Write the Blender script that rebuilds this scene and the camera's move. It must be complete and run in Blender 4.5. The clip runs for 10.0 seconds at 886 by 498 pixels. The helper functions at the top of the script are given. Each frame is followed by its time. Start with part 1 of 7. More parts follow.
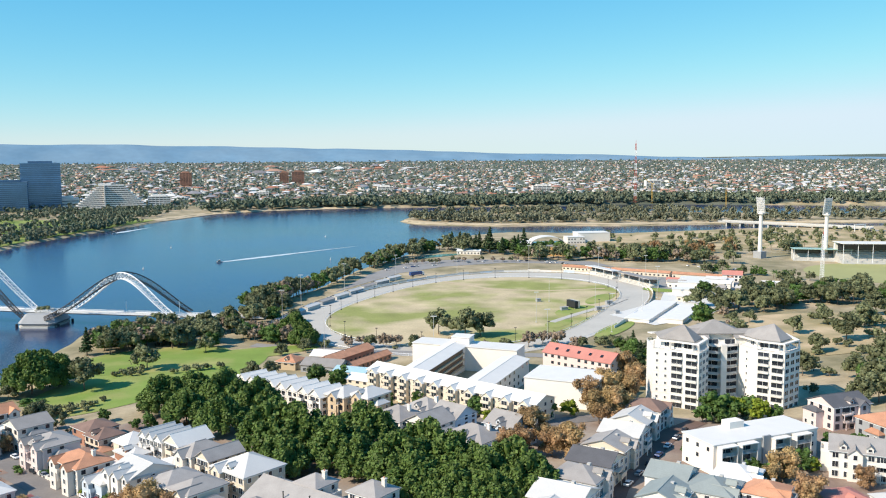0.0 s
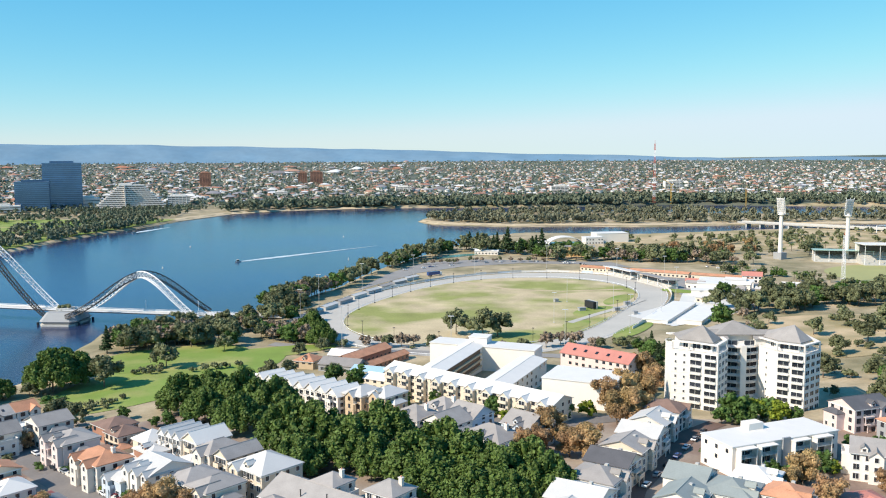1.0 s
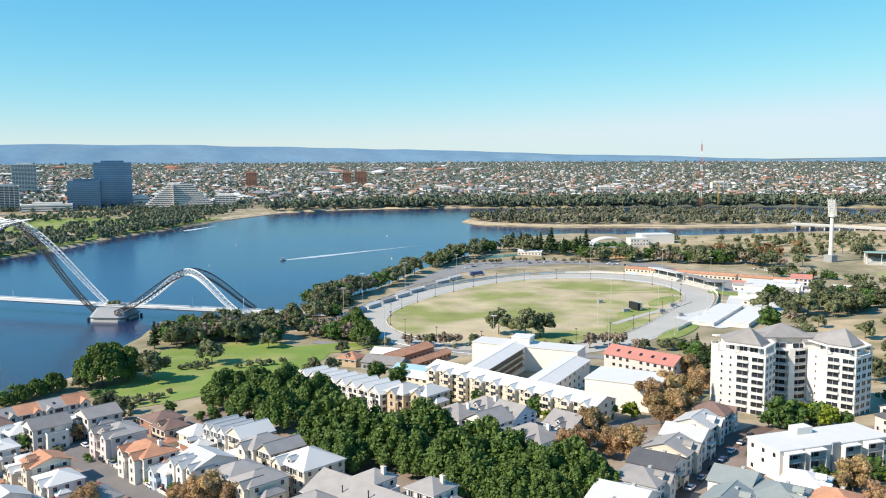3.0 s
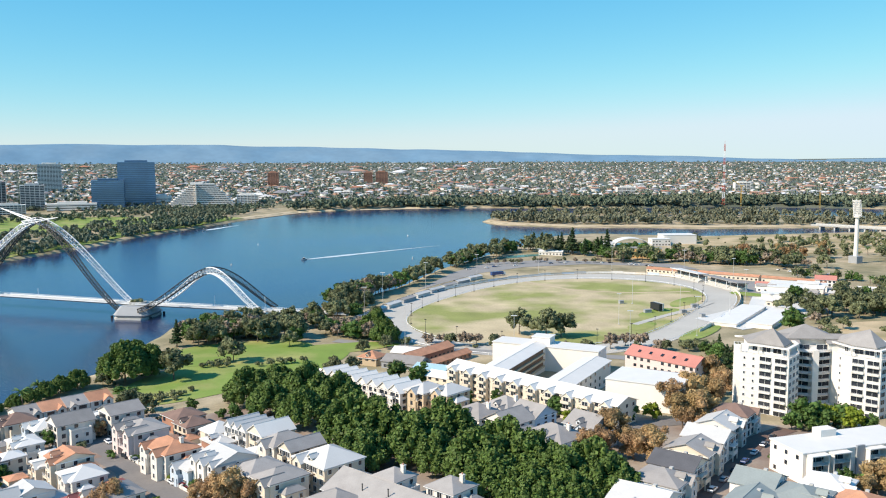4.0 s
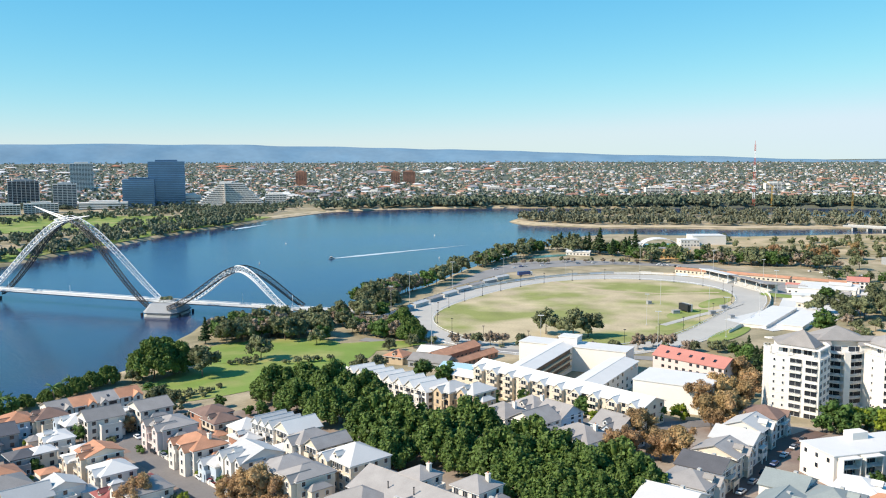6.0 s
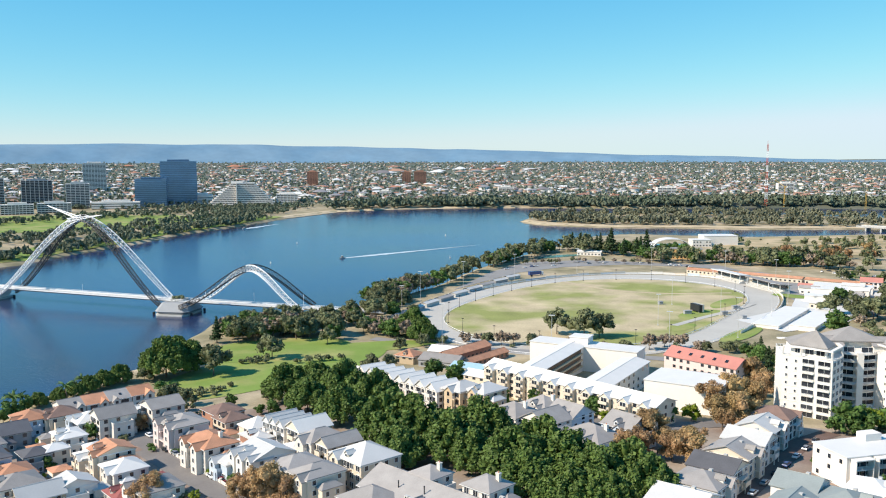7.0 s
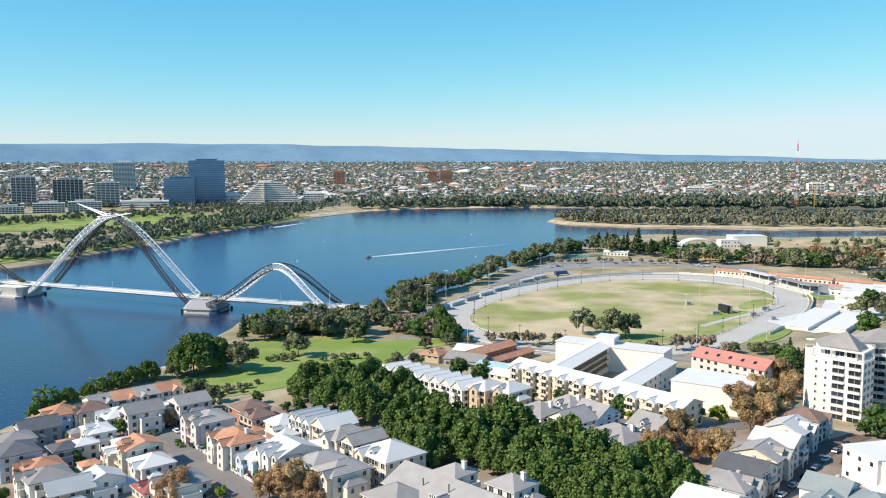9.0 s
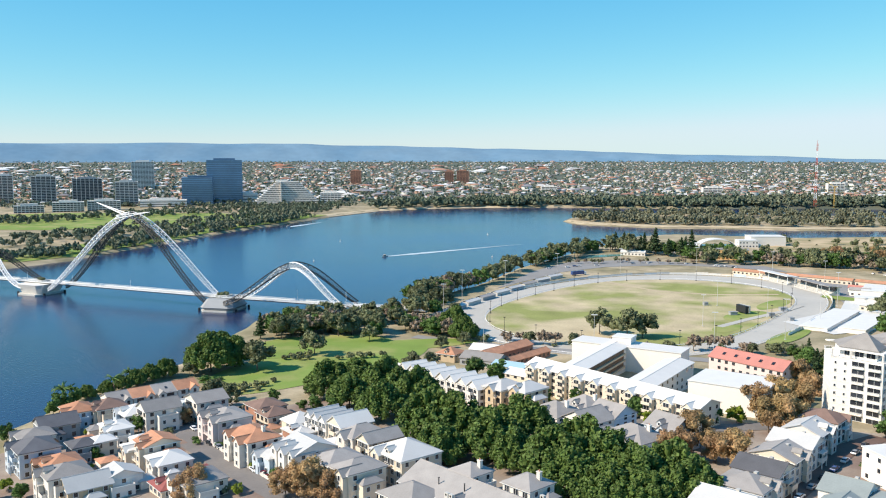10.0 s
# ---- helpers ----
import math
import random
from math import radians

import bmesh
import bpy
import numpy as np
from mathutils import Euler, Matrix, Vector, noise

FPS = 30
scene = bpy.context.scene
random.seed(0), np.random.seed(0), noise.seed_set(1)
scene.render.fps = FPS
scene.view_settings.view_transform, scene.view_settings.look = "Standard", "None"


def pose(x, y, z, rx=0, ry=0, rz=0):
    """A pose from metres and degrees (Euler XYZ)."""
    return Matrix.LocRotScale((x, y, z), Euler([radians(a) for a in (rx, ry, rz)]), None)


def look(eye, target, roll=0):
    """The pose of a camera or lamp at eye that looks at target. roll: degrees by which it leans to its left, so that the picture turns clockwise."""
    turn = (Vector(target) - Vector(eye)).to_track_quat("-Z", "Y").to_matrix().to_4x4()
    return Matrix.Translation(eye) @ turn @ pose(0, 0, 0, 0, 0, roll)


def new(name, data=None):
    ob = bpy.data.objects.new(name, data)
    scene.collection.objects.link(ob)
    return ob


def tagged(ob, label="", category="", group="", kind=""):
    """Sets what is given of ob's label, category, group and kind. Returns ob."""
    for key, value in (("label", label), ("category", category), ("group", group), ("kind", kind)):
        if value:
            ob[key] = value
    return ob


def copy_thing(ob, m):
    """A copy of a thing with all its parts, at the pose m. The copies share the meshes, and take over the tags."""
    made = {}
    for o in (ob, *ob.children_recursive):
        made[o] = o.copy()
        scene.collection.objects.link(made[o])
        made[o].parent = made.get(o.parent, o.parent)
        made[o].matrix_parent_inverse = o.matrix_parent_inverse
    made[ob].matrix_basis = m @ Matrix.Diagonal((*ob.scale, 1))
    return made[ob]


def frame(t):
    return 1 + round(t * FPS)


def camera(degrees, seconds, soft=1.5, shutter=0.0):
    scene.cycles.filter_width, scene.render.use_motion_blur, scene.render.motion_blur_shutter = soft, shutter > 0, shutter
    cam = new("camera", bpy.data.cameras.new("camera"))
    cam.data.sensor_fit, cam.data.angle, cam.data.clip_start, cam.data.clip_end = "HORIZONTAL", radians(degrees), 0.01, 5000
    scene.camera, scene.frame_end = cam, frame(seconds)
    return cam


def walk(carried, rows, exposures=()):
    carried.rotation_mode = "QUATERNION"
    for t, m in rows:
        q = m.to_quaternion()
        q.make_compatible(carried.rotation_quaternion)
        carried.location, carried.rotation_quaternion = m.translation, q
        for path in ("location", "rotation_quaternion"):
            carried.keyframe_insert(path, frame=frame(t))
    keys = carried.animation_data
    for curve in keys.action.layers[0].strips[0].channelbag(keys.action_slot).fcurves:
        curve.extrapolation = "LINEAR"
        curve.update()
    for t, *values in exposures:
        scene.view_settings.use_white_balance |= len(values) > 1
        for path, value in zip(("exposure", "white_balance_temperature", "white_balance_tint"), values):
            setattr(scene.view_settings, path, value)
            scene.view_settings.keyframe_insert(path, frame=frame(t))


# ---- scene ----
FOV = 53.52
cam = camera(FOV, 10.0, 1.1)
# seconds, turn to the left in degrees, share of the slow drift
ROWS = [
    (0.0, 0.0), (0.5, 0.568), (1.0, 1.165), (1.5, 1.915), (2.0, 2.652), (2.5, 3.329), (4.0, 5.354), (4.5, 6.023), (5.0, 6.576), (5.5, 6.893),
    (7.0, 7.835), (7.5, 8.421), (8.0, 8.791), (8.5, 9.13), (9.0, 9.532), (9.5, 9.989), (10.0, 10.606),
]
EYE = 112.0


def cam_pose(yaw):
    s = yaw / 10.606
    return pose(0.283 * s, 0.72 * s, EYE - 2.747 * s, 0, 0, yaw) @ pose(0, 0, 0, 90 - 6.175 + 0.115 * s - 0.25 * (s - 0.42) ** 2) @ pose(0, 0, 0, 0, 0, -0.338 + 0.344 * s)


walk(cam, [(t, cam_pose(yaw)) for t, yaw in ROWS], [(0.0, 0.0), (10.0, 0.0)])

# ---- light ----
SUN_FROM = Vector((-0.80, -0.42, 0.72)).normalized()
world = bpy.data.worlds.new("sky")
scene.world = world
world.use_nodes = True
wn, wl = world.node_tree.nodes, world.node_tree.links
sky = wn.new("ShaderNodeTexSky")
sky.sky_type = "NISHITA"
sky.sun_disc = False
sky.sun_elevation = math.asin(SUN_FROM.z)
sky.sun_rotation = math.atan2(SUN_FROM.x, SUN_FROM.y)
sky.altitude = 50
sky.air_density, sky.dust_density, sky.ozone_density = 1.0, 0.0, 4.0
# the clear autumn sky, deepened overhead
apart, joined = wn.new("ShaderNodeSeparateColor"), wn.new("ShaderNodeCombineColor")
wl.new(sky.outputs[0], apart.inputs[0])
SKY = 0.125
for i, (power, gain, most) in enumerate(((1.38, 0.91, 0.71), (0.74, 0.972, 0.86), (0.45, 1.02, 0.97))):
    last = apart.outputs[i]
    for op, value in (("MULTIPLY", SKY), ("POWER", power), ("MULTIPLY", gain), ("SMOOTH_MIN", most), ("MULTIPLY", 1 / SKY)):
        step = wn.new("ShaderNodeMath")
        step.operation = op
        wl.new(last, step.inputs[0])
        step.inputs[1].default_value = value
        step.inputs[2].default_value = 0.15
        last = step.outputs[0]
    wl.new(last, joined.inputs[i])
wl.new(joined.outputs[0], wn["Background"].inputs[0])
wn["Background"].inputs[1].default_value = SKY
sun_data = bpy.data.lights.new("sun", "SUN")
sun_data.energy, sun_data.angle, sun_data.color = 6.6, radians(0.53), (1.0, 0.875, 0.72)
sun = new("sun", sun_data)
sun.matrix_world = look(SUN_FROM * 100, (0, 0, 0))


# ---- materials ----
def material(name, base, rough=0.8, vary=0.25, scale=0.6, fine=6.0, bump=0.0, metal=0.0, objects=0.0, islands=0.0, second=None, spec=0.3, mix_scale=0.05, mix_at=0.5, mix_soft=0.12, through_light=0.0):
    """Base colour with two scales of noise; objects and islands: spread of value from piece to piece; second: another colour in large patches."""
    m = bpy.data.materials.new(name)
    m.use_nodes = True
    n, l = m.node_tree.nodes, m.node_tree.links
    b = n["Principled BSDF"]
    b.inputs["Roughness"].default_value, b.inputs["Metallic"].default_value = rough, metal
    b.inputs["Specular IOR Level"].default_value = spec
    geo = n.new("ShaderNodeNewGeometry")

    def noise_at(s, detail=3.0):
        t = n.new("ShaderNodeTexNoise")
        t.inputs["Scale"].default_value, t.inputs["Detail"].default_value = s, detail
        l.new(geo.outputs["Position"], t.inputs["Vector"])
        return t.outputs["Fac"]

    def calc(op, a, c):
        t = n.new("ShaderNodeMath")
        t.operation = op
        for i, v in enumerate((a, c)):
            if isinstance(v, (int, float)):
                t.inputs[i].default_value = v
            else:
                l.new(v, t.inputs[i])
        return t.outputs[0]

    big, small = noise_at(scale), noise_at(fine)
    f = calc("ADD", calc("MULTIPLY", calc("SUBTRACT", big, 0.5), 2.0 * vary), calc("MULTIPLY", calc("SUBTRACT", small, 0.5), 1.4 * vary))
    f = calc("ADD", f, 1.0)
    if objects:
        info = n.new("ShaderNodeObjectInfo")
        f = calc("MULTIPLY", f, calc("ADD", 1.0 - objects, calc("MULTIPLY", info.outputs["Random"], 2 * objects)))
    if islands:
        f = calc("MULTIPLY", f, calc("ADD", 1.0 - islands, calc("MULTIPLY", geo.outputs["Random Per Island"], 2 * islands)))
    rgb = n.new("ShaderNodeMix")
    rgb.data_type = "RGBA"
    rgb.inputs[6].default_value, rgb.inputs[7].default_value = (*base, 1), (*(second or base), 1)
    if second:
        ramp = n.new("ShaderNodeMapRange")
        ramp.inputs[1].default_value, ramp.inputs[2].default_value = mix_at - mix_soft, mix_at + mix_soft
        l.new(noise_at(mix_scale, 5.0), ramp.inputs[0])
        l.new(ramp.outputs[0], rgb.inputs[0])
    else:
        rgb.inputs[0].default_value = 0.0
    scale_rgb = n.new("ShaderNodeVectorMath")
    scale_rgb.operation = "SCALE"
    l.new(rgb.outputs[2], scale_rgb.inputs[0])
    l.new(f, scale_rgb.inputs[3])
    l.new(scale_rgb.outputs[0], b.inputs["Base Color"])
    if bump:
        bm_node = n.new("ShaderNodeBump")
        bm_node.inputs["Strength"].default_value = bump
        bm_node.inputs["Distance"].default_value = 0.1
        l.new(small, bm_node.inputs["Height"])
        l.new(bm_node.outputs[0], b.inputs["Normal"])
    if through_light:
        tr = n.new("ShaderNodeBsdfTranslucent")
        l.new(scale_rgb.outputs[0], tr.inputs[0])
        mix = n.new("ShaderNodeMixShader")
        mix.inputs[0].default_value = through_light
        l.new(b.outputs[0], mix.inputs[1])
        l.new(tr.outputs[0], mix.inputs[2])
        l.new(mix.outputs[0], n["Material Output"].inputs[0])
    return m


def palette(name, colours, rough=0.8, vary=0.15, fine=2.0):
    """Each island of a mesh takes one of the colours."""
    m = material(name, colours[0], rough, vary, 0.3, fine)
    n, l = m.node_tree.nodes, m.node_tree.links
    geo = next(x for x in n if x.type == "NEW_GEOMETRY")
    mix = next(x for x in n if x.type == "MIX")
    ramp = n.new("ShaderNodeValToRGB")
    ramp.color_ramp.interpolation = "CONSTANT"
    for i, c in enumerate(colours):
        e = ramp.color_ramp.elements[i] if i < 2 else ramp.color_ramp.elements.new(i / len(colours))
        e.position, e.color = i / len(colours), (*c, 1)
    l.new(geo.outputs["Random Per Island"], ramp.inputs[0])
    l.new(ramp.outputs[0], mix.inputs[6])
    return m


WHITE = material("white_render", (0.76, 0.715, 0.655), 0.75, 0.06, 0.15, 1.2, 0.1, objects=0.04)
CREAM = material("cream_render", (0.67, 0.585, 0.47), 0.8, 0.08, 0.15, 1.2, 0.1, objects=0.06)
TAN = material("tan_render", (0.55, 0.43, 0.29), 0.8, 0.1, 0.15, 1.2, 0.1, objects=0.08)
PINK = material("pink_render", (0.68, 0.56, 0.53), 0.8, 0.08, 0.15, 1.2, 0.1)
BLUE_WALL = material("pale_blue_render", (0.50, 0.57, 0.64), 0.8, 0.08, 0.15, 1.2, 0.1)
GREY_WALL = material("grey_render", (0.32, 0.33, 0.34), 0.8, 0.1, 0.15, 1.2, 0.1)
BRICK = material("red_brick", (0.36, 0.19, 0.13), 0.85, 0.2, 0.2, 2.0, 0.2)
OFFWHITE = material("warm_white_render", (0.69, 0.64, 0.575), 0.75, 0.06, 0.15, 1.2, 0.1, objects=0.05)
TERRACOTTA = material("terracotta_tiles", (0.50, 0.25, 0.15), 0.8, 0.3, 0.3, 3.0, 0.4, objects=0.12)
GREY_ROOF = material("grey_roof_tiles", (0.31, 0.29, 0.275), 0.75, 0.2, 0.3, 3.0, 0.4, objects=0.14)
DARK_ROOF = material("dark_slate_tiles", (0.12, 0.12, 0.13), 0.7, 0.25, 0.3, 3.0, 0.4, objects=0.15)
STEEL_ROOF = material("pale_steel_roof", (0.54, 0.53, 0.51), 0.6, 0.1, 0.2, 2.0, 0.1, objects=0.08)
WHITE_ROOF = material("white_steel_roof", (0.70, 0.68, 0.645), 0.6, 0.07, 0.2, 2.0, 0.1, objects=0.04)
BROWN_ROOF = material("brown_roof_tiles", (0.23, 0.15, 0.12), 0.8, 0.25, 0.3, 3.0, 0.4)
MAROON_ROOF = material("maroon_roof_tiles", (0.30, 0.10, 0.09), 0.75, 0.2, 0.3, 3.0, 0.3)
RED_ROOF = material("faded_red_roof", (0.50, 0.21, 0.17), 0.7, 0.15, 0.2, 2.0, 0.2)
GLASS = material("dark_window_glass", (0.03, 0.035, 0.045), 0.08, 0.2, 0.2, 0.8, spec=0.6, objects=0.4)
# blue glass of the far towers, base colour lifted for distance haze
BLUE_GLASS = material("hazed_blue_curtain_glass", (0.15, 0.27, 0.44), 0.18, 0.35, 0.03, 0.2, metal=0.7, spec=0.8, objects=0.2)
FRAME = material("white_window_frame", (0.72, 0.72, 0.70), 0.5, 0.05)
RAIL = material("pale_rail_paint", (0.66, 0.67, 0.68), 0.5, 0.05)
CONCRETE = material("pale_concrete", (0.50, 0.49, 0.46), 0.85, 0.15, 0.2, 2.0, 0.2)
WOOD = material("weathered_timber", (0.16, 0.10, 0.06), 0.8, 0.3, 0.6, 4.0)
DARK_METAL = material("black_painted_steel", (0.025, 0.027, 0.03), 0.5, 0.2, 0.5)
WHITE_METAL = material("white_painted_steel", (0.80, 0.81, 0.82), 0.4, 0.05, 0.5)
RED_METAL = material("red_painted_steel", (0.50, 0.10, 0.07), 0.5, 0.1, 0.5)
YELLOW_METAL = material("yellow_painted_steel", (0.55, 0.36, 0.10), 0.5, 0.1, 0.5)
BARK = material("grey_bark", (0.17, 0.13, 0.10), 0.9, 0.3, 0.8, 5.0, 0.3)

# ---- building kit ----


class Mesh:
    """Collects faces of one mesh."""

    def __init__(self):
        self.v, self.f = [], []

    def poly(self, *pts):
        i = len(self.v)
        self.v.extend(tuple(p) for p in pts)
        self.f.append(tuple(range(i, i + len(pts))))
        return self

    def solid(self, bottom, top):
        """A closed solid between two rings of the same length, counter-clockwise from above."""
        n, i = len(bottom), len(self.v)
        self.v.extend(tuple(p) for p in bottom)
        self.v.extend(tuple(p) for p in top)
        self.f.append(tuple(range(i + n - 1, i - 1, -1)))
        self.f.append(tuple(range(i + n, i + 2 * n)))
        for k in range(n):
            j = (k + 1) % n
            self.f.append((i + k, i + j, i + n + j, i + n + k))
        return self

    def box(self, x0, x1, y0, y1, z0, z1):
        ring = ((x0, y0), (x1, y0), (x1, y1), (x0, y1))
        return self.solid([(x, y, z0) for x, y in ring], [(x, y, z1) for x, y in ring])

    def prism(self, ring, z0, z1):
        return self.solid([(x, y, z0) for x, y in ring], [(x, y, z1) for x, y in ring])

    def tube(self, a, b, r, r2=None, n=5):
        a, b = Vector(a), Vector(b)
        q = (b - a).to_track_quat("Z", "Y").to_matrix()
        r2 = r if r2 is None else r2
        ring = [(math.cos(2 * math.pi * k / n), math.sin(2 * math.pi * k / n)) for k in range(n)]
        return self.solid([a + q @ Vector((c * r, s * r, 0)) for c, s in ring], [b + q @ Vector((c * r2, s * r2, 0)) for c, s in ring])

    def data(self, name, mat):
        me = bpy.data.meshes.new(name)
        me.from_pydata(self.v, [], self.f)
        me.materials.append(mat)
        me.update()
        return me


def part(name, mesh, mat, parent, label="", at=None):
    """One mesh object under a thing or a part; mesh: a Mesh, or mesh data to share."""
    ob = new(name, mesh.data(name, mat) if isinstance(mesh, Mesh) else mesh)
    ob.parent = parent
    if at is not None:
        ob.matrix_basis = at
    return tagged(ob, label) if label else ob


def thing(name, m, label, category, group="", kind=""):
    ob = new(name)
    ob.empty_display_size = 0.5
    ob.matrix_basis = m
    return tagged(ob, label, category, group, kind)


def whole(name, mesh, mat, label, category, group="", kind="", m=None):
    """A thing, or a piece of the setting, that is one mesh."""
    ob = new(name, mesh.data(name, mat) if isinstance(mesh, Mesh) else mesh)
    if m is not None:
        ob.matrix_basis = m
    return tagged(ob, label, category, group, kind)

# ---- lie of the land ----
RIVER_NEAR = [(-900, 40), (-420, 120), (-300, 190), (-238, 240), (-230, 309), (-234, 363), (-228, 385), (-214, 425), (-226, 541), (-193, 564), (-164, 591), (-137, 640), (-105, 719), (-80, 850),
              (-51, 931), (-10, 1055), (35, 1182), (92, 1230), (168, 1210), (246, 1202), (402, 1254), (531, 1293), (900, 1306), (1900, 1300)]
RIVER_FAR = [(1900, 1700), (903, 1789), (640, 1855), (423, 1898), (258, 1852), (78, 1831), (-98, 1828), (-257, 1788), (-341, 1742), (-430, 1653), (-474, 1490), (-501, 1287), (-514, 1217),
             (-526, 1125), (-524, 1027), (-541, 891), (-541, 816), (-565, 740), (-572, 640), (-650, 520), (-1000, 380)]
ISLAND = [(-72, 1447), (-45, 1385), (-21, 1370), (83, 1335), (154, 1348), (272, 1332), (436, 1360), (560, 1365), (900, 1370), (1950, 1370), (1950, 1560), (790, 1563), (615, 1549), (532, 1600), (339, 1664), (126, 1684), (-4, 1616), (-62, 1520)]


def smooth(u):
    u = np.clip(u, 0, 1)
    return u * u * (3 - 2 * u)


def inside(poly, x, y):
    hit = np.zeros(np.shape(x), bool)
    for (x0, y0), (x1, y1) in zip(poly, poly[1:] + poly[:1]):
        if y0 != y1:
            hit ^= ((y0 > y) != (y1 > y)) & (x < (x1 - x0) * (y - y0) / (y1 - y0) + x0)
    return hit


def edge_distance(poly, x, y):
    best = np.full(np.shape(x), 1e9)
    for (x0, y0), (x1, y1) in zip(poly, poly[1:] + poly[:1]):
        dx, dy = x1 - x0, y1 - y0
        t = np.clip(((x - x0) * dx + (y - y0) * dy) / (dx * dx + dy * dy), 0, 1)
        best = np.minimum(best, np.hypot(x - x0 - t * dx, y - y0 - t * dy))
    return best


def rise(x, y):
    """Height of the dry land, without the banks."""
    r = np.hypot(x, y)
    town = 8.5 * smooth((x + 215) / 190) * smooth((455 - y) / 150)
    slope = 9.0 * smooth((x - 120) / 160) * smooth((620 - y) / 200)
    return 2.6 + town + slope + 80.0 * np.clip((r - 1700) / 3000, 0, 2) ** 1.3


def shore(x, y):
    """Metres from the water's edge, positive on land."""
    river = RIVER_NEAR + RIVER_FAR
    a = edge_distance(river, x, y) * np.where(inside(river, x, y), -1, 1)
    b = edge_distance(ISLAND, x, y) * np.where(inside(ISLAND, x, y), 1, -1)
    return np.maximum(a, b)


def land(x, y):
    x, y = np.asarray(x, float), np.asarray(y, float)
    d = shore(x, y) + 1.6 * np.sin(x * 0.11 + y * 0.07) * np.sin(y * 0.09 - x * 0.05)
    return np.where(d > 0, np.minimum(rise(x, y), 0.05 + d * 0.32), np.maximum(-3.0, d * 0.3))


def ground_at(x, y):
    return float(land(x, y))


def steps(spans):
    out = [spans[0][0]]
    for _, end, step in spans:
        while out[-1] < end - 1e-6:
            out.append(min(out[-1] + step, end))
    return np.array(out)


GX = steps([(-4600, -1400, 80), (-1400, -620, 20), (-620, -280, 8), (-280, 300, 5), (300, 700, 10), (700, 1400, 25), (1400, 4600, 80)])
GY = steps([(-700, 100, 50), (100, 200, 10), (200, 640, 5), (640, 1300, 8), (1300, 1950, 10), (1950, 2400, 25), (2400, 4560, 60)])


def sheet(name, xs, ys, z, mat):
    nx, ny = len(xs), len(ys)
    me = bpy.data.meshes.new(name)
    co = np.stack([np.broadcast_to(xs[None, :], (ny, nx)), np.broadcast_to(ys[:, None], (ny, nx)), z], -1).reshape(-1, 3)
    a = (np.arange(ny - 1)[:, None] * nx + np.arange(nx - 1)[None, :]).reshape(-1)
    faces = np.stack([a, a + 1, a + nx + 1, a + nx], -1)
    fill(me, co, faces)
    me.materials.append(mat)
    return me


def fill(me, co, faces):
    """Loads a mesh from arrays of corners and of faces with the same number of corners."""
    n, k = faces.shape
    me.vertices.add(len(co))
    me.vertices.foreach_set("co", np.ascontiguousarray(co, np.float32).ravel())
    me.loops.add(n * k)
    me.loops.foreach_set("vertex_index", np.ascontiguousarray(faces, np.int32).ravel())
    me.polygons.add(n)
    me.polygons.foreach_set("loop_start", np.arange(0, n * k, k, dtype=np.int32))
    me.polygons.foreach_set("loop_total", np.full(n, k, np.int32))
    me.update(calc_edges=True)
    me.validate()


SOIL = material("dry_grass_and_scrub", (0.24, 0.21, 0.12), 0.95, 0.35, 0.08, 0.9, 0.3, second=(0.46, 0.37, 0.25), mix_scale=0.02, mix_at=0.52, mix_soft=0.16)
LAWN = material("mown_lawn", (0.19, 0.27, 0.055), 0.95, 0.22, 0.06, 1.5, 0.3, second=(0.38, 0.34, 0.14), mix_scale=0.035, mix_at=0.60, mix_soft=0.16)
INFIELD = material("sunburnt_infield_grass", (0.50, 0.41, 0.26), 0.95, 0.34, 0.05, 0.7, 0.2, second=(0.265, 0.28, 0.09), mix_scale=0.016, mix_at=0.50, mix_soft=0.07)
STRAW = material("straw_coloured_grass", (0.52, 0.40, 0.25), 0.95, 0.2, 0.05, 0.8, 0.2, second=(0.30, 0.25, 0.13), mix_scale=0.03)
SAND = material("pale_sand", (0.52, 0.42, 0.28), 0.95, 0.15, 0.05, 0.8)
TRACK = material("grey_crushed_stone", (0.47, 0.445, 0.40), 0.9, 0.12, 0.04, 0.5)
ASPHALT = material("worn_asphalt", (0.19, 0.175, 0.165), 0.9, 0.2, 0.1, 1.0, 0.2)
CARPARK = material("faded_car_park_asphalt", (0.27, 0.26, 0.25), 0.9, 0.15, 0.05, 0.6)
PAVING = material("brick_paving", (0.24, 0.17, 0.135), 0.9, 0.25, 0.08, 1.4, 0.2, second=(0.33, 0.28, 0.23), mix_scale=0.04)
LANE_BRICK = material("dark_red_brick_paving", (0.16, 0.105, 0.085), 0.9, 0.25, 0.1, 1.2)
KERB = material("pale_kerb_stone", (0.52, 0.50, 0.46), 0.85, 0.15)
# distance haze is put into the blue base colour of the wooded scarp
HILL = material("haze_blue_hills", (0.15, 0.26, 0.36), 1.0, 0.16, 0.006, 0.03, spec=0.0, second=(0.18, 0.285, 0.375), mix_scale=0.005)

XX, YY = np.meshgrid(GX, GY)
ground = whole("ground", sheet("ground", GX, GY, land(XX, YY), SOIL), SOIL, "ground of dry grass, scrub and soil falling to the river", "ground", kind="structure")

# the far plain, green with gardens and street trees
PLAIN = material("leafy_suburb_ground", (0.10, 0.12, 0.09), 0.95, 0.35, 0.004, 0.03, second=(0.15, 0.145, 0.115), mix_scale=0.006, mix_at=0.58)
ground.data.materials.append(PLAIN)
ground.data.polygons.foreach_set("material_index", (np.array([p.center.y for p in ground.data.polygons]) > 1845).astype(np.int32))

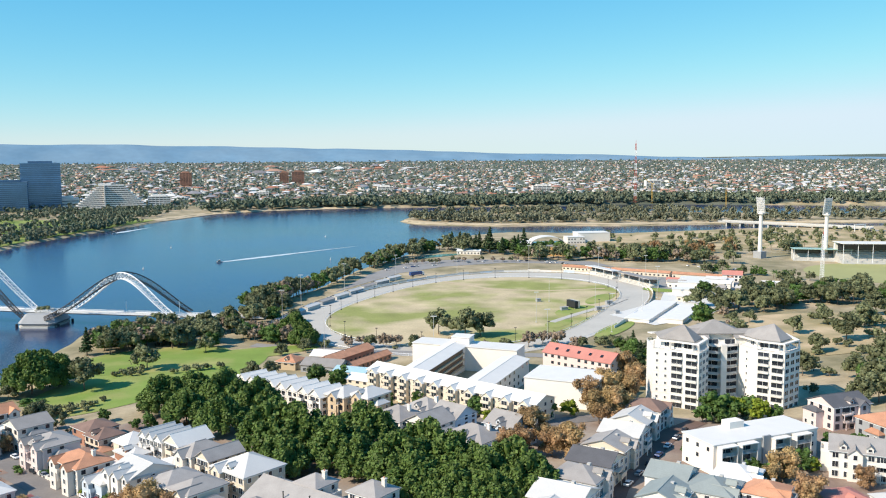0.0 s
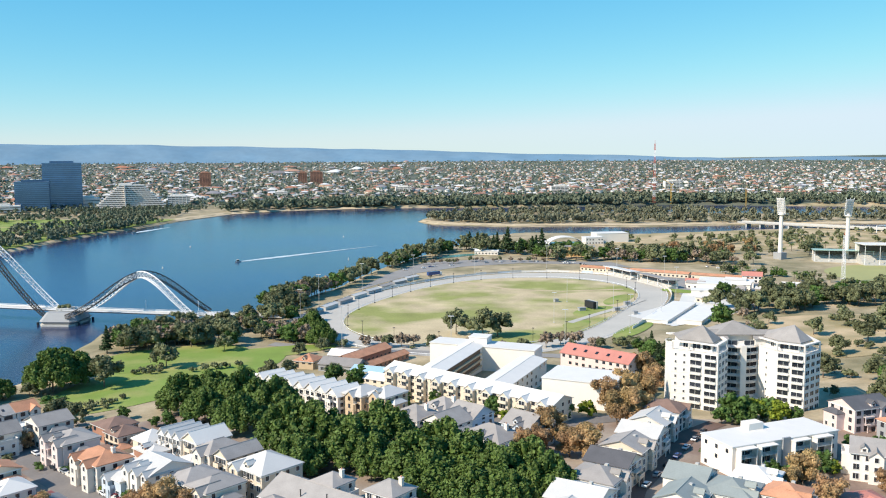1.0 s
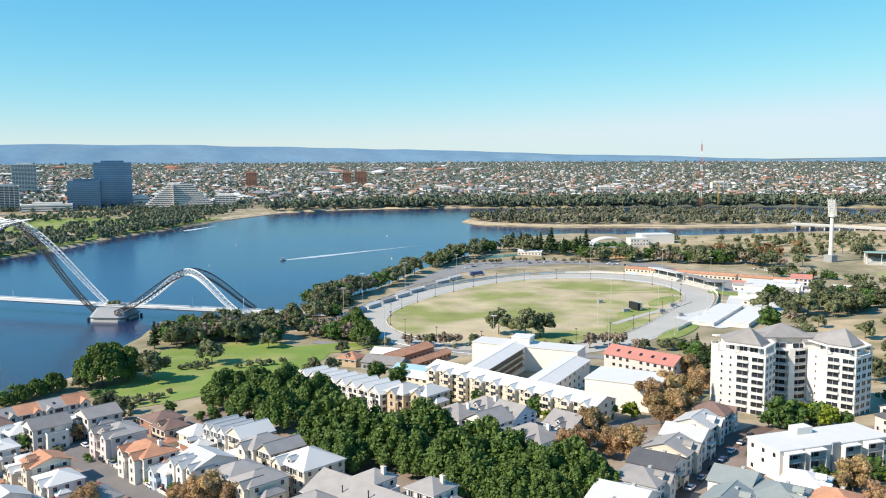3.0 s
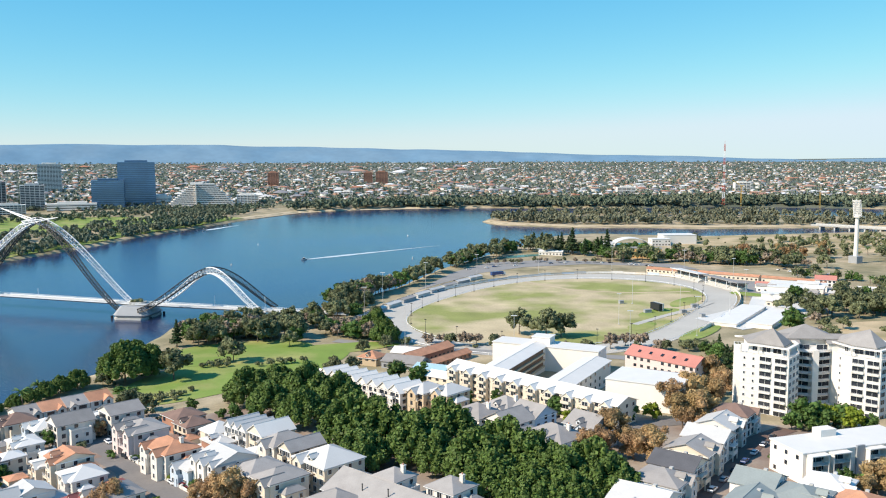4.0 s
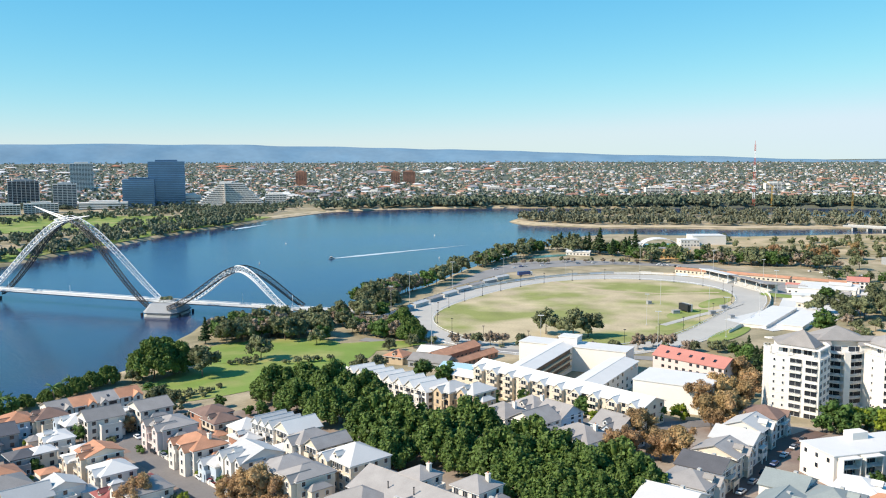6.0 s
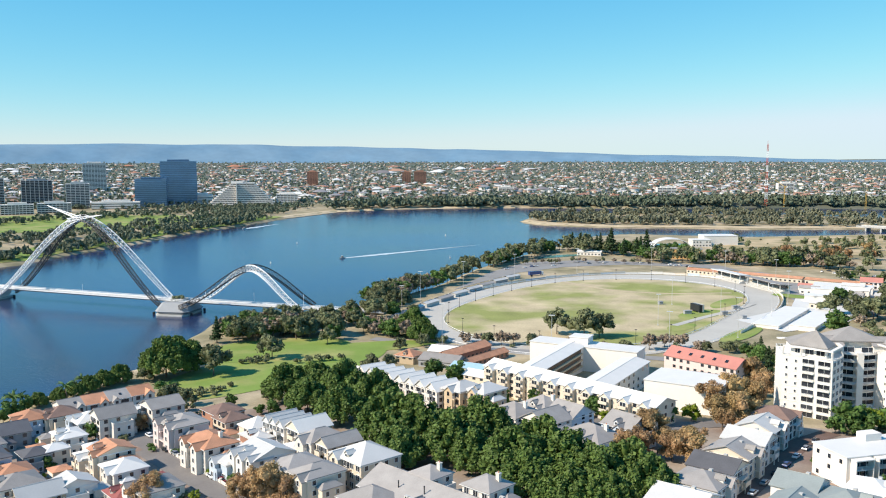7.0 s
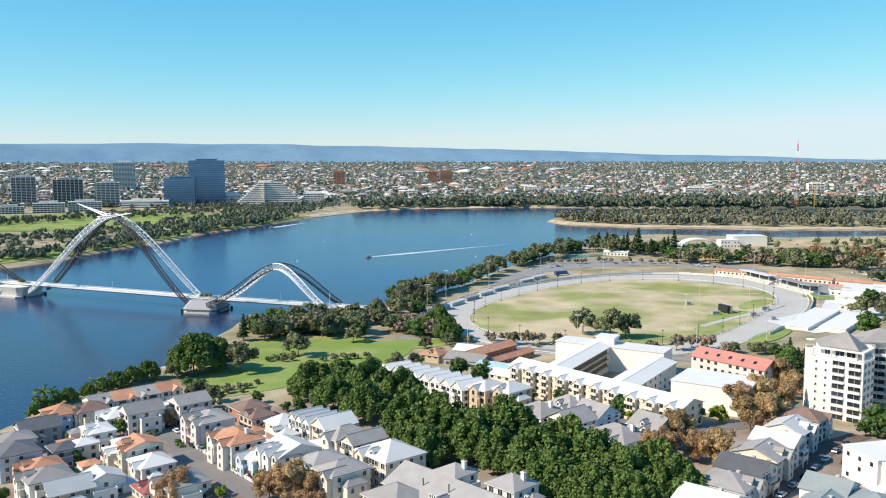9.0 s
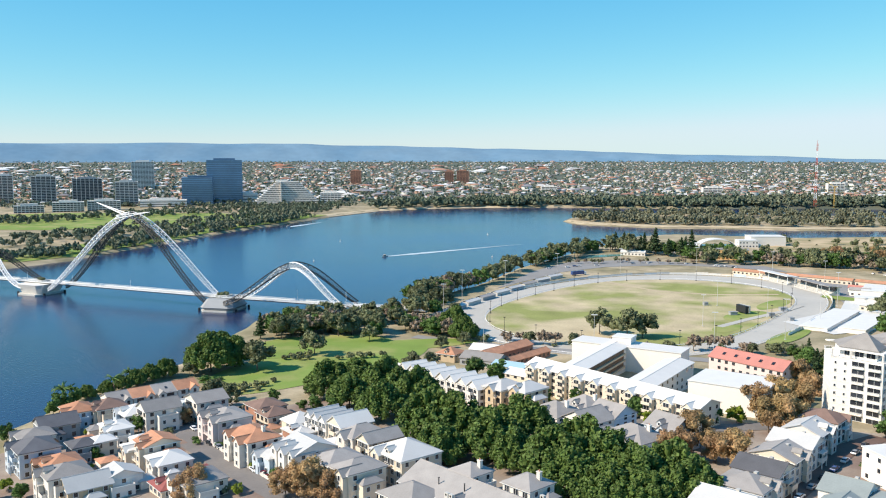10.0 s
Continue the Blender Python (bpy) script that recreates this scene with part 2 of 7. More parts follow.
# water
WATER = bpy.data.materials.new("river_water")
WATER.use_nodes = True
_n, _l = WATER.node_tree.nodes, WATER.node_tree.links
_b = _n["Principled BSDF"]
_b.inputs["Base Color"].default_value = (0.012, 0.055, 0.115, 1)
_b.inputs["Roughness"].default_value = 0.16
_b.inputs["Specular IOR Level"].default_value = 0.32
_geo = _n.new("ShaderNodeNewGeometry")
_mud = _n.new("ShaderNodeTexNoise")
_mud.inputs["Scale"].default_value, _mud.inputs["Detail"].default_value = 0.0035, 4
_l.new(_geo.outputs["Position"], _mud.inputs["Vector"])
_map = _n.new("ShaderNodeValToRGB")
_map.color_ramp.elements[0].position, _map.color_ramp.elements[0].color = 0.35, (0.030, 0.038, 0.060, 1)
_map.color_ramp.elements[1].position, _map.color_ramp.elements[1].color = 0.6, (0.011, 0.028, 0.108, 1)
_l.new(_mud.outputs["Fac"], _map.inputs[0])
_l.new(_map.outputs[0], _b.inputs["Base Color"])
_wave = _n.new("ShaderNodeTexNoise")
_wave.inputs["Scale"].default_value, _wave.inputs["Detail"].default_value = 0.5, 5
_l.new(_geo.outputs["Position"], _wave.inputs["Vector"])
_bump = _n.new("ShaderNodeBump")
_bump.inputs["Strength"].default_value, _bump.inputs["Distance"].default_value = 0.7, 0.16
_l.new(_wave.outputs["Fac"], _bump.inputs["Height"])
_l.new(_bump.outputs[0], _b.inputs["Normal"])
water = Mesh().poly((-2500, -300, 0), (2500, -300, 0), (2500, 2000, 0), (-2500, 2000, 0))
whole("water", water, WATER, "broad blue river with small wind ripples", "river", kind="structure")


# far hills, closing the plain
def hills():
    az = np.radians(np.linspace(-60, 70, 320))
    rows = np.linspace(0, 1, 14)
    wob = np.array([noise.noise(Vector((a * 9, 3.1, 0))) + 0.5 * noise.noise(Vector((a * 25, 7.7, 0))) for a in az])
    crest = -0.33 + 0.97 * smooth((np.degrees(az) + 22) / 46) + 0.10 * wob
    top = EYE + 4720 * np.tan(np.radians(crest))
    co = []
    for s in rows:
        r = 4380 + 340 * s
        x, y = -np.sin(az) * r, np.cos(az) * r
        base = rise(x, y) - 3
        fold = np.array([noise.noise(Vector((a * 40, s * 2.2, 1.5))) for a in az])
        z = base + (top - base) * smooth(s) ** 0.8 + 5.0 * fold * s * (1 - s) * 4
        co.append(np.stack([x, y, np.where(s == 0, base, z)], -1))
    co = np.concatenate(co)
    n = len(az)
    a = (np.arange(len(rows) - 1)[:, None] * n + np.arange(n - 1)[None, :]).reshape(-1)
    me = bpy.data.meshes.new("backdrop")
    fill(me, co, np.stack([a + 1, a, a + n, a + n + 1], -1))
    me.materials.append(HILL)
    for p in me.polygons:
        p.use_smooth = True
    whole("backdrop", me, HILL, "long wooded scarp in haze blue on the horizon", "hills", kind="structure")


hills()


def drape(name, ring, mat, label, category, lift=0.12, cell=8.0, kind="structure"):
    """A sheet of ground cover over the land inside the ring."""
    bm = bmesh.new()
    bm.faces.new([bm.verts.new((x, y, 0)) for x, y in ring])
    xs, ys = [p[0] for p in ring], [p[1] for p in ring]
    for lo, hi, normal in ((min(xs), max(xs), (1, 0, 0)), (min(ys), max(ys), (0, 1, 0))):
        c = math.ceil(lo / cell) * cell
        while c < hi:
            bmesh.ops.bisect_plane(bm, geom=bm.verts[:] + bm.edges[:] + bm.faces[:], plane_co=[c * k for k in normal], plane_no=normal)
            c += cell
    bmesh.ops.triangulate(bm, faces=bm.faces)
    bm.normal_update()
    if sum(f.normal.z * f.calc_area() for f in bm.faces) < 0:
        bmesh.ops.reverse_faces(bm, faces=bm.faces)
    z = land([v.co.x for v in bm.verts], [v.co.y for v in bm.verts])
    for v, h in zip(bm.verts, z):
        v.co.z = max(h, 0.1) + lift
    me = bpy.data.meshes.new(name)
    bm.to_mesh(me)
    bm.free()
    me.materials.append(mat)
    return whole(name, me, mat, label, category, kind=kind)


def wavy(cx, cy, rx, ry, turn=0.0, n=48, wob=0.06, seed=0):
    """A rounded patch with an uneven edge."""
    rnd = random.Random(seed)
    ph = [rnd.uniform(0, 6.28) for _ in range(4)]
    out = []
    for i in range(n):
        a = 2 * math.pi * i / n
        k = 1 + wob * (math.sin(2 * a + ph[0]) + 0.7 * math.sin(3 * a + ph[1]) + 0.5 * math.sin(5 * a + ph[2]))
        x, y = rx * k * math.cos(a), ry * k * math.sin(a)
        c, s = math.cos(radians(turn)), math.sin(radians(turn))
        out.append((cx + c * x - s * y, cy + s * x + c * y))
    return out


def loop_curve(cx, cy, n=120, grow=1.0):
    """A closed smooth curve from harmonics."""
    out = []
    for i in range(n):
        a = 2 * math.pi * i / n
        h = (1, math.cos(a), math.sin(a), math.cos(2 * a), math.sin(2 * a), math.cos(3 * a), math.sin(3 * a))
        x, y = sum(p * q for p, q in zip(cx, h)), sum(p * q for p, q in zip(cy, h))
        out.append((cx[0] + (x - cx[0]) * grow, cy[0] + (y - cy[0]) * grow))
    return out


OUTER_X, OUTER_Y = (33.1, -122.5, -41.7, 0.1, -4.0, -6.2, 5.0), (634.1, -90.2, 132.2, 2.2, 0.9, 6.6, 5.5)
INNER_X, INNER_Y = (29.6, -104.4, -16.6, 0.5, -2.2, -3.0, 7.8), (629.2, -57.3, 120.6, 0.9, 1.1, 7.1, 0.7)
OUTER, INNER = loop_curve(OUTER_X, OUTER_Y), loop_curve(INNER_X, INNER_Y)
drape("track", OUTER, TRACK, "pale grey crushed stone harness racing track", "race track", 0.14)
drape("infield", INNER, INFIELD, "sunburnt grass infield of the racing track", "grass", 0.26)


def along(path, width):
    """The ring of a strip of that width along a path."""
    left, right = [], []
    for i, (x, y) in enumerate(path):
        x0, y0 = path[max(i - 1, 0)]
        x1, y1 = path[min(i + 1, len(path) - 1)]
        d = math.hypot(x1 - x0, y1 - y0)
        nx, ny = -(y1 - y0) / d * width / 2, (x1 - x0) / d * width / 2
        left.append((x + nx, y + ny))
        right.append((x - nx, y - ny))
    return right + left[::-1]


drape("lawn", wavy(-141, 422, 68, 36, 62, wob=0.05, seed=3), LAWN, "sunlit green park lawn sloping to the river", "lawn", 0.16)
drape("lawn", wavy(-160, 462, 46, 26, 40, wob=0.05, seed=11), LAWN, "shaded green park lawn under gum trees", "lawn", 0.24)
drape("lawn", wavy(-105, 478, 34, 13, 22, wob=0.05, seed=4), LAWN, "sunlit green park lawn beside the path", "lawn", 0.20)
drape("pavement", [(-214, 262), (-160, 205), (165, 205), (172, 322), (60, 330), (-20, 352), (-95, 372), (-128, 338), (-190, 350)], PAVING, "reddish brick paving between the townhouses", "paving", 0.10)
drape("road", along([(-166, 338), (-158, 316), (-150, 293), (-122, 266), (-101, 247), (-60, 212)], 11), ASPHALT, "worn grey asphalt street between townhouses", "street", 0.22)
drape("road", along([(-150, 290), (-172, 268), (-160, 252), (-140, 235)], 7), PAVING, "paved lane between the townhouses", "lane", 0.26)
drape("road", along([(38, 215), (52, 256), (82, 308), (96, 322)], 7.5), LANE_BRICK, "narrow asphalt lane with parked cars", "lane", 0.22)
drape("road", along([(-72, 395), (-50, 372), (-14, 342), (28, 318), (62, 330), (84, 352)], 10), ASPHALT, "asphalt street lined with trees", "street", 0.22)
drape("road", along([(-110, 498), (-60, 482), (-10, 474), (50, 468), (95, 452)], 9), CARPARK, "pale asphalt street beside the racing track", "street", 0.18)
drape("car_park", [(-86, 690), (-66, 800), (-36, 880), (20, 905), (150, 880), (165, 835), (120, 862), (60, 872), (0, 845), (-40, 800), (-70, 730)], CARPARK, "pale asphalt car park with bare trees", "car park", 0.16)
drape("car_park", [(150, 560), (215, 620), (260, 720), (180, 830), (150, 830), (172, 720), (168, 650), (120, 575)], CARPARK, "pale forecourt beside the grandstands", "car park", 0.18)
drape("dry_slope", wavy(228, 515, 95, 68, 20, wob=0.06, seed=8), STRAW, "straw-coloured dry grass slope with scattered shrubs", "dry grass", 0.2)
drape("dry_slope", [(170, 1040), (240, 1180), (400, 1235), (620, 1280), (640, 1120), (470, 1010), (300, 980)], STRAW, "straw-coloured dry flat beside the river", "dry grass", 0.3, 16)
drape("lawn", wavy(205, 985, 45, 22, 8, seed=5), LAWN, "watered green playing field", "lawn", 0.45, 12)
drape("cricket_oval", wavy(408, 782, 80, 72, 0, wob=0.01, seed=6), material("watered_oval_grass", (0.34, 0.34, 0.15), 0.95, 0.12, 0.03, 0.5), "pale green cricket oval", "sports ground", 0.2)
drape("lawn", wavy(-820, 1300, 260, 190, 20, seed=7), LAWN, "bright green parkland across the river", "lawn", 0.5, 24)
drape("lawn", [(-575, 770), (-548, 830), (-548, 900), (-532, 1030), (-534, 1130), (-522, 1220), (-509, 1290), (-484, 1480), (-520, 1500), (-560, 1290), (-600, 1040), (-640, 800)], LAWN, "green grass along the far river bank", "lawn", 0.45, 16)
drape("beach", [(-70, 1448), (-44, 1388), (-20, 1373), (83, 1339), (154, 1352), (272, 1337), (436, 1364), (700, 1370), (700, 1392), (440, 1386), (280, 1362), (160, 1372), (90, 1362), (-10, 1398), (-45, 1450)], SAND, "sandy beach along the wooded island", "beach", 0.35, 12)
drape("beach", [(-478, 1470), (-430, 1645), (-341, 1736), (-180, 1806), (-180, 1822), (-350, 1765), (-450, 1660), (-500, 1480)], SAND, "pale sandy bank on the far shore", "beach", 0.4, 16)

# ---- kit for buildings ----
U = -41.0  # run of the streets


def bar_frame(w, h, t=0.12, deep=0.16):
    m = Mesh()
    m.box(-w / 2, w / 2, -deep, 0, 0, t).box(-w / 2, w / 2, -deep, 0, h - t, h)
    m.box(-w / 2, -w / 2 + t, -deep, 0, t, h - t).box(w / 2 - t, w / 2, -deep, 0, t, h - t)
    if w > 1.5:
        m.box(-t / 3, t / 3, -deep, 0, t, h - t)
    return m


_cache = {}


def window(parent, p, turn, w, h, glass=None, frame_mat=None, plain=False):
    """A window in a frame with its pane, on a wall whose outside is local -y."""
    glass, frame_mat = glass or GLASS, frame_mat or FRAME
    key = (round(w, 1), round(h, 1), glass.name, frame_mat.name)
    if key not in _cache:
        _cache[key] = (bar_frame(w, h).data("window", frame_mat), Mesh().box(-w / 2 + 0.05, w / 2 - 0.05, -0.07, 0.0, 0.05, h - 0.05).data("pane", glass))
    f, g = _cache[key]
    if plain:
        return part("window", g, None, parent, at=pose(*p, 0, 0, turn))
    ob = part("window", f, None, parent, at=pose(*p, 0, 0, turn))
    part("pane", g, None, ob)
    return ob


def faces_town(ob, a, b):
    """Whether the wall from a to b looks out over the near side of the town; the others stay blank party walls."""
    m = Matrix()
    while ob:
        m = ob.matrix_basis @ m
        ob = ob.parent
    p, q = m @ Vector((*a, 0)), m @ Vector((*b, 0))
    out = Vector((q.y - p.y, p.x - q.x))
    return out.dot(Vector((-p.x, -p.y))) > 0.02 * out.length * p.length


def windows_on(parent, a, b, z0, floors, storey, bays, w, h, sill=0.9, skip=0.0, rnd=random, glass=None, frame_mat=None, plain=False):
    """Rows of windows on the wall from a to b; its outside is on the right of the way from a to b."""
    turn = math.degrees(math.atan2(b[1] - a[1], b[0] - a[0]))
    if not faces_town(parent, a, b):
        return
    for k in range(floors):
        for i in range(bays):
            if rnd.random() < skip:
                continue
            s = (i + 0.5) / bays
            window(parent, (a[0] + (b[0] - a[0]) * s, a[1] + (b[1] - a[1]) * s, z0 + k * storey + sill), turn, w, h, glass, frame_mat, plain)


def railing(w, d, h=1.0, t=0.05, posts=1.5):
    """A rail round three sides of a balcony; front at -d."""
    m = Mesh()
    for z in (h - t, h * 0.55, 0.12):
        m.box(-w / 2, w / 2, -d, -d + t, z, z + t).box(-w / 2, -w / 2 + t, -d, 0, z, z + t).box(w / 2 - t, w / 2, -d, 0, z, z + t)
    n = max(2, int(w / posts))
    for i in range(n + 1):
        x = -w / 2 + (w - t) * i / n
        m.box(x, x + t, -d, -d + t, 0, h)
    return m


def balcony(parent, p, turn, w, d=1.5, solid=False, mat=None, label=""):
    mat = mat or WHITE
    ob = part("balcony", Mesh().box(-w / 2, w / 2, -d, 0, -0.2, 0.0), mat, parent, label, at=pose(*p, 0, 0, turn))
    if solid:
        part("parapet", Mesh().box(-w / 2, w / 2, -d, -d + 0.12, 0.003, 0.95).box(-w / 2, -w / 2 + 0.12, -d + 0.12, 0, 0.003, 0.95).box(w / 2 - 0.12, w / 2, -d + 0.12, 0, 0.003, 0.95), mat, ob)
    else:
        key = ("rail", round(w, 1), round(d, 1))
        if key not in _cache:
            _cache[key] = railing(w, d).data("railing", RAIL)
        part("railing", _cache[key], None, ob)
    return ob


def roof_mesh(kind, w, d, rh, over=0.5, drop=0.22):
    """Hip, gable along x (gx) or along y (gy), or flat with a parapet, over a w by d plan; z 0 is the eave."""
    m = Mesh()
    X, Y = w / 2 + over, d / 2 + over
    if kind == "hip":
        if X >= Y:
            a, b = (-(X - Y), 0, rh), ((X - Y), 0, rh)
        else:
            a, b = (0, -(Y - X), rh), (0, (Y - X), rh)
        low = [(-X, -Y, -drop), (X, -Y, -drop), (X, Y, -drop), (-X, Y, -drop)]
        c = [(x, y, 0) for x, y, _ in low]
        m.poly(*low[::-1])
        for i in range(4):
            m.poly(low[i], low[(i + 1) % 4], c[(i + 1) % 4], c[i])
        if X > Y + 1e-3:
            m.poly(c[0], c[1], b, a).poly(c[1], c[2], b).poly(c[2], c[3], a, b).poly(c[3], c[0], a)
        elif Y > X + 1e-3:
            m.poly(c[0], c[1], a).poly(c[1], c[2], b, a).poly(c[2], c[3], b).poly(c[3], c[0], a, b)
        else:
            for i in range(4):
                m.poly(c[i], c[(i + 1) % 4], (0, 0, rh))
        m.tube(a, b, 0.14, n=4) if a != b else None
    elif kind in ("gx", "gy"):
        if kind == "gy":
            X, Y = Y, X
        slope = rh / (Y - over)
        e = -over * slope
        pts = [(-Y, e), (0, rh), (Y, e), (Y, e - drop), (0, rh - drop), (-Y, e - drop)]
        for (i, j, k, l) in ((0, 1, 4, 5), (1, 2, 3, 4)):
            sec = [pts[i], pts[j], pts[k], pts[l]]
            A, B = [(-X, y, z) for y, z in sec], [(X, y, z) for y, z in sec]
            if kind == "gy":
                A, B = [(y, x, z) for x, y, z in A], [(y, x, z) for x, y, z in B]
            m.solid(A, B) if kind == "gy" else m.solid(B, A)
        a, b = (-X, 0, rh), (X, 0, rh)
        if kind == "gy":
            a, b = (0, -X, rh), (0, X, rh)
        m.tube(a, b, 0.14, n=4)
    return m


def wall_mesh(kind, w, d, h, rh, below=2.5):
    m = Mesh()
    x, y = w / 2, d / 2
    m.box(-x, x, -y, y, -below, h - 0.01)
    if kind == "gx":
        m.solid([(-x, -y, h - 0.01), (-x, y, h - 0.01), (-x, 0, h + rh - 0.25)], [(x, -y, h - 0.01), (x, y, h - 0.01), (x, 0, h + rh - 0.25)])
    if kind == "gy":
        m.solid([(x, -y, h - 0.01), (-x, -y, h - 0.01), (0, -y, h + rh - 0.25)], [(x, y, h - 0.01), (-x, y, h - 0.01), (0, y, h + rh - 0.25)])
    return m


def house(x, y, turn, w, d, floors, roof, wall, roofing, label, rh=2.4, front=(), chimney=False, porch=True, group="townhouses", skip=0.12, storey=2.95, faces="flr", dormers=0, tank=False, annex=True):
    """A townhouse; its front is local -y. front: gables (x, width, out) on the front."""
    rnd = random.Random(int(x * 31 + y * 17))
    h = floors * storey
    if not front and porch and w >= 8 and roof != "gy":
        front = [(w * rnd.choice((-0.26, 0.26)), rnd.uniform(3.2, 4.2), rnd.uniform(1.0, 1.8))]
    if not dormers and w >= 9.5 and roof in ("gx", "hip") and rnd.random() < 0.6:
        dormers = 1
    ob = thing("townhouse", pose(x, y, ground_at(x, y), 0, 0, turn), label, "house", group)
    part("wall", wall_mesh(roof, w, d, h, rh), wall, ob)
    if roof == "flat":
        part("roof", Mesh().box(-w / 2 - 0.25, w / 2 + 0.25, -d / 2 - 0.25, d / 2 + 0.25, h, h + 0.3), roofing, ob)
        part("parapet", Mesh().box(-w / 2 - 0.25, w / 2 + 0.25, -d / 2 - 0.25, -d / 2, h + 0.3, h + 0.8).box(-w / 2 - 0.25, w / 2 + 0.25, d / 2, d / 2 + 0.25, h + 0.3, h + 0.8)
             .box(w / 2, w / 2 + 0.25, -d / 2, d / 2, h + 0.3, h + 0.8).box(-w / 2 - 0.25, -w / 2, -d / 2, d / 2, h + 0.3, h + 0.8), wall, ob)
    else:
        part("roof", roof_mesh(roof, w, d, rh), roofing, ob, at=pose(0, 0, h))
    part("cornice", Mesh().box(-w / 2 - 0.14, w / 2 + 0.14, -d / 2 - 0.14, d / 2 + 0.14, h - 0.75, h - 0.42), FRAME, ob)
    nf, ns = max(2, int(w / 3.1)), max(2, int(d / 3.6))
    if "f" in faces:
        windows_on(ob, (-w / 2, -d / 2), (w / 2, -d / 2), 0, floors, storey, nf, 1.9, 2.0, 0.5, skip, rnd, plain=y > 300)
    if "r" in faces:
        windows_on(ob, (w / 2, -d / 2), (w / 2, d / 2), 0, floors, storey, ns, 1.5, 1.7, 0.7, skip + 0.05, rnd, plain=y > 265)
    if "l" in faces:
        windows_on(ob, (-w / 2, d / 2), (-w / 2, -d / 2), 0, floors, storey, ns, 1.5, 1.7, 0.7, skip + 0.05, rnd, plain=y > 265)
    if roof != "flat":
        part("gutter", Mesh().box(-w / 2 - 0.62, w / 2 + 0.62, -d / 2 - 0.66, -d / 2 - 0.54, h - 0.36, h - 0.22), FRAME, ob) if roof != "gy" else None
        if w >= 8 and annex:
            # a lower wing with a roof of its own, on a side that looks out
            side = 1 if faces_town(ob, (w / 2, -d / 2), (w / 2, d / 2)) else -1
            aw, ad, ah = rnd.uniform(2.2, 3.4), d * rnd.uniform(0.4, 0.6), h - storey * rnd.choice((1, 1, 2) if floors > 2 else (1,)) + 0.2
            ay = rnd.uniform(-0.2, 0.2) * d
            if ah > 2:
                wg = part("side_wing", wall_mesh("hip", aw, ad, ah, 1.2), wall, ob, at=pose(side * (w / 2 + aw / 2 - 0.01), ay, 0))
                if rnd.random() < 0.45:
                    part("terrace_wall", Mesh().box(-aw / 2, aw / 2, -ad / 2, -ad / 2 + 0.15, ah, ah + 1.0).box(-aw / 2, aw / 2, ad / 2 - 0.15, ad / 2, ah, ah + 1.0)
                         .box(side * aw / 2 - 0.08, side * aw / 2 + 0.08, -ad / 2 + 0.15, ad / 2 - 0.15, ah, ah + 1.0), wall, wg)
                else:
                    part("side_roof", roof_mesh("hip", aw, ad, 1.3, 0.35), roofing, wg, at=pose(0, 0, ah))
                windows_on(wg, (aw / 2, -ad / 2), (aw / 2, ad / 2), 0, int(ah / storey + 0.3), storey, 2, 1.3, 1.6, 0.8, 0.1, rnd) if side > 0 else windows_on(wg, (-aw / 2, ad / 2), (-aw / 2, -ad / 2), 0, int(ah / storey + 0.3), storey, 2, 1.3, 1.6, 0.8, 0.1, rnd)
        if rnd.random() < 0.35:
            part("skylight", Mesh().box(-0.5, 0.5, -0.7, 0.7, 0.02, 0.18), GLASS, ob, at=pose(w * rnd.uniform(-0.15, 0.15), -d * 0.28, h + rh * 0.42) @ pose(0, 0, 0, math.degrees(math.atan2(rh, d / 2)))) if roof == "gx" else None
    for gx, gw, out in front:
        g = part("gable", wall_mesh("gy", gw, out + 1.5, h - 0.3, gw * 0.42), wall, ob, at=pose(gx, -d / 2 - out / 2 + 0.75, 0))
        part("gable_roof", roof_mesh("gy", gw, out + d * 0.45, gw * 0.42, 0.35), roofing, ob, at=pose(gx, -d / 2 - out / 2 + d * 0.225, h - 0.3))
        windows_on(g, (-gw / 2, -(out + 1.5) / 2), (gw / 2, -(out + 1.5) / 2), 0, floors, storey, max(1, int(gw / 2.6)), 1.3, 1.7, 0.8, 0.0, rnd, plain=y > 300)
    if porch:
        for k in range(1, floors):
            bx = rnd.uniform(-0.22, 0.22) * w
            bw = min(w * 0.4, 4.2)
            b = balcony(ob, (bx, -d / 2, k * storey), 0, bw, 1.6, solid=rnd.random() < 0.4, mat=wall)
            # wide dark pane behind the balcony, doubling as the shade of a deep recess
            window(ob, (bx, -d / 2 - 0.02, k * storey + 0.1), 0, bw * 0.82, 2.3, plain=True)
            prof = [(-bw / 2 + 0.02, -storey), (-bw / 2 + 0.3, -storey), (-bw / 2 + 0.3, -0.5), (bw / 2 - 0.3, -0.5), (bw / 2 - 0.3, -storey), (bw / 2 - 0.02, -storey), (bw / 2 - 0.02, -0.2), (-bw / 2 + 0.02, -0.2)]
            part("portal", Mesh().solid([(px, -1.28, pz) for px, pz in prof], [(px, -1.56, pz) for px, pz in prof]), wall, b)
    if chimney:
        c = part("chimney", Mesh().box(-0.6, 0.6, -0.5, 0.5, -2.5, 1.6).box(-0.72, 0.72, -0.62, 0.62, 1.6, 1.85), wall, ob, at=pose(w * 0.28, d * 0.12, h + rh * 0.6))
        part("chimney_pot", Mesh().tube((0, 0, 1.85), (0, 0, 2.3), 0.2, n=8), TERRACOTTA, c)
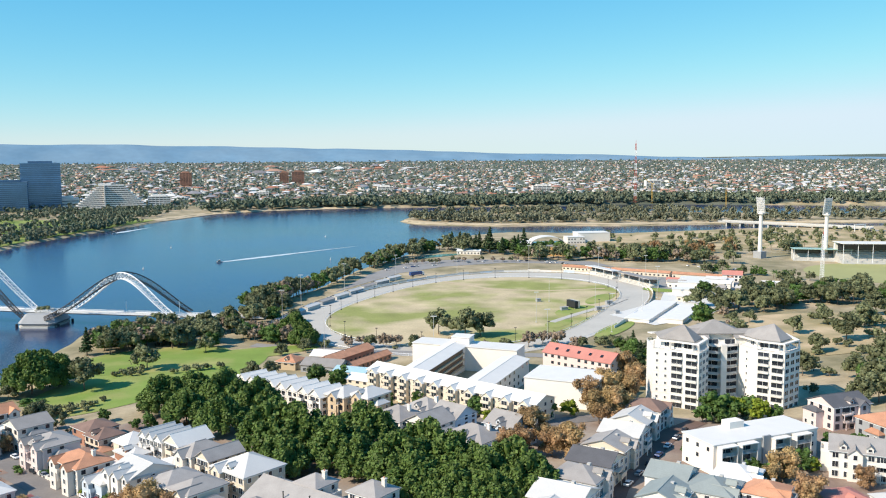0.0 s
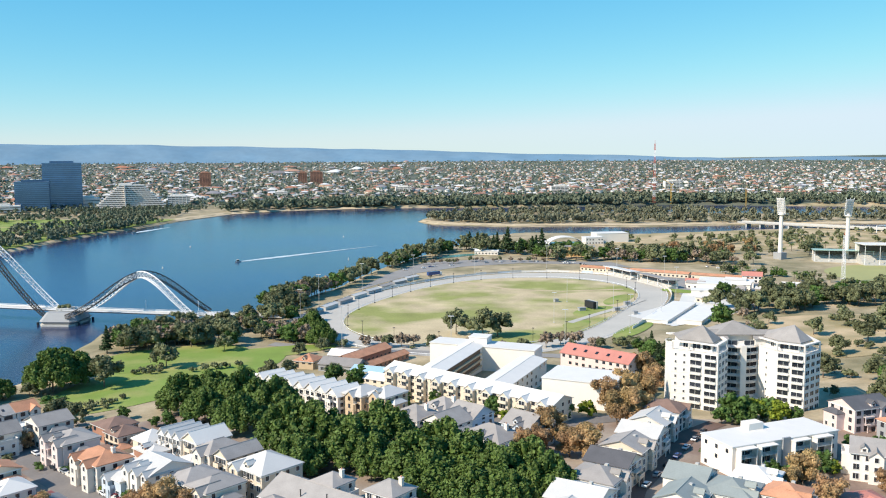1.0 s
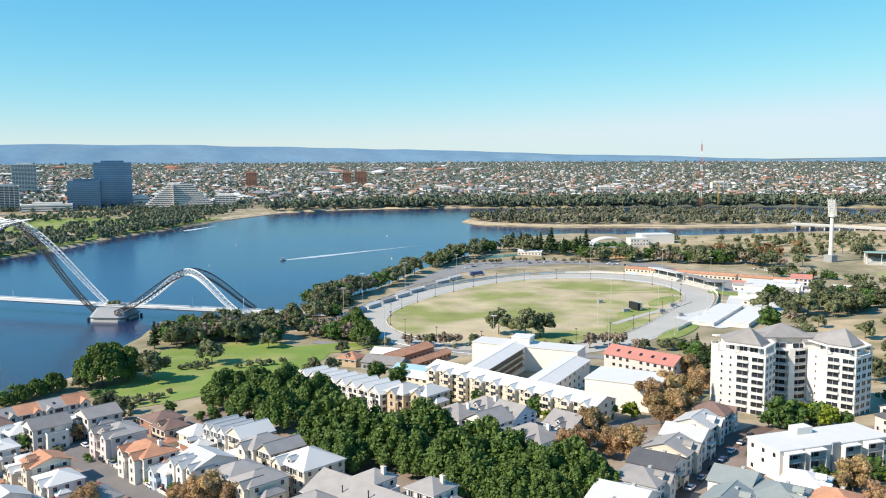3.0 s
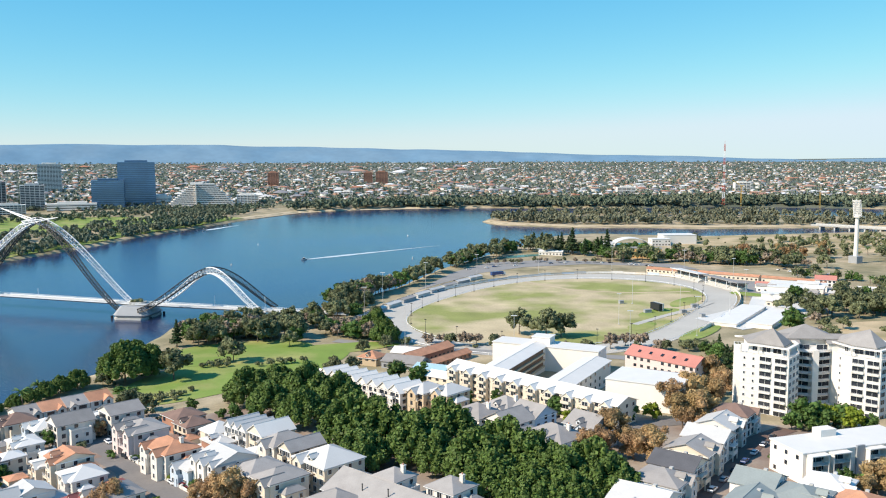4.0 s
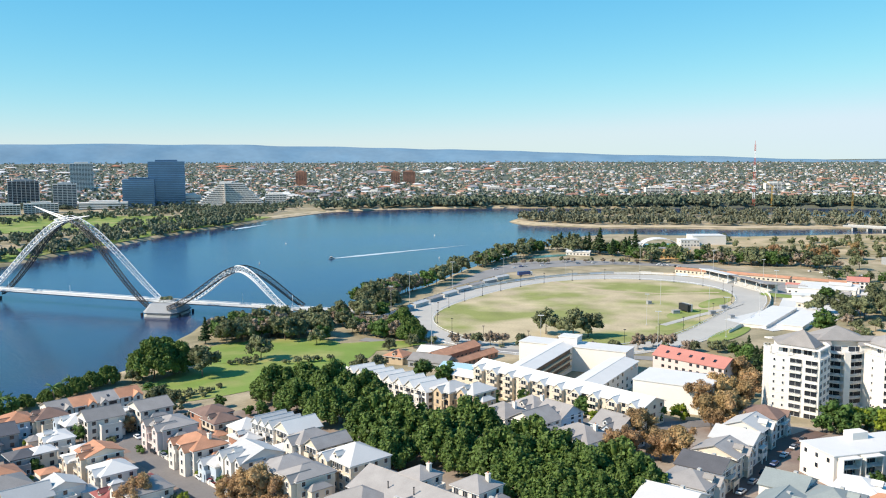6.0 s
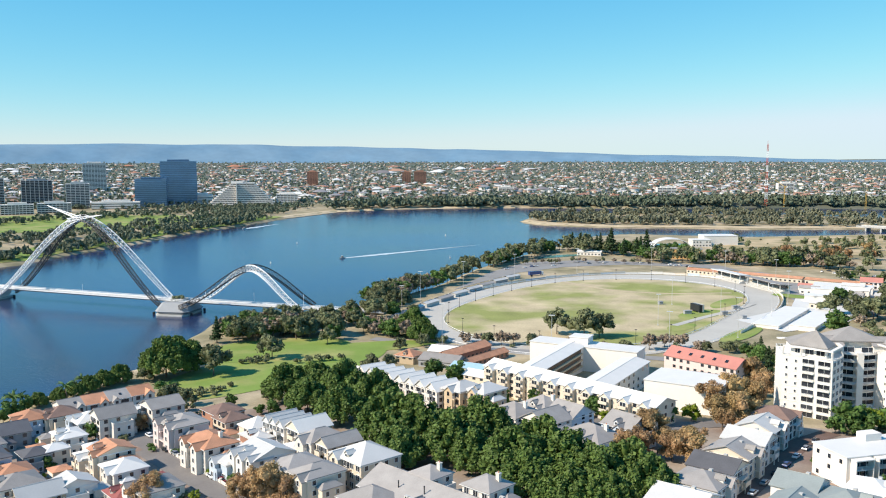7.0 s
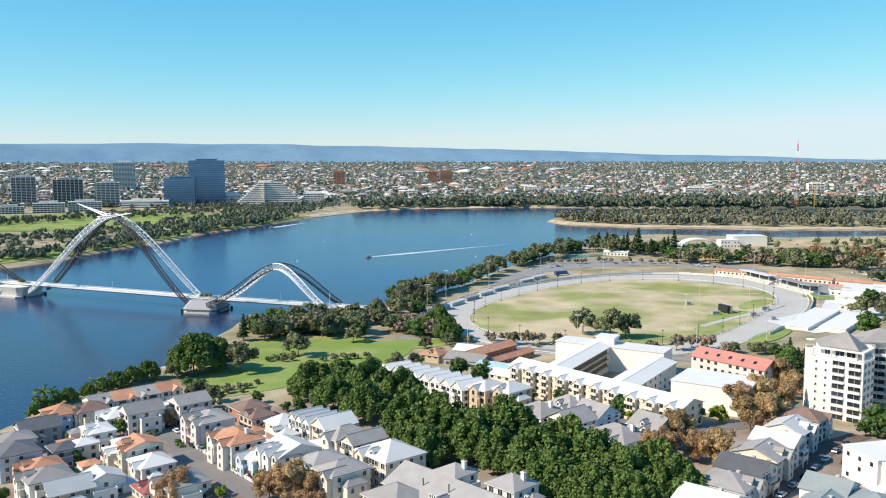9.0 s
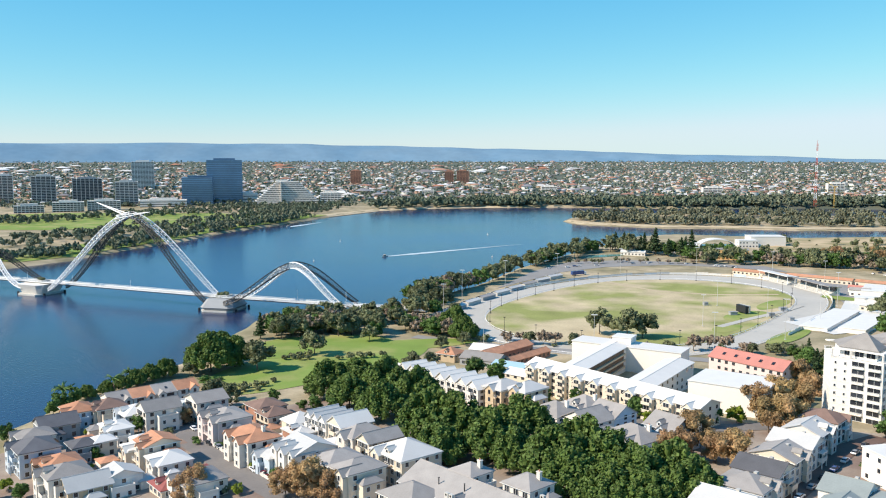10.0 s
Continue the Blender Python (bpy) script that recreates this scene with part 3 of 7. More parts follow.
    for i in range(dormers):
        gx = -w / 2 + w * (i + 0.5) / dormers
        part("dormer", wall_mesh("gy", 2.0, 2.4, 1.5, 0.9, 0.6), wall, ob, at=pose(gx, -d / 2 + 1.6, h))
        part("dormer_roof", roof_mesh("gy", 2.0, 2.6, 0.9, 0.25, 0.12), roofing, ob, at=pose(gx, -d / 2 + 1.6, h + 1.5))
        window(ob, (gx, -d / 2 + 0.4, h + 0.3), 0, 1.2, 1.1)
    if tank:
        part("air_conditioner", Mesh().box(-0.6, 0.6, -0.5, 0.5, 0, 0.9), CONCRETE, ob, at=pose(w * 0.2, -d * 0.1, h + rh * 0.55))
    return ob


# ---- townhouses by the river ----
W3, G3 = "white rendered three-storey townhouse", "grey tiled roof"
house(-135.6, 294.6, U, 15, 13, 3, "hip", PINK, GREY_ROOF, "white and pink three-storey townhouse with grey hipped roof", front=[(-4.5, 4.5, 1.8), (4.5, 4.5, 1.8)])
house(-115.5, 271.5, U, 17, 12, 3, "hip", OFFWHITE, TERRACOTTA, "cream three-storey townhouse under orange terracotta tiles", rh=2.6, front=[(-5, 4, 1.5), (4.5, 4.2, 2.2)], chimney=True)
house(-101.5, 262.0, U, 9, 14, 2, "hip", BLUE_WALL, STEEL_ROOF, "pale blue townhouse with a green roof terrace", rh=1.6)
house(-92.5, 259.5, U, 13, 14, 3, "gx", WHITE, STEEL_ROOF, "white gabled townhouse with pale steel roof", rh=2.6, front=[(-4, 4, 2.5), (1, 4, 2.5), (5, 3.2, 1.5)])
house(-78.5, 248.5, U, 11, 13, 3, "hip", OFFWHITE, GREY_ROOF, "off-white three-storey townhouse with grey hipped roof", front=[(-3, 3.6, 1.6)])
house(-70.0, 241.0, U, 10, 13, 3, "hip", CREAM, GREY_ROOF, "cream three-storey townhouse with grey hipped roof", front=[(2.5, 4, 1.6)])
house(-130.0, 318.7, U, 12, 12, 2, "hip", BRICK, BROWN_ROOF, "brick townhouse under a dark brown hipped roof", porch=False)
house(-122.0, 307.0, U, 10, 10, 2, "hip", CREAM, BROWN_ROOF, "cream townhouse under a dark brown hipped roof", porch=False)
house(-108.1, 297.0, U, 9.5, 10, 2, "hip", CREAM, WHITE_ROOF, "cream townhouse with a pale pyramid roof", rh=3.0, porch=False)
house(-104.0, 284.5, U, 11, 7, 2, "hip", BRICK, STEEL_ROOF, "brick townhouse with pale steel roof", rh=1.4, porch=False)
house(-98.5, 294.5, U, 4.6, 12, 3, "gy", WHITE, STEEL_ROOF, "narrow white terrace house with a pointed gable", rh=2.2)
house(-95.0, 291.5, U, 4.6, 12, 3, "gy", WHITE, STEEL_ROOF, "narrow white terrace house with a pointed gable", rh=2.2)
house(-91.4, 288.4, U, 4.8, 12, 3, "gy", WHITE, STEEL_ROOF, "narrow white terrace house with a pointed gable", rh=2.2)
house(-85.5, 285.0, U, 9, 13, 3, "gy", CREAM, WHITE_ROOF, "cream townhouse with a broad pale gable", rh=3.0)
house(-78.0, 273.0, U, 9, 13, 3, "hip", OFFWHITE, GREY_ROOF, "off-white townhouse with stacked corner balconies", front=[(0, 5, 1.8)], rh=2.8)
house(-70.5, 268.0, U, 7, 13, 3, "gy", CREAM, GREY_ROOF, "narrow cream townhouse with grey gable", rh=2.4)
house(-59.0, 256.0, U, 16, 15, 3, "hip", CREAM, STEEL_ROOF, "large cream townhouse with a pale steel hipped roof", rh=3.6, front=[(-4, 4.5, 1.6)])
house(-86.0, 272.5, U, 7, 8, 2, "hip", WHITE, WHITE_ROOF, "small white townhouse with a pale flat-pitched roof", rh=1.2, porch=False)

for i, (roofing, wall, look_label) in enumerate(((GREY_ROOF, OFFWHITE, "grey tiled"), (TERRACOTTA, OFFWHITE, "terracotta tiled"), (GREY_ROOF, WHITE, "grey tiled"), (TERRACOTTA, WHITE, "terracotta tiled"))):
    house(-199.5 + 6.2 * i, 327.5 + 7.3 * i, 50, 9.2, 12, 2, "gx", wall, roofing, "off-white riverside terrace house with a " + look_label + " roof", rh=2.5)
house(-180.4, 309.5, U, 12, 12, 2, "hip", BLUE_WALL, WHITE_ROOF, "pale blue townhouse under a white hipped roof", rh=2.8)
house(-168.5, 306.0, U, 10, 14, 3, "gy", OFFWHITE, GREY_ROOF, "off-white townhouse with a steep grey gable", rh=3.0)
house(-166.0, 317.5, U, 11, 11, 2, "flat", WHITE, WHITE_ROOF, "white townhouse with a curved parapet and flat roof")
house(-154.9, 318.6, U, 12, 13, 3, "gy", OFFWHITE, GREY_ROOF, "off-white three-storey townhouse with a grey gable", rh=2.6)
house(-206.0, 310.5, U, 13, 11, 2, "hip", BLUE_WALL, TERRACOTTA, "pale blue townhouse under terracotta tiles", rh=2.6, front=[(2, 4, 1.6)])
house(-196.5, 316.5, U, 11, 12, 2, "hip", CREAM, BROWN_ROOF, "cream townhouse under a brown hipped roof", rh=2.8)
house(-203.5, 292.5, U, 11, 14, 2, "gy", GREY_WALL, DARK_ROOF, "grey townhouse with a dark gabled roof", rh=3.0)
house(-203.0, 278.5, U, 12, 12, 2, "hip", OFFWHITE, GREY_ROOF, "off-white townhouse with a grey metal roof", rh=2.0)
house(-188.0, 258.0, U, 14, 13, 3, "hip", BLUE_WALL, DARK_ROOF, "three-storey townhouse with dark slate roof and balconies", rh=2.8, front=[(-4, 4, 1.6)])
house(-178.0, 270.0, U, 9, 9, 2, "hip", GREY_WALL, DARK_ROOF, "low townhouse with a dark slate roof", rh=1.8, porch=False)
house(-174.0, 251.5, U, 13, 12, 2, "hip", TAN, TERRACOTTA, "tan townhouse under terracotta tiles with a timber pergola", rh=2.6)
house(-161.5, 235.5, U, 12, 13, 3, "hip", OFFWHITE, GREY_ROOF, "off-white townhouse with a grey hipped roof", rh=2.4, front=[(-2.5, 4, 1.8)])
house(-153.0, 233.0, U, 9, 13, 2, "gy", TAN, STEEL_ROOF, "tan townhouse with a pale steel gable", rh=3.0)
house(-147.5, 242.0, U, 9, 12, 2, "gx", WHITE, STEEL_ROOF, "white townhouse with a pale steel roof", rh=2.2)
house(-177.5, 290.5, U, 12, 9, 2, "hip", OFFWHITE, WHITE_ROOF, "off-white townhouse with arched windows and pale roof", rh=1.6)
house(-173.5, 274.5, U + 4, 7, 8, 2, "hip", CREAM, WHITE_ROOF, "small cream townhouse with a pale roof", rh=1.6, porch=False)
house(-147.0, 265.0, U, 10, 12, 3, "gx", CREAM, TERRACOTTA, "cream townhouse stepping down under terracotta tiles", rh=2.0)
house(-156.0, 268.5, U, 8, 9, 2, "hip", CREAM, WHITE_ROOF, "small cream townhouse with a pale roof", rh=1.4)
house(-138.0, 256.0, U, 12, 11, 2, "hip", OFFWHITE, WHITE_ROOF, "off-white townhouse with a white hipped roof", rh=2.4, front=[(2, 4, 1.4)])
house(-119.2, 239.0, U, 12, 13, 2, "hip", OFFWHITE, GREY_ROOF, "off-white townhouse with a light grey hipped roof", rh=2.8)
house(-130.5, 241.0, U, 10, 8, 1, "hip", CREAM, MAROON_ROOF, "low house with a maroon tiled roof", rh=2.0, porch=False)

# ---- broad grey-roofed building close by ----
house(-33.0, 229.0, U + 4, 46, 17, 2, "gx", OFFWHITE, GREY_ROOF, "broad off-white building under long grey tiled roofs", rh=4.2, porch=False, group="")
house(-36.5, 240.5, U + 4, 9, 9, 3, "hip", OFFWHITE, GREY_ROOF, "off-white pavilion with a grey pyramid roof and chimney", rh=2.4, chimney=True, porch=False, group="")
house(-19.5, 234.0, U + 4, 10, 10, 3, "hip", OFFWHITE, GREY_ROOF, "off-white pavilion with a grey pyramid roof and chimney", rh=2.6, chimney=True, porch=False, group="")
house(-51.0, 229.0, U + 4, 14, 13, 2, "hip", CREAM, GREY_ROOF, "cream building with a grey hipped roof", rh=3.0, porch=False, group="")
house(-24.0, 214.0, U + 4, 22, 10, 2, "hip", OFFWHITE, GREY_ROOF, "off-white wing with a grey hipped roof", rh=3.0, porch=False, group="")

for ax, ay, az, kind in ((-40, 222, 8.2, 0), (-38.6, 220.7, 8.3, 0), (-30, 218, 8.0, 0), (-26, 226, 8.6, 1), (-44, 231, 8.9, 1), (-36, 226, 9.4, 1), (-22, 221, 8.6, 1), (-15, 226, 7.6, 0)):
    z0 = ground_at(ax, ay)
    if kind == 0:
        ac = thing("air_conditioner", pose(ax, ay, z0 + az, 0, 0, U), "pale grey roof-mounted air conditioner unit", "air conditioner", "roof units")
        part("casing", Mesh().box(-0.7, 0.7, -0.45, 0.45, -1.6, 0.9), CONCRETE, ac)
        part("fan_grille", Mesh().tube((0, -0.5, 0.4), (0, -0.44, 0.4), 0.32, n=10), DARK_METAL, ac)
    else:
        whole("roof_vent", Mesh().tube((0, 0, -1.6), (0, 0, 0.7), 0.16, n=7).tube((0, 0, 0.7), (0, 0, 0.95), 0.3, 0.12, n=7), DARK_METAL, "small dark roof vent on grey tiles", "roof vent", "roof units", m=pose(ax, ay, z0 + az))

# ---- white terrace behind the fig trees ----
for i in range(8):
    house(-84.0 + 5.35 * i, 380.0 - 5.55 * i, -46, 7.4, 12, 3, "gy", WHITE, WHITE_ROOF, "white terrace house with a pale steel gable", rh=2.8, porch=True, group="white terrace", skip=0.0, storey=2.7)
house(-92.5, 389.5, -46, 10, 8, 2, "gx", CREAM, WHITE_ROOF, "low cream house at the end of the terrace", rh=1.8, porch=False, group="white terrace")
for i in range(2):
    house(-38.5 + 9.5 * i, 338.5 - 2.5 * i, -38, 10, 13, 3, "hip", TAN, STEEL_ROOF, "tan townhouse with timber balconies and pale roof", rh=2.6, front=[(0, 4.5, 1.6)], group="white terrace")

# ---- grey-roofed townhouses ----
for gx, gy, w, d, k, fr in ((-16.5, 310, 14, 13, "hip", [(-3, 4, 1.5)]), (-5.1, 303, 13, 13, "gy", []), (10.3, 287, 17, 14, "hip", [(4, 4.5, 2)]), (22.8, 301, 12, 13, "gx", [(2, 4, 1.5)]), (-6.5, 321, 13, 12, "hip", []), (3.5, 312, 12, 12, "gx", [])):
    house(gx, gy, U, w, d, 3, k, BLUE_WALL if k == "gx" else WHITE, GREY_ROOF, "white townhouse under steep grey slate roofs", rh=3.4, front=fr, chimney=k == "hip", storey=2.4, group="grey-roofed townhouses")

# ---- white block round a courtyard ----


def wing(x0, y0, x1, y1, d, h, roof, wall, roofing, label, rh=1.6, floors=4, bays=0, gablets=0, faces="flr", group="courtyard block", base=None):
    """A long building with its front wall from (x0, y0) to (x1, y1), depth d behind it."""
    ln = math.hypot(x1 - x0, y1 - y0)
    turn = math.degrees(math.atan2(y1 - y0, x1 - x0))
    c, s = math.cos(radians(turn)), math.sin(radians(turn))
    mx, my = (x0 + x1) / 2 - s * d / 2, (y0 + y1) / 2 + c * d / 2
    z = ground_at(mx, my) if base is None else base
    ob = thing("apartment_block", pose(mx, my, z, 0, 0, turn), label, "building", group)
    part("wall", wall_mesh(roof, ln, d, h, rh, 4.0), wall, ob)
    if roof == "flat":
        part("roof", Mesh().box(-ln / 2 - 0.3, ln / 2 + 0.3, -d / 2 - 0.3, d / 2 + 0.3, h, h + 0.35), roofing, ob)
    else:
        part("roof", roof_mesh(roof, ln, d, rh), roofing, ob, at=pose(0, 0, h))
    st = h / floors
    n = bays or max(2, int(ln / 3.6))
    if "f" in faces:
        windows_on(ob, (-ln / 2, -d / 2), (ln / 2, -d / 2), 0, floors, st, n, 1.7, 1.5, 0.8, 0.05, plain=True)
    if "r" in faces:
        windows_on(ob, (ln / 2, -d / 2), (ln / 2, d / 2), 0, floors, st, max(1, int(d / 4)), 1.3, 1.4, 0.8, 0.3, plain=True)
    if "l" in faces:
        windows_on(ob, (-ln / 2, d / 2), (-ln / 2, -d / 2), 0, floors, st, max(1, int(d / 4)), 1.3, 1.4, 0.8, 0.3, plain=True)
    for i in range(gablets):
        gx = -ln / 2 + ln * (i + 0.5) / gablets
        gw = ln / gablets * 0.52
        out = 1.8
        part("bay", wall_mesh("gy", gw, out + 1, h - 0.6, gw * 0.4, 4.0), wall, ob, at=pose(gx, -d / 2 - out / 2 + 0.5, 0))
        part("bay_roof", roof_mesh("gy", gw, out + d * 0.5, gw * 0.4, 0.3), roofing, ob, at=pose(gx, -d / 2 - out / 2 + d * 0.25, h - 0.6))
        for k in range(1, floors):
            b = balcony(ob, (gx, -d / 2 - out + 0.01, k * st), 0, gw * 0.86, 1.1, solid=True, mat=CREAM)
            window(ob, (gx, -d / 2 - out, k * st + 0.2), 0, gw * 0.6, st * 0.72)
    return ob


wing(-33, 372, 34, 317, 13, 11.5, "gx", CREAM, WHITE_ROOF, "long cream and white apartment wing with gabled balcony bays", 2.2, 4, gablets=10, base=8.0)
court = wing(-14, 366, 12, 437, 12, 9.5, "gx", OFFWHITE, WHITE_ROOF, "white apartment wing along the courtyard", 1.2, 3, faces="", base=6.0)
# dark brown strips stand in for the shade inside the recessed galleries
for k in range(3):
    part("gallery", Mesh().box(-30, 30, -6.25, -6.0, 0.9 + 3.1 * k, 2.9 + 3.1 * k), WOOD, court, "dark strip as the shade of a gallery recess")
    part("gallery_parapet", Mesh().box(-30.2, 30.2, -7.1, -6.26, 3.1 * k, 0.9 + 3.1 * k), TAN, court)
wing(-16, 444, 36, 424, 14, 12.5, "flat", WHITE, WHITE_ROOF, "white apartment wing behind the courtyard", 1.5, 4, faces="", base=2.6)
wing(4, 441, 13, 438, 9, 16.0, "flat", WHITE, WHITE_ROOF, "white stair tower of the apartment block", 1.5, 5, faces="", base=2.6)
wing(18, 352, 40, 404, 13, 9.5, "gx", OFFWHITE, WHITE_ROOF, "white apartment wing with a planted terrace", 1.2, 3, faces="f", bays=9, base=6.5)
wing(33, 352, 60, 340, 22, 12.0, "flat", WHITE, WHITE_ROOF, "white rendered apartment block with blank walls", 1.5, 4, bays=6, faces="", group="", base=8.5)
wing(48, 368, 70, 358, 14, 9.5, "flat", WHITE, GREY_ROOF, "white townhouse block with balconies", 1.5, 3, group="", base=8.0)
red = wing(50, 434, 79, 408, 13, 9.5, "gx", PINK, RED_ROOF, "pinkish building under a faded red gabled roof", 3.6, 3, group="", base=3.2)
for i in range(5):
    part("skylight", Mesh().box(-0.7, 0.7, -0.9, 0.9, 0, 0.14), GLASS, red, at=pose(-13 + 6.5 * i, -3.6, 9.5 + 1.75) @ pose(0, 0, 0, math.degrees(math.atan2(3.6, 6.5))))

# ---- sheds and halls by the racing track ----
wing(-57, 438, -38, 470, 9, 4.6, "gx", BRICK, TERRACOTTA, "long low hall under orange tiles", 2.2, 1, group="", faces="f")
wing(-46, 432, -28, 462, 6, 3.2, "gx", BRICK, TERRACOTTA, "low wing under orange tiles", 1.6, 1, group="", faces="f")
house(-78.5, 443, -20, 11, 11, 2, "hip", TAN, TERRACOTTA, "square tan house with an orange pyramid roof", rh=2.8, porch=False, group="", storey=2.2)
wing(-72, 433, -52, 426, 13, 4.0, "gx", GREY_WALL, GREY_ROOF, "grey shed with a wide gabled roof", 2.4, 1, group="")
wing(-70, 452, -54, 448, 12, 4.5, "gx", WHITE, WHITE_ROOF, "white shed with a gabled roof", 2.0, 1, group="")
wing(-54, 420, -38, 414, 10, 3.4, "gx", CREAM, material("pale_blue_steel", (0.35, 0.52, 0.62), 0.5, 0.1), "low cream house with a pale blue steel roof", 1.4, 1, group="")
wing(-44, 388, -30, 380, 9, 5.2, "gx", CREAM, WHITE_ROOF, "cream house with a pale roof", 1.8, 2, group="")

# ---- row along the lane ----
GREEN_GREY = material("grey_green_steel_roof", (0.27, 0.30, 0.29), 0.6, 0.15, 0.2, 2.0, 0.1)
LANE = 58.0
for i, (lx, ly, w, d, fl, k, wall, roofing) in enumerate(((76, 318, 12, 13, 3, "hip", WHITE, BROWN_ROOF), (67.5, 303, 13, 13, 3, "gx", OFFWHITE, STEEL_ROOF), (61, 289, 12, 14, 3, "gy", WHITE, STEEL_ROOF), (53.5, 275.5, 12, 14, 3, "gx", CREAM, GREY_ROOF),
                                                           (46.5, 262, 12, 14, 3, "gy", CREAM, DARK_ROOF), (40, 248.5, 13, 14, 3, "hip", OFFWHITE, GREY_ROOF), (33, 234, 15, 15, 3, "gy", WHITE, STEEL_ROOF), (26, 220, 12, 14, 3, "gx", WHITE, STEEL_ROOF))):
    house(lx, ly, LANE, w, d, fl, k, wall, roofing, "white lane townhouse with roof terraces and awnings", rh=2.6, front=[(2, 4, 1.5)] if i % 2 else [], group="lane townhouses", skip=0.0, storey=2.6, tank=True)
for gx, gy, w, d, k, wall, roofing in ((67, 250, 13, 12, "gy", WHITE, GREEN_GREY), (76, 239, 14, 13, "hip", OFFWHITE, GREEN_GREY), (86, 249, 12, 12, "hip", WHITE, WHITE_ROOF), (61, 234, 13, 12, "gx", WHITE, GREEN_GREY), (90, 236, 11, 11, "hip", WHITE, TERRACOTTA)):
    house(gx, gy, LANE, w, d, 3, k, wall, roofing, "white townhouse under pale grey-green steel roofs", rh=2.6, group="lane townhouses", storey=2.5, tank=True)

# ---- white apartment building with balconies ----
wa = wing(84, 265.5, 123.5, 282.5, 15, 9.6, "flat", WHITE, WHITE_ROOF, "white flat-roofed apartment building with balcony boxes", 1, 3, bays=9, group="")
part("roof_house", Mesh().box(-6, 0, 3, 7, 9.95, 12.2), WHITE, wa)
for i, bx in enumerate((-17, -9, 4.5, 13.5)):
    part("balcony_box", Mesh().box(bx - 3.2, bx - 2.9, -10.0, -7.5, 0, 9.2).box(bx + 2.9, bx + 3.2, -10.0, -7.5, 0, 9.2).box(bx - 3.4, bx + 3.4, -10.2, -7.5, 9.2, 9.5), WHITE, wa)
    for k in range(3):
        balcony(wa, (bx, -7.5, k * 3.2 + 0.1), 0, 5.7, 2.4)
        window(wa, (bx, -7.53, k * 3.2 + 0.2), 0, 4.6, 2.3)
part("feature_wall", Mesh().box(-2.0, 1.0, -8.2, -7.5, 0, 10.4), GREY_WALL, wa, "charcoal feature wall")

house(146, 316.5, 20, 17, 13, 3, "gx", PINK, DARK_ROOF, "pink apartment house with balconies and a dark tiled roof", rh=2.8, group="")
house(155, 299, 20, 14, 14, 2, "hip", GREY_WALL, TERRACOTTA, "dark townhouse under orange tiles", rh=2.8, group="", storey=3.2)
house(136, 264, -24, 30, 14, 3, "gx", WHITE, GREY_ROOF, "white apartment house with dormers and balconies", rh=3.0, dormers=4, group="")
house(113, 241, 12, 14, 12, 1, "hip", BRICK, RED_ROOF, "low brick house with a bright red tiled roof", rh=2.6, porch=False, group="")
house(128, 239, 12, 10, 10, 1, "hip", WHITE, STEEL_ROOF, "low house with a pale steel roof", rh=2.0, porch=False, group="")

# ---- twin-towered apartment building ----


def ring_faces(ob, ring, z0, floors, storey, spec):
    """spec: for each side of the ring (bays, width, height) of windows, or None."""
    for i, sp in enumerate(spec):
        if sp:
            bays, w, h = sp
            windows_on(ob, ring[i], ring[(i + 1) % len(ring)], z0, floors, storey, bays, w, h, 0.75)


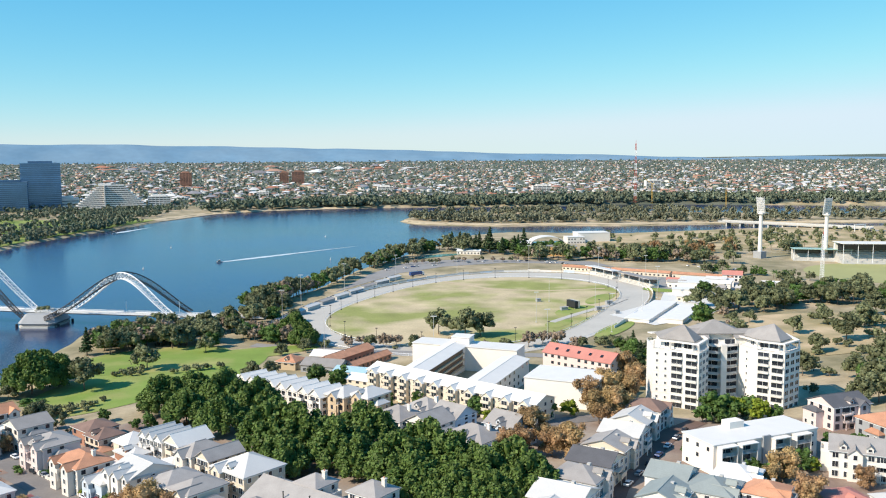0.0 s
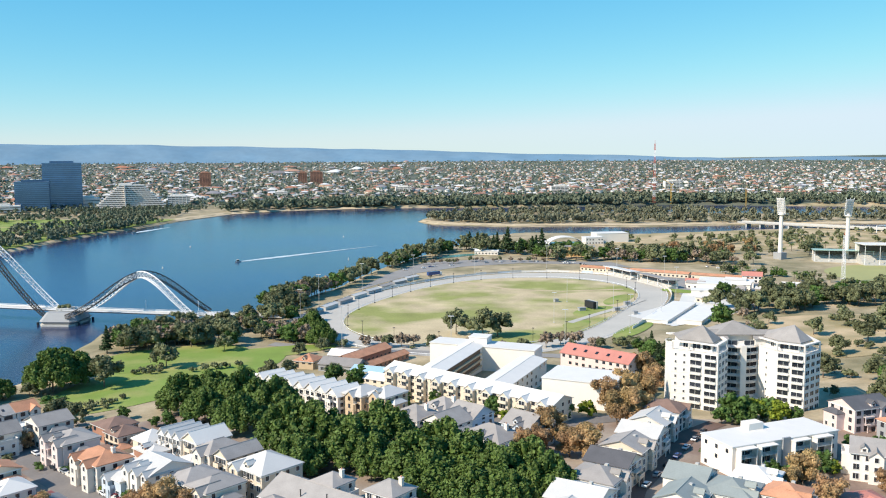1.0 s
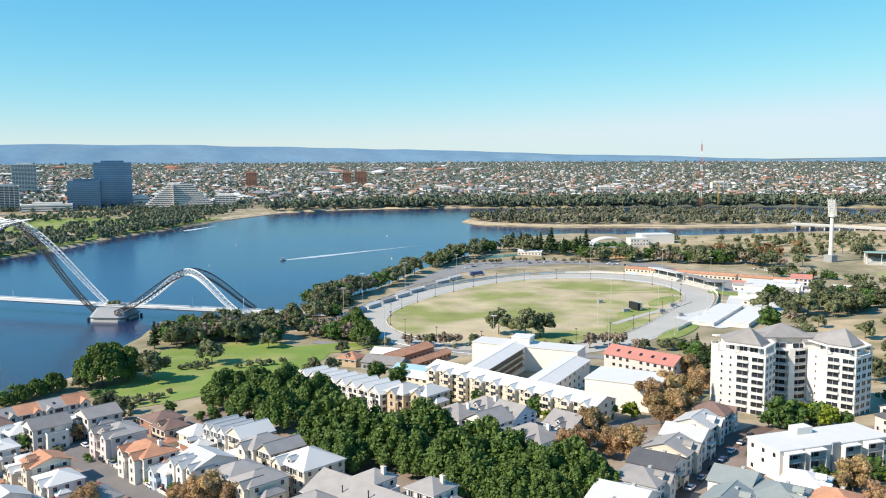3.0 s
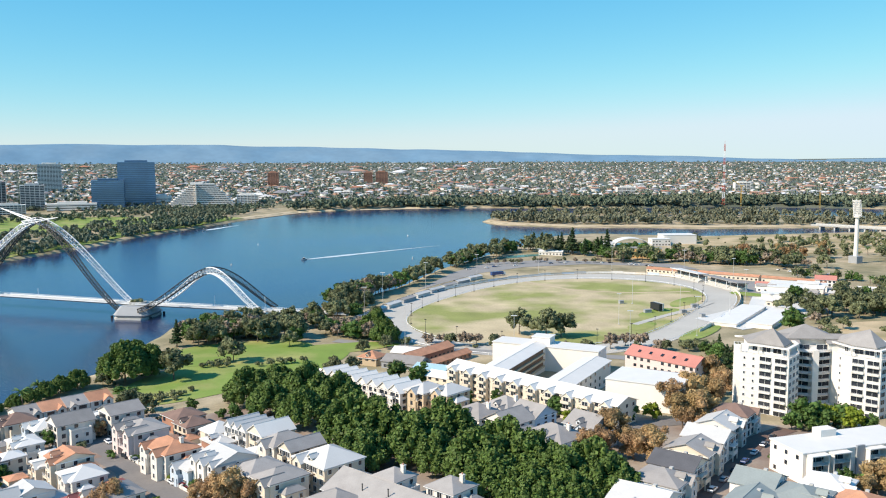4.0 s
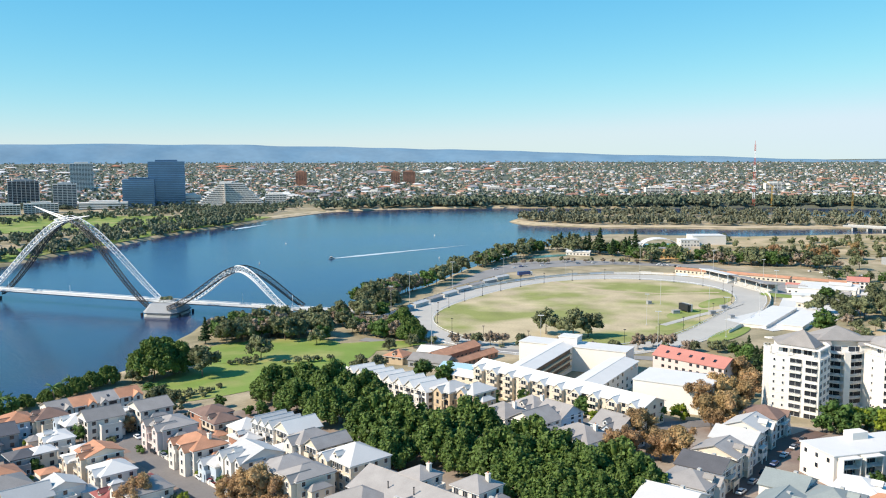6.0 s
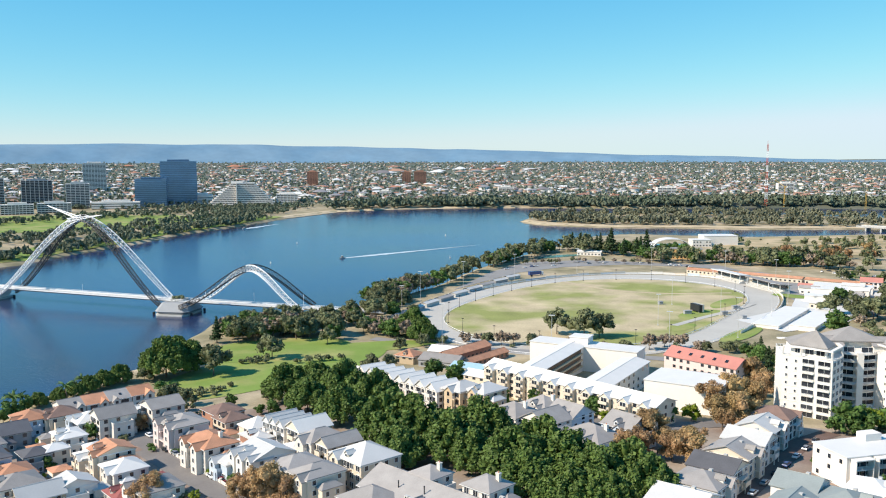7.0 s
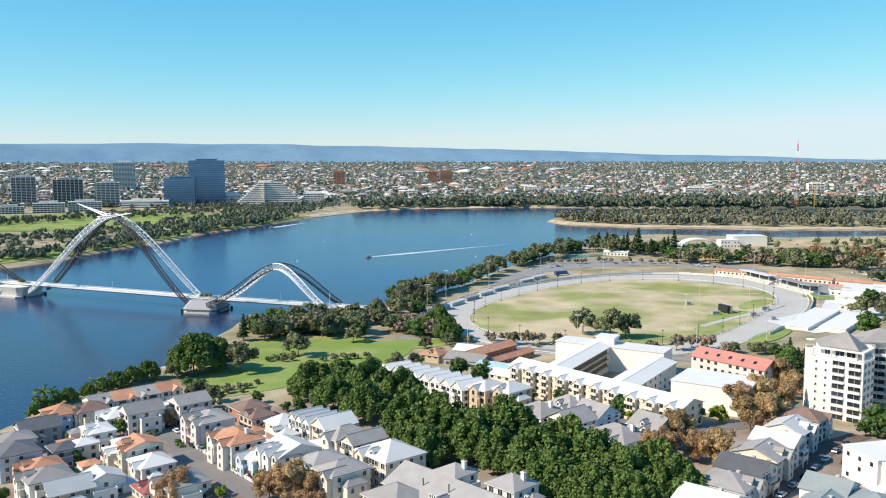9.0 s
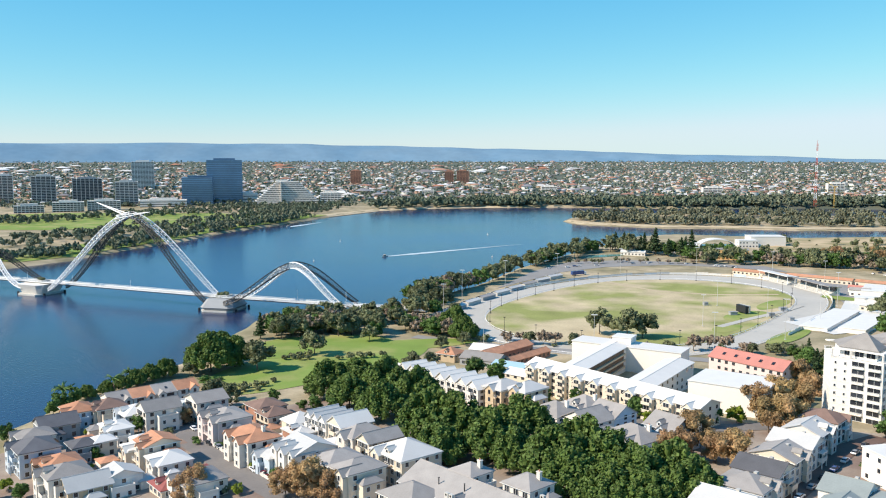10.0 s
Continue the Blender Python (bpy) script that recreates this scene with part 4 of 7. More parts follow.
def tower_block(x, y, z):
    """Two angular towers either side of a deep recess with curved balconies."""
    st, n = 2.95, 8
    h = st * n + 0.3
    ob = thing("apartment_tower", pose(x, y, z), "white nine-storey twin-towered apartment building with grey pyramid roofs", "apartment building")
    left = [(-29, -2), (-23, -5.5), (-13.4, -12.7), (-6.4, -2), (-6, 14), (-28, 13)]
    right = [(7.5, 4), (11.5, -6.5), (20.2, -13.2), (29.5, -5), (29, 13), (8, 14)]
    for ring, peak, spec in ((left, (-16.6, -1.5), [(2, 0.9, 1.2), (2, 4.8, 2.0), (3, 2.6, 1.9), None, None, None]), (right, (20.2, -1.0), [(1, 0.9, 1.2), (2, 4.5, 2.0), (3, 2.9, 1.9), None, None, None])):
        cx, cy = sum(q[0] for q in ring) / 6, sum(q[1] for q in ring) / 6

        def shrunk(k):
            return [(cx + (px - cx) * k, cy + (py - cy) * k) for px, py in ring]

        body = part("tower", Mesh().prism(ring, -5, h), WHITE, ob)
        ring_faces(body, ring, 0, n, st, spec)
        # balconies let into the broad face, every storey in one of its bays
        a, b = ring[1], ring[2]
        turn = math.degrees(math.atan2(b[1] - a[1], b[0] - a[0]))
        for k in range(1, n):
            for share in (0.25, 0.75):
                if (k + (share > 0.5)) % 2 or k > 5:
                    balcony(body, (a[0] + (b[0] - a[0]) * share, a[1] + (b[1] - a[1]) * share, k * st + 0.25), turn, 4.3, 0.9)
        for k in range(1, n + 1):
            part("floor_band", Mesh().prism(shrunk(1.008), k * st + 0.1, k * st + 0.35), WHITE, body)
        terrace = Mesh()
        for i in range(6):
            (ax, ay), (bx, by) = ring[i], ring[(i + 1) % 6]
            for zz in (0.5, 1.05):
                terrace.tube((ax, ay, h + zz), (bx, by, h + zz), 0.06, n=4)
            m = max(2, int(math.hypot(bx - ax, by - ay) / 1.8))
            for k in range(m):
                q = (ax + (bx - ax) * k / m, ay + (by - ay) * k / m)
                terrace.tube((*q, h), (*q, h + 1.05), 0.05, n=4)
        part("railing", terrace, RAIL, body)
        top = part("penthouse", Mesh().prism(shrunk(0.70), h + 0.003, h + 3.76), WHITE, body)
        ring_faces(top, shrunk(0.70), h, 1, st, [(1, 2.0, 1.9), (2, 3.4, 2.1), (2, 2.6, 2.1), None, None, None])
        for i in range(5):
            q = shrunk(0.965)[i]
            part("terrace_post", Mesh().box(q[0] - 0.3, q[0] + 0.3, q[1] - 0.3, q[1] + 0.3, h + 0.003, h + 3.2), WHITE, body)
        outer, inner = shrunk(0.985), shrunk(0.86)
        beam = Mesh()
        for i in range(5):
            quad = [outer[i], outer[i + 1], inner[i + 1], inner[i]]
            beam.prism(quad, h + 3.2, h + 3.75)
        part("terrace_beam", beam, WHITE, body)
        eave, roof = shrunk(0.76), Mesh()
        tip = (*peak, h + 9.7)
        low, high = [(px, py, h + 3.76) for px, py in eave], [(px, py, h + 4.1) for px, py in eave]
        roof.poly(*low[::-1])
        for i in range(6):
            j = (i + 1) % 6
            roof.poly(low[i], low[j], high[j], high[i])
            roof.poly(high[i], high[j], tip)
        part("roof", roof, GREY_ROOF, ob)
    # the recess
    mid = part("middle_bay", Mesh().box(-6.2, 7.7, 4.2, 18, -5, h + 1.5), WHITE, ob)
    arc = [(-6.3 + 13.8 * i / 10, 4.2 - 3.6 * math.sin(math.pi * (0.08 + 0.84 * i / 10))) for i in range(11)]
    for k in range(n + 1):
        window(mid, (-3.2, 4.17, k * st + 0.35), 0, 5.2, 2.3)
        window(mid, (4.6, 4.17, k * st + 0.35), 0, 5.4, 2.3)
        if k:
            deck = part("balcony", Mesh().prism(arc + [(7.5, 4.2), (-6.3, 4.2)], k * st - 0.05, k * st + 0.18), WHITE, mid)
            rail = Mesh()
            for a, b in zip(arc, arc[1:]):
                for zz in (0.55, 0.85, 1.15):
                    rail.tube((*a, k * st + zz), (*b, k * st + zz), 0.06, n=4)
                rail.tube((*a, k * st + 0.18), (*a, k * st + 1.15), 0.05, n=4)
            part("railing", rail, RAIL, deck)
    part("pier", Mesh().box(-0.4, 1.9, 0.2, 4.2, -5, h + 0.6), WHITE, mid)
    part("penthouse", Mesh().box(-8.0, 9.0, 7.0, 17, h + 1.51, h + 4.2), WHITE, mid)
    part("entrance_canopy", Mesh().prism([(px, py - 2.0) for px, py in arc] + [(7.5, 4.1), (-6.3, 4.1)], 2.2, 2.7), WHITE, mid)
    roof = Mesh()
    cs = [(-9.5, 4.6), (10.5, 4.6), (10.5, 18.5), (-9.5, 18.5)]
    low, high = [(px, py, h + 4.21) for px, py in cs], [(px, py, h + 4.6) for px, py in cs]
    roof.poly(*low[::-1])
    for i in range(4):
        roof.poly(low[i], low[(i + 1) % 4], high[(i + 1) % 4], high[i]).poly(high[i], high[(i + 1) % 4], (-0.8, 10.5, h + 9.4))
    part("roof", roof, GREY_ROOF, ob)
    for sx in (-1, 1):
        part("rear_roof", roof_mesh("gx", 15, 11, 2.6, 0.4), GREY_ROOF, ob, at=pose(0.5 + sx * 13, 8.5, h + 3.2))
        part("rear_penthouse", Mesh().box(-7.3, 7.3, -5.3, 5.3, 0.01, 3.2), WHITE, ob, at=pose(0.5 + sx * 13, 8.5, h))
    return ob


tower_block(114, 352, 9.0)

# ---- footbridge over the river ----
PIERS = [Vector((-550, 646, 0)), Vector((-439, 619, 0)), Vector((-266, 578, 0)), Vector((-158, 573, 0))]


def tube_line(m, pts, r, n=5):
    for a, b in zip(pts, pts[1:]):
        m.tube(a, b, r, n=n)


def bell(s, soft, power):
    """Rise of an arch: rounded at the crown, flaring at the feet."""
    u = abs(2 * s - 1)
    return (1 - soft) * (1 - u ** power) + soft * (0.5 + 0.5 * math.cos(math.pi * u))


def rib(a, b, height, side, s0, s1, lean, soft, power, foot, skew, steps_=36, w=3.0, d=4.0):
    """Three chords of one braided arch rib between two shares of the span; it changes sides of the deck on the way."""
    run = (b - a)
    t = run.normalized()
    lat = Vector((-t.y, t.x, 0))
    mids = []
    for i in range(steps_ + 1):
        s = i / steps_
        z = foot + (height - foot) * bell(s ** skew if skew > 0 else 1 - (1 - s) ** -skew, soft, power)
        mids.append(a + run * (s0 + (s1 - s0) * s) + lat * side * lean * math.cos(math.pi * s) + Vector((0, 0, z)))
    chords = [[], [], []]
    for i, p in enumerate(mids):
        q = mids[min(i + 1, len(mids) - 1)] - mids[max(i - 1, 0)]
        q.normalize()
        up = lat.cross(q).normalized()
        if up.z < 0:
            up = -up
        k = 0.55 + 0.45 * math.sin(math.pi * i / steps_) ** 0.5
        chords[0].append(p + up * d * 0.55 * k)
        chords[1].append(p - up * d * 0.45 * k + lat * w * 0.5 * k)
        chords[2].append(p - up * d * 0.45 * k - lat * w * 0.5 * k)
    return chords


def footbridge():
    ob = thing("footbridge", pose(0, 0, 0), "white and black steel lattice arch footbridge over the river", "bridge")
    # deck
    path = [PIERS[0] + Vector((-55, 14, 0))] + PIERS + [PIERS[3] + Vector((38, 6, 0))]
    heights = [4.0, 8.6, 9.4, 9.0, 6.0, 3.6]
    curve = []
    for (p, z0), (q, z1) in zip(zip(path, heights), zip(path[1:], heights[1:])):
        for i in range(12):
            s = i / 12
            curve.append(p.lerp(q, s) + Vector((0, 0, z0 + (z1 - z0) * s)))
    curve.append(path[-1] + Vector((0, 0, heights[-1])))
    deck, rails = Mesh(), [Mesh(), Mesh()]
    sections = []
    for i, c in enumerate(curve):
        t = (curve[min(i + 1, len(curve) - 1)] - curve[max(i - 1, 0)]).normalized()
        lat = Vector((-t.y, t.x, 0)).normalized() * 4.6
        dn = Vector((0, 0, 1.1))
        sections.append((c - lat * 0.55 - dn, c + lat * 0.55 - dn, c + lat, c - lat))
    deck.v.extend(tuple(p) for sec in sections for p in sec)
    for i in range(len(sections) - 1):
        for k in range(4):
            deck.f.append((4 * i + k, 4 * i + (k + 1) % 4, 4 * i + 4 + (k + 1) % 4, 4 * i + 4 + k))
    deck.f.append((3, 2, 1, 0))
    deck.f.append(tuple(4 * (len(sections) - 1) + k for k in range(4)))
    for a, b in zip(curve, curve[1:]):
        t = (b - a).normalized()
        lat = Vector((-t.y, t.x, 0)).normalized() * 4.6
        for side, m in zip((-1, 1), rails):
            m.solid([a + lat * side * 0.97, b + lat * side * 0.97, b + lat * side, a + lat * side], [q + Vector((0, 0, 0.5)) for q in (a + lat * side * 0.97, b + lat * side * 0.97, b + lat * side, a + lat * side)])
            for z in (1.25, 0.9):
                m.tube(a + lat * side * 0.98 + Vector((0, 0, z)), b + lat * side * 0.98 + Vector((0, 0, z)), 0.07, n=4)
            for s in (0, 0.25, 0.5, 0.75):
                p = a.lerp(b, s) + lat * side * 0.98
                m.tube(p, p + Vector((0, 0, 1.25)), 0.06, n=4)
    part("deck", deck, CONCRETE, ob, "pale concrete deck")
    for m in rails:
        part("railing", m, WHITE_METAL, ob)
    # arches
    for i, (h, n, spec) in enumerate(((33.0, 32, (0.116, 0.942, 12.7, 0.5, 1.464, 6.2, -1.139)), (64.9, 54, (0.097, 0.959, 8.7, 0.355, 1.347, 4.8, 1.024)), (33.0, 32, (0.058, 0.884, 12.7, 0.5, 1.464, 6.2, 1.139)))):
        a, b = PIERS[i], PIERS[i + 1]
        flip = 1 if i % 2 else -1
        for side, mat, name in ((flip, DARK_METAL, "black_rib"), (-flip, WHITE_METAL, "white_rib")):
            ch = rib(a, b, h, side, *spec, n)
            m = Mesh()
            for c in ch:
                tube_line(m, c, 0.36, 6)
            r = part(name, m, mat, ob, "black painted steel rib" if mat is DARK_METAL else "white painted steel rib")
            lat = Mesh()
            for k in range(n):
                for p, q in ((0, 1), (1, 2), (2, 0)):
                    lat.tube(ch[p][k], ch[q][k], 0.15, n=4)
                    lat.tube(ch[p][k], ch[q][k + 1], 0.17, n=4)
            tagged(part("lattice", lat, mat, r), kind="stuff")
        # wing tips that cross above the main span
        if i == 1:
            run = b - a
            lat_v = Vector((-run.y, run.x, 0)).normalized()
            for sgn, mat in ((-1, WHITE_METAL), (1, WHITE_METAL)):
                base = a + run * (0.5 + 0.04 * sgn) + Vector((0, 0, 62.5)) + lat_v * sgn * 1.5
                tip = a + run * (0.5 + (-0.17 if sgn == 1 else 0.15)) + Vector((0, 0, 73.0 if sgn == 1 else 67.5)) + lat_v * sgn * 3
                m = Mesh()
                for dz, dl in ((1.5, 0), (-1.0, 1.0), (-1.0, -1.0)):
                    m.tube(base + Vector((0, 0, dz)) + lat_v * dl, tip, 0.42, 0.2, n=6)
                for k in range(6):
                    s = k / 6
                    p0 = (base + Vector((0, 0, 1.5))).lerp(tip, s)
                    p1 = (base + Vector((0, 0, -1.0)) + lat_v).lerp(tip, min(1, s + 0.1))
                    p2 = (base + Vector((0, 0, -1.0)) - lat_v).lerp(tip, min(1, s + 0.1))
                    m.tube(p0, p1, 0.14, n=4).tube(p0, p2, 0.14, n=4).tube(p1, p2, 0.14, n=4)
                part("wing_tip", m, mat, ob)
    # river piers: a faceted white hull on piles
    for p, nxt in ((PIERS[1], PIERS[2]), (PIERS[2], PIERS[3])):
        run = (nxt - p).normalized()
        lv = Vector((-run.y, run.x, 0))

        def ring(z, rx, ry):
            return [p + run * x * rx + lv * y * ry + Vector((0, 0, z)) for x, y in ((-1, -0.75), (-0.75, -1), (0.75, -1), (1, -0.75), (1, 0.75), (0.75, 1), (-0.75, 1), (-1, 0.75))]

        hull = Mesh().solid(ring(1.2, 11.0, 13.0), ring(3.0, 13.0, 14.5)).solid(ring(3.01, 12.6, 14.0), ring(8.4, 9.0, 10.0)) if p is PIERS[2] else Mesh().solid(ring(1.2, 10.0, 11.5), ring(8.4, 13.0, 14.5))
        pier = part("pier", hull, WHITE if p is PIERS[1] else GREY_WALL, ob, "faceted white pier hull" if p is PIERS[1] else "faceted grey pier hull")
        part("pile_cap", Mesh().solid(ring(-0.2, 12, 14.5), ring(1.19, 12, 14.5)), CONCRETE, pier)
        for x in (-1, 0, 1):
            for y in (-1, 1):
                c = p + run * x * 14 + lv * y * 10
                part("pile", Mesh().tube(c + Vector((0, 0, -3)), c + Vector((0, 0, 2.0)), 0.9, n=8), DARK_METAL, pier)
        part("planter", Mesh().solid(ring(8.41, 5, 4), ring(10.4, 5.4, 4.4)), CONCRETE, pier)
        rs = np.random.RandomState(int(-p.x))
        co, faces = clumps(rs, [(p.x + rs.uniform(-3.4, 3.4), p.y + rs.uniform(-2.6, 2.6), 11.2, 1.7, 1.7, 1.3) for _ in range(7)], 14, 0.3)
        bush = bpy.data.meshes.new("planting")
        fill(bush, co, faces)
        bush.materials.append(LEAF_GUM)
        part("planting", bush, None, pier, "low yellowish shrubs")
    for p, nxt in ((PIERS[3], PIERS[2]), (PIERS[0], PIERS[1])):
        c = p
        part("abutment", Mesh().box(c.x - 9, c.x + 9, c.y - 8, c.y + 8, -3, 4.4), CONCRETE, ob)
    for k in range(9):
        p = PIERS[0].lerp(PIERS[3], (k + 0.5) / 9)
        i = min(2, int(3 * (k + 0.5) / 9))
        p = PIERS[i].lerp(PIERS[i + 1], (3 * (k + 0.5) / 9) % 1.0)
        part("lamp_pole", Mesh().tube(p + Vector((0, 4.4, 8)), p + Vector((0, 4.4, 15)), 0.13, n=5), WHITE_METAL, ob)
    return ob


# ---- trees ----
LEAF_DARK = material("dark_fig_leaves", (0.115, 0.175, 0.042), 0.6, 0.3, 0.25, 2.0, islands=0.35, spec=0.25, through_light=0.22)
LEAF_MID = material("green_leaves", (0.09, 0.155, 0.04), 0.65, 0.3, 0.2, 2.0, islands=0.35, objects=0.2, spec=0.2, through_light=0.22)
LEAF_GUM = material("olive_gum_leaves", (0.155, 0.17, 0.088), 0.7, 0.3, 0.2, 2.0, islands=0.35, objects=0.25, spec=0.2, through_light=0.18)
LEAF_AUTUMN = material("rusty_autumn_leaves", (0.36, 0.225, 0.125), 0.8, 0.3, 0.2, 2.0, islands=0.35, objects=0.2, spec=0.15, through_light=0.25, second=(0.38, 0.275, 0.13), mix_scale=0.06)
LEAF_BARE = material("bare_reddish_twigs", (0.255, 0.20, 0.15), 0.9, 0.3, 0.2, 2.0, islands=0.35, objects=0.2, spec=0.1)
LEAF_LIME = material("lime_leaves", (0.20, 0.25, 0.03), 0.7, 0.3, 0.2, 2.0, islands=0.3, objects=0.2, spec=0.2, through_light=0.25)
LEAF_PINE = material("dark_pine_needles", (0.035, 0.06, 0.025), 0.8, 0.3, 0.3, 2.0, islands=0.35, spec=0.15)


def clumps(rs, blobs, per, size, flat=0.5, heart=(8, 5)):
    """Leaf cards on and in ellipsoid blobs (x, y, z, rx, ry, rz): arrays of corners and quads."""
    co, faces = [], []
    base = 0
    for bx, by, bz, rx, ry, rz in blobs:
        n = max(4, int(per * (rx * ry * rz) ** (2 / 3)))
        d = rs.normal(size=(n, 3))
        d /= np.linalg.norm(d, axis=1)[:, None]
        d[:, 2] = np.where(d[:, 2] < -0.55, -d[:, 2], d[:, 2])
        rad = rs.uniform(0.72, 1.05, (n, 1))
        c = np.array([bx, by, bz]) + d * rad * np.array([rx, ry, rz])
        nrm = d * (1 - flat) + rs.normal(size=(n, 3)) * 0.45 + np.array([0, 0, flat * 0.6])
        nrm /= np.linalg.norm(nrm, axis=1)[:, None]
        a = np.cross(nrm, rs.normal(size=(n, 3)))
        a /= np.linalg.norm(a, axis=1)[:, None]
        b = np.cross(nrm, a)
        s = size * rs.uniform(0.6, 1.25, (n, 1))
        bend = nrm * s * 0.25
        q = np.stack([c - a * s - b * s * 0.7 - bend, c + a * s - b * s * 0.6, c + a * s * 0.9 + b * s * 0.8 - bend, c - a * s * 0.8 + b * s * 0.7], 1)
        co.append(q.reshape(-1, 3))
        faces.append(base + np.arange(4 * n).reshape(-1, 4))
        base += 4 * n
        # a dense heart to each clump
        k, mrows = heart
        th = np.linspace(0, 2 * np.pi, k, endpoint=False)
        rows = []
        for j in range(mrows):
            ph = -np.pi / 2 + np.pi * (j + 0.5) / mrows
            wob = rs.uniform(0.55, 0.85, k)
            rows.append(np.stack([bx + rx * wob * np.cos(th) * np.cos(ph), by + ry * wob * np.sin(th) * np.cos(ph), bz + rz * wob.mean() * np.sin(ph) + 0 * th], -1))
        co.append(np.concatenate(rows))
        for j in range(mrows - 1):
            i0 = base + j * k + np.arange(k)
            i1 = base + j * k + (np.arange(k) + 1) % k
            faces.append(np.stack([i0, i1, i1 + k, i0 + k], -1))
        base += k * mrows
    return np.concatenate(co), np.concatenate(faces)


def limbs(rs, h, r, tips):
    """A tapered trunk with limbs that reach the clumps."""
    m = Mesh()
    p = Vector((0, 0, -0.6))
    mids = [p]
    for i in range(1, 5):
        mids.append(Vector((rs.uniform(-0.25, 0.25) * i * 0.4, rs.uniform(-0.25, 0.25) * i * 0.4, h * i / 4)))
    for i in range(4):
        m.tube(mids[i], mids[i + 1], r * (1 - 0.17 * i), r * (1 - 0.17 * (i + 1)), n=7)
    for t in tips:
        t = Vector(t)
        s = mids[2 + rs.randint(0, 3)]
        k = s.lerp(t, 0.5) + Vector((0, 0, -0.04 * (t - s).length))
        m.tube(s, k, r * 0.4, r * 0.25, n=5)
        m.tube(k, t, r * 0.25, r * 0.1, n=4)
    return m


def tree_kind(name, label, category, leaf, seed, h, wide, kind, per, size, bark=None, heart=(6, 4), lumps=24):
    """One tree at the origin: trunk and crown."""
    rs = np.random.RandomState(seed)
    blobs = []
    if kind == "fig":
        n = 46
        for i in range(n):
            a, q = rs.uniform(0, 6.283), math.sqrt(rs.uniform(0, 1))
            top = h * (0.98 - 0.42 * q * q) * rs.uniform(0.9, 1.04)
            rz = h * rs.uniform(0.13, 0.2)
            r = wide * rs.uniform(0.13, 0.19)
            blobs.append((wide * q * math.cos(a) * 0.84, wide * q * math.sin(a) * 0.84, top - rz, r, r, rz))
        for i in range(12):
            a = i * 0.5236 + rs.uniform(-0.2, 0.2)
            blobs.append((wide * 0.8 * math.cos(a), wide * 0.8 * math.sin(a), h * rs.uniform(0.26, 0.4), wide * 0.24, wide * 0.24, h * 0.2))
        blobs.append((0, 0, h * 0.42, wide * 0.7, wide * 0.7, h * 0.28))
    elif kind == "gum":
        for i in range(lumps):
            a, q = rs.uniform(0, 6.283), math.sqrt(rs.uniform(0.0, 1))
            top = h * (0.92 - 0.34 * q * q)
            z = rs.uniform(0.38, 1.0) * (top - h * 0.2) + h * 0.14
            r = wide * rs.uniform(0.2, 0.34)
            blobs.append((wide * q * math.cos(a) * 0.8, wide * q * math.sin(a) * 0.8, z, r, r * rs.uniform(0.8, 1.2), h * rs.uniform(0.11, 0.18)))
    elif kind == "round":
        for i in range(24):
            a, q = rs.uniform(0, 6.283), math.sqrt(rs.uniform(0, 1))
            z = h * rs.uniform(0.24, 0.86)
            k = math.sqrt(max(0.08, 1 - ((z / h - 0.52) / 0.5) ** 2))
            blobs.append((wide * q * k * math.cos(a) * 0.8, wide * q * k * math.sin(a) * 0.8, z, wide * rs.uniform(0.28, 0.42), wide * rs.uniform(0.28, 0.42), h * rs.uniform(0.12, 0.19)))
    elif kind == "cone":
        for i in range(22):
            s = i / 21
            a = i * 2.4
            k = wide * (1.0 - 0.9 * s)
            blobs.append((k * 0.5 * math.cos(a), k * 0.5 * math.sin(a), h * (0.16 + 0.8 * s), k * 0.6 + 0.3, k * 0.6 + 0.3, h * 0.05))
    elif kind == "shrub":
        for i in range(9):
            a, q = rs.uniform(0, 6.283), math.sqrt(rs.uniform(0, 1))
            blobs.append((wide * q * math.cos(a) * 0.7, wide * q * math.sin(a) * 0.7, h * rs.uniform(0.4, 0.66), wide * rs.uniform(0.35, 0.5), wide * rs.uniform(0.35, 0.5), h * rs.uniform(0.26, 0.36)))
    co, faces = clumps(rs, blobs, per, size, heart=heart)
    ob = thing(name, pose(0, 0, 0), label, category)
    part("trunk", limbs(rs, h * (0.55 if kind != "shrub" else 0.3), max(0.12, h * 0.022), [b[:3] for b in blobs[:8]]), bark or BARK, ob)
    me = bpy.data.meshes.new("crown")
    fill(me, co, faces)
    me.materials.append(leaf)
    part("crown", me, None, ob)
    return ob


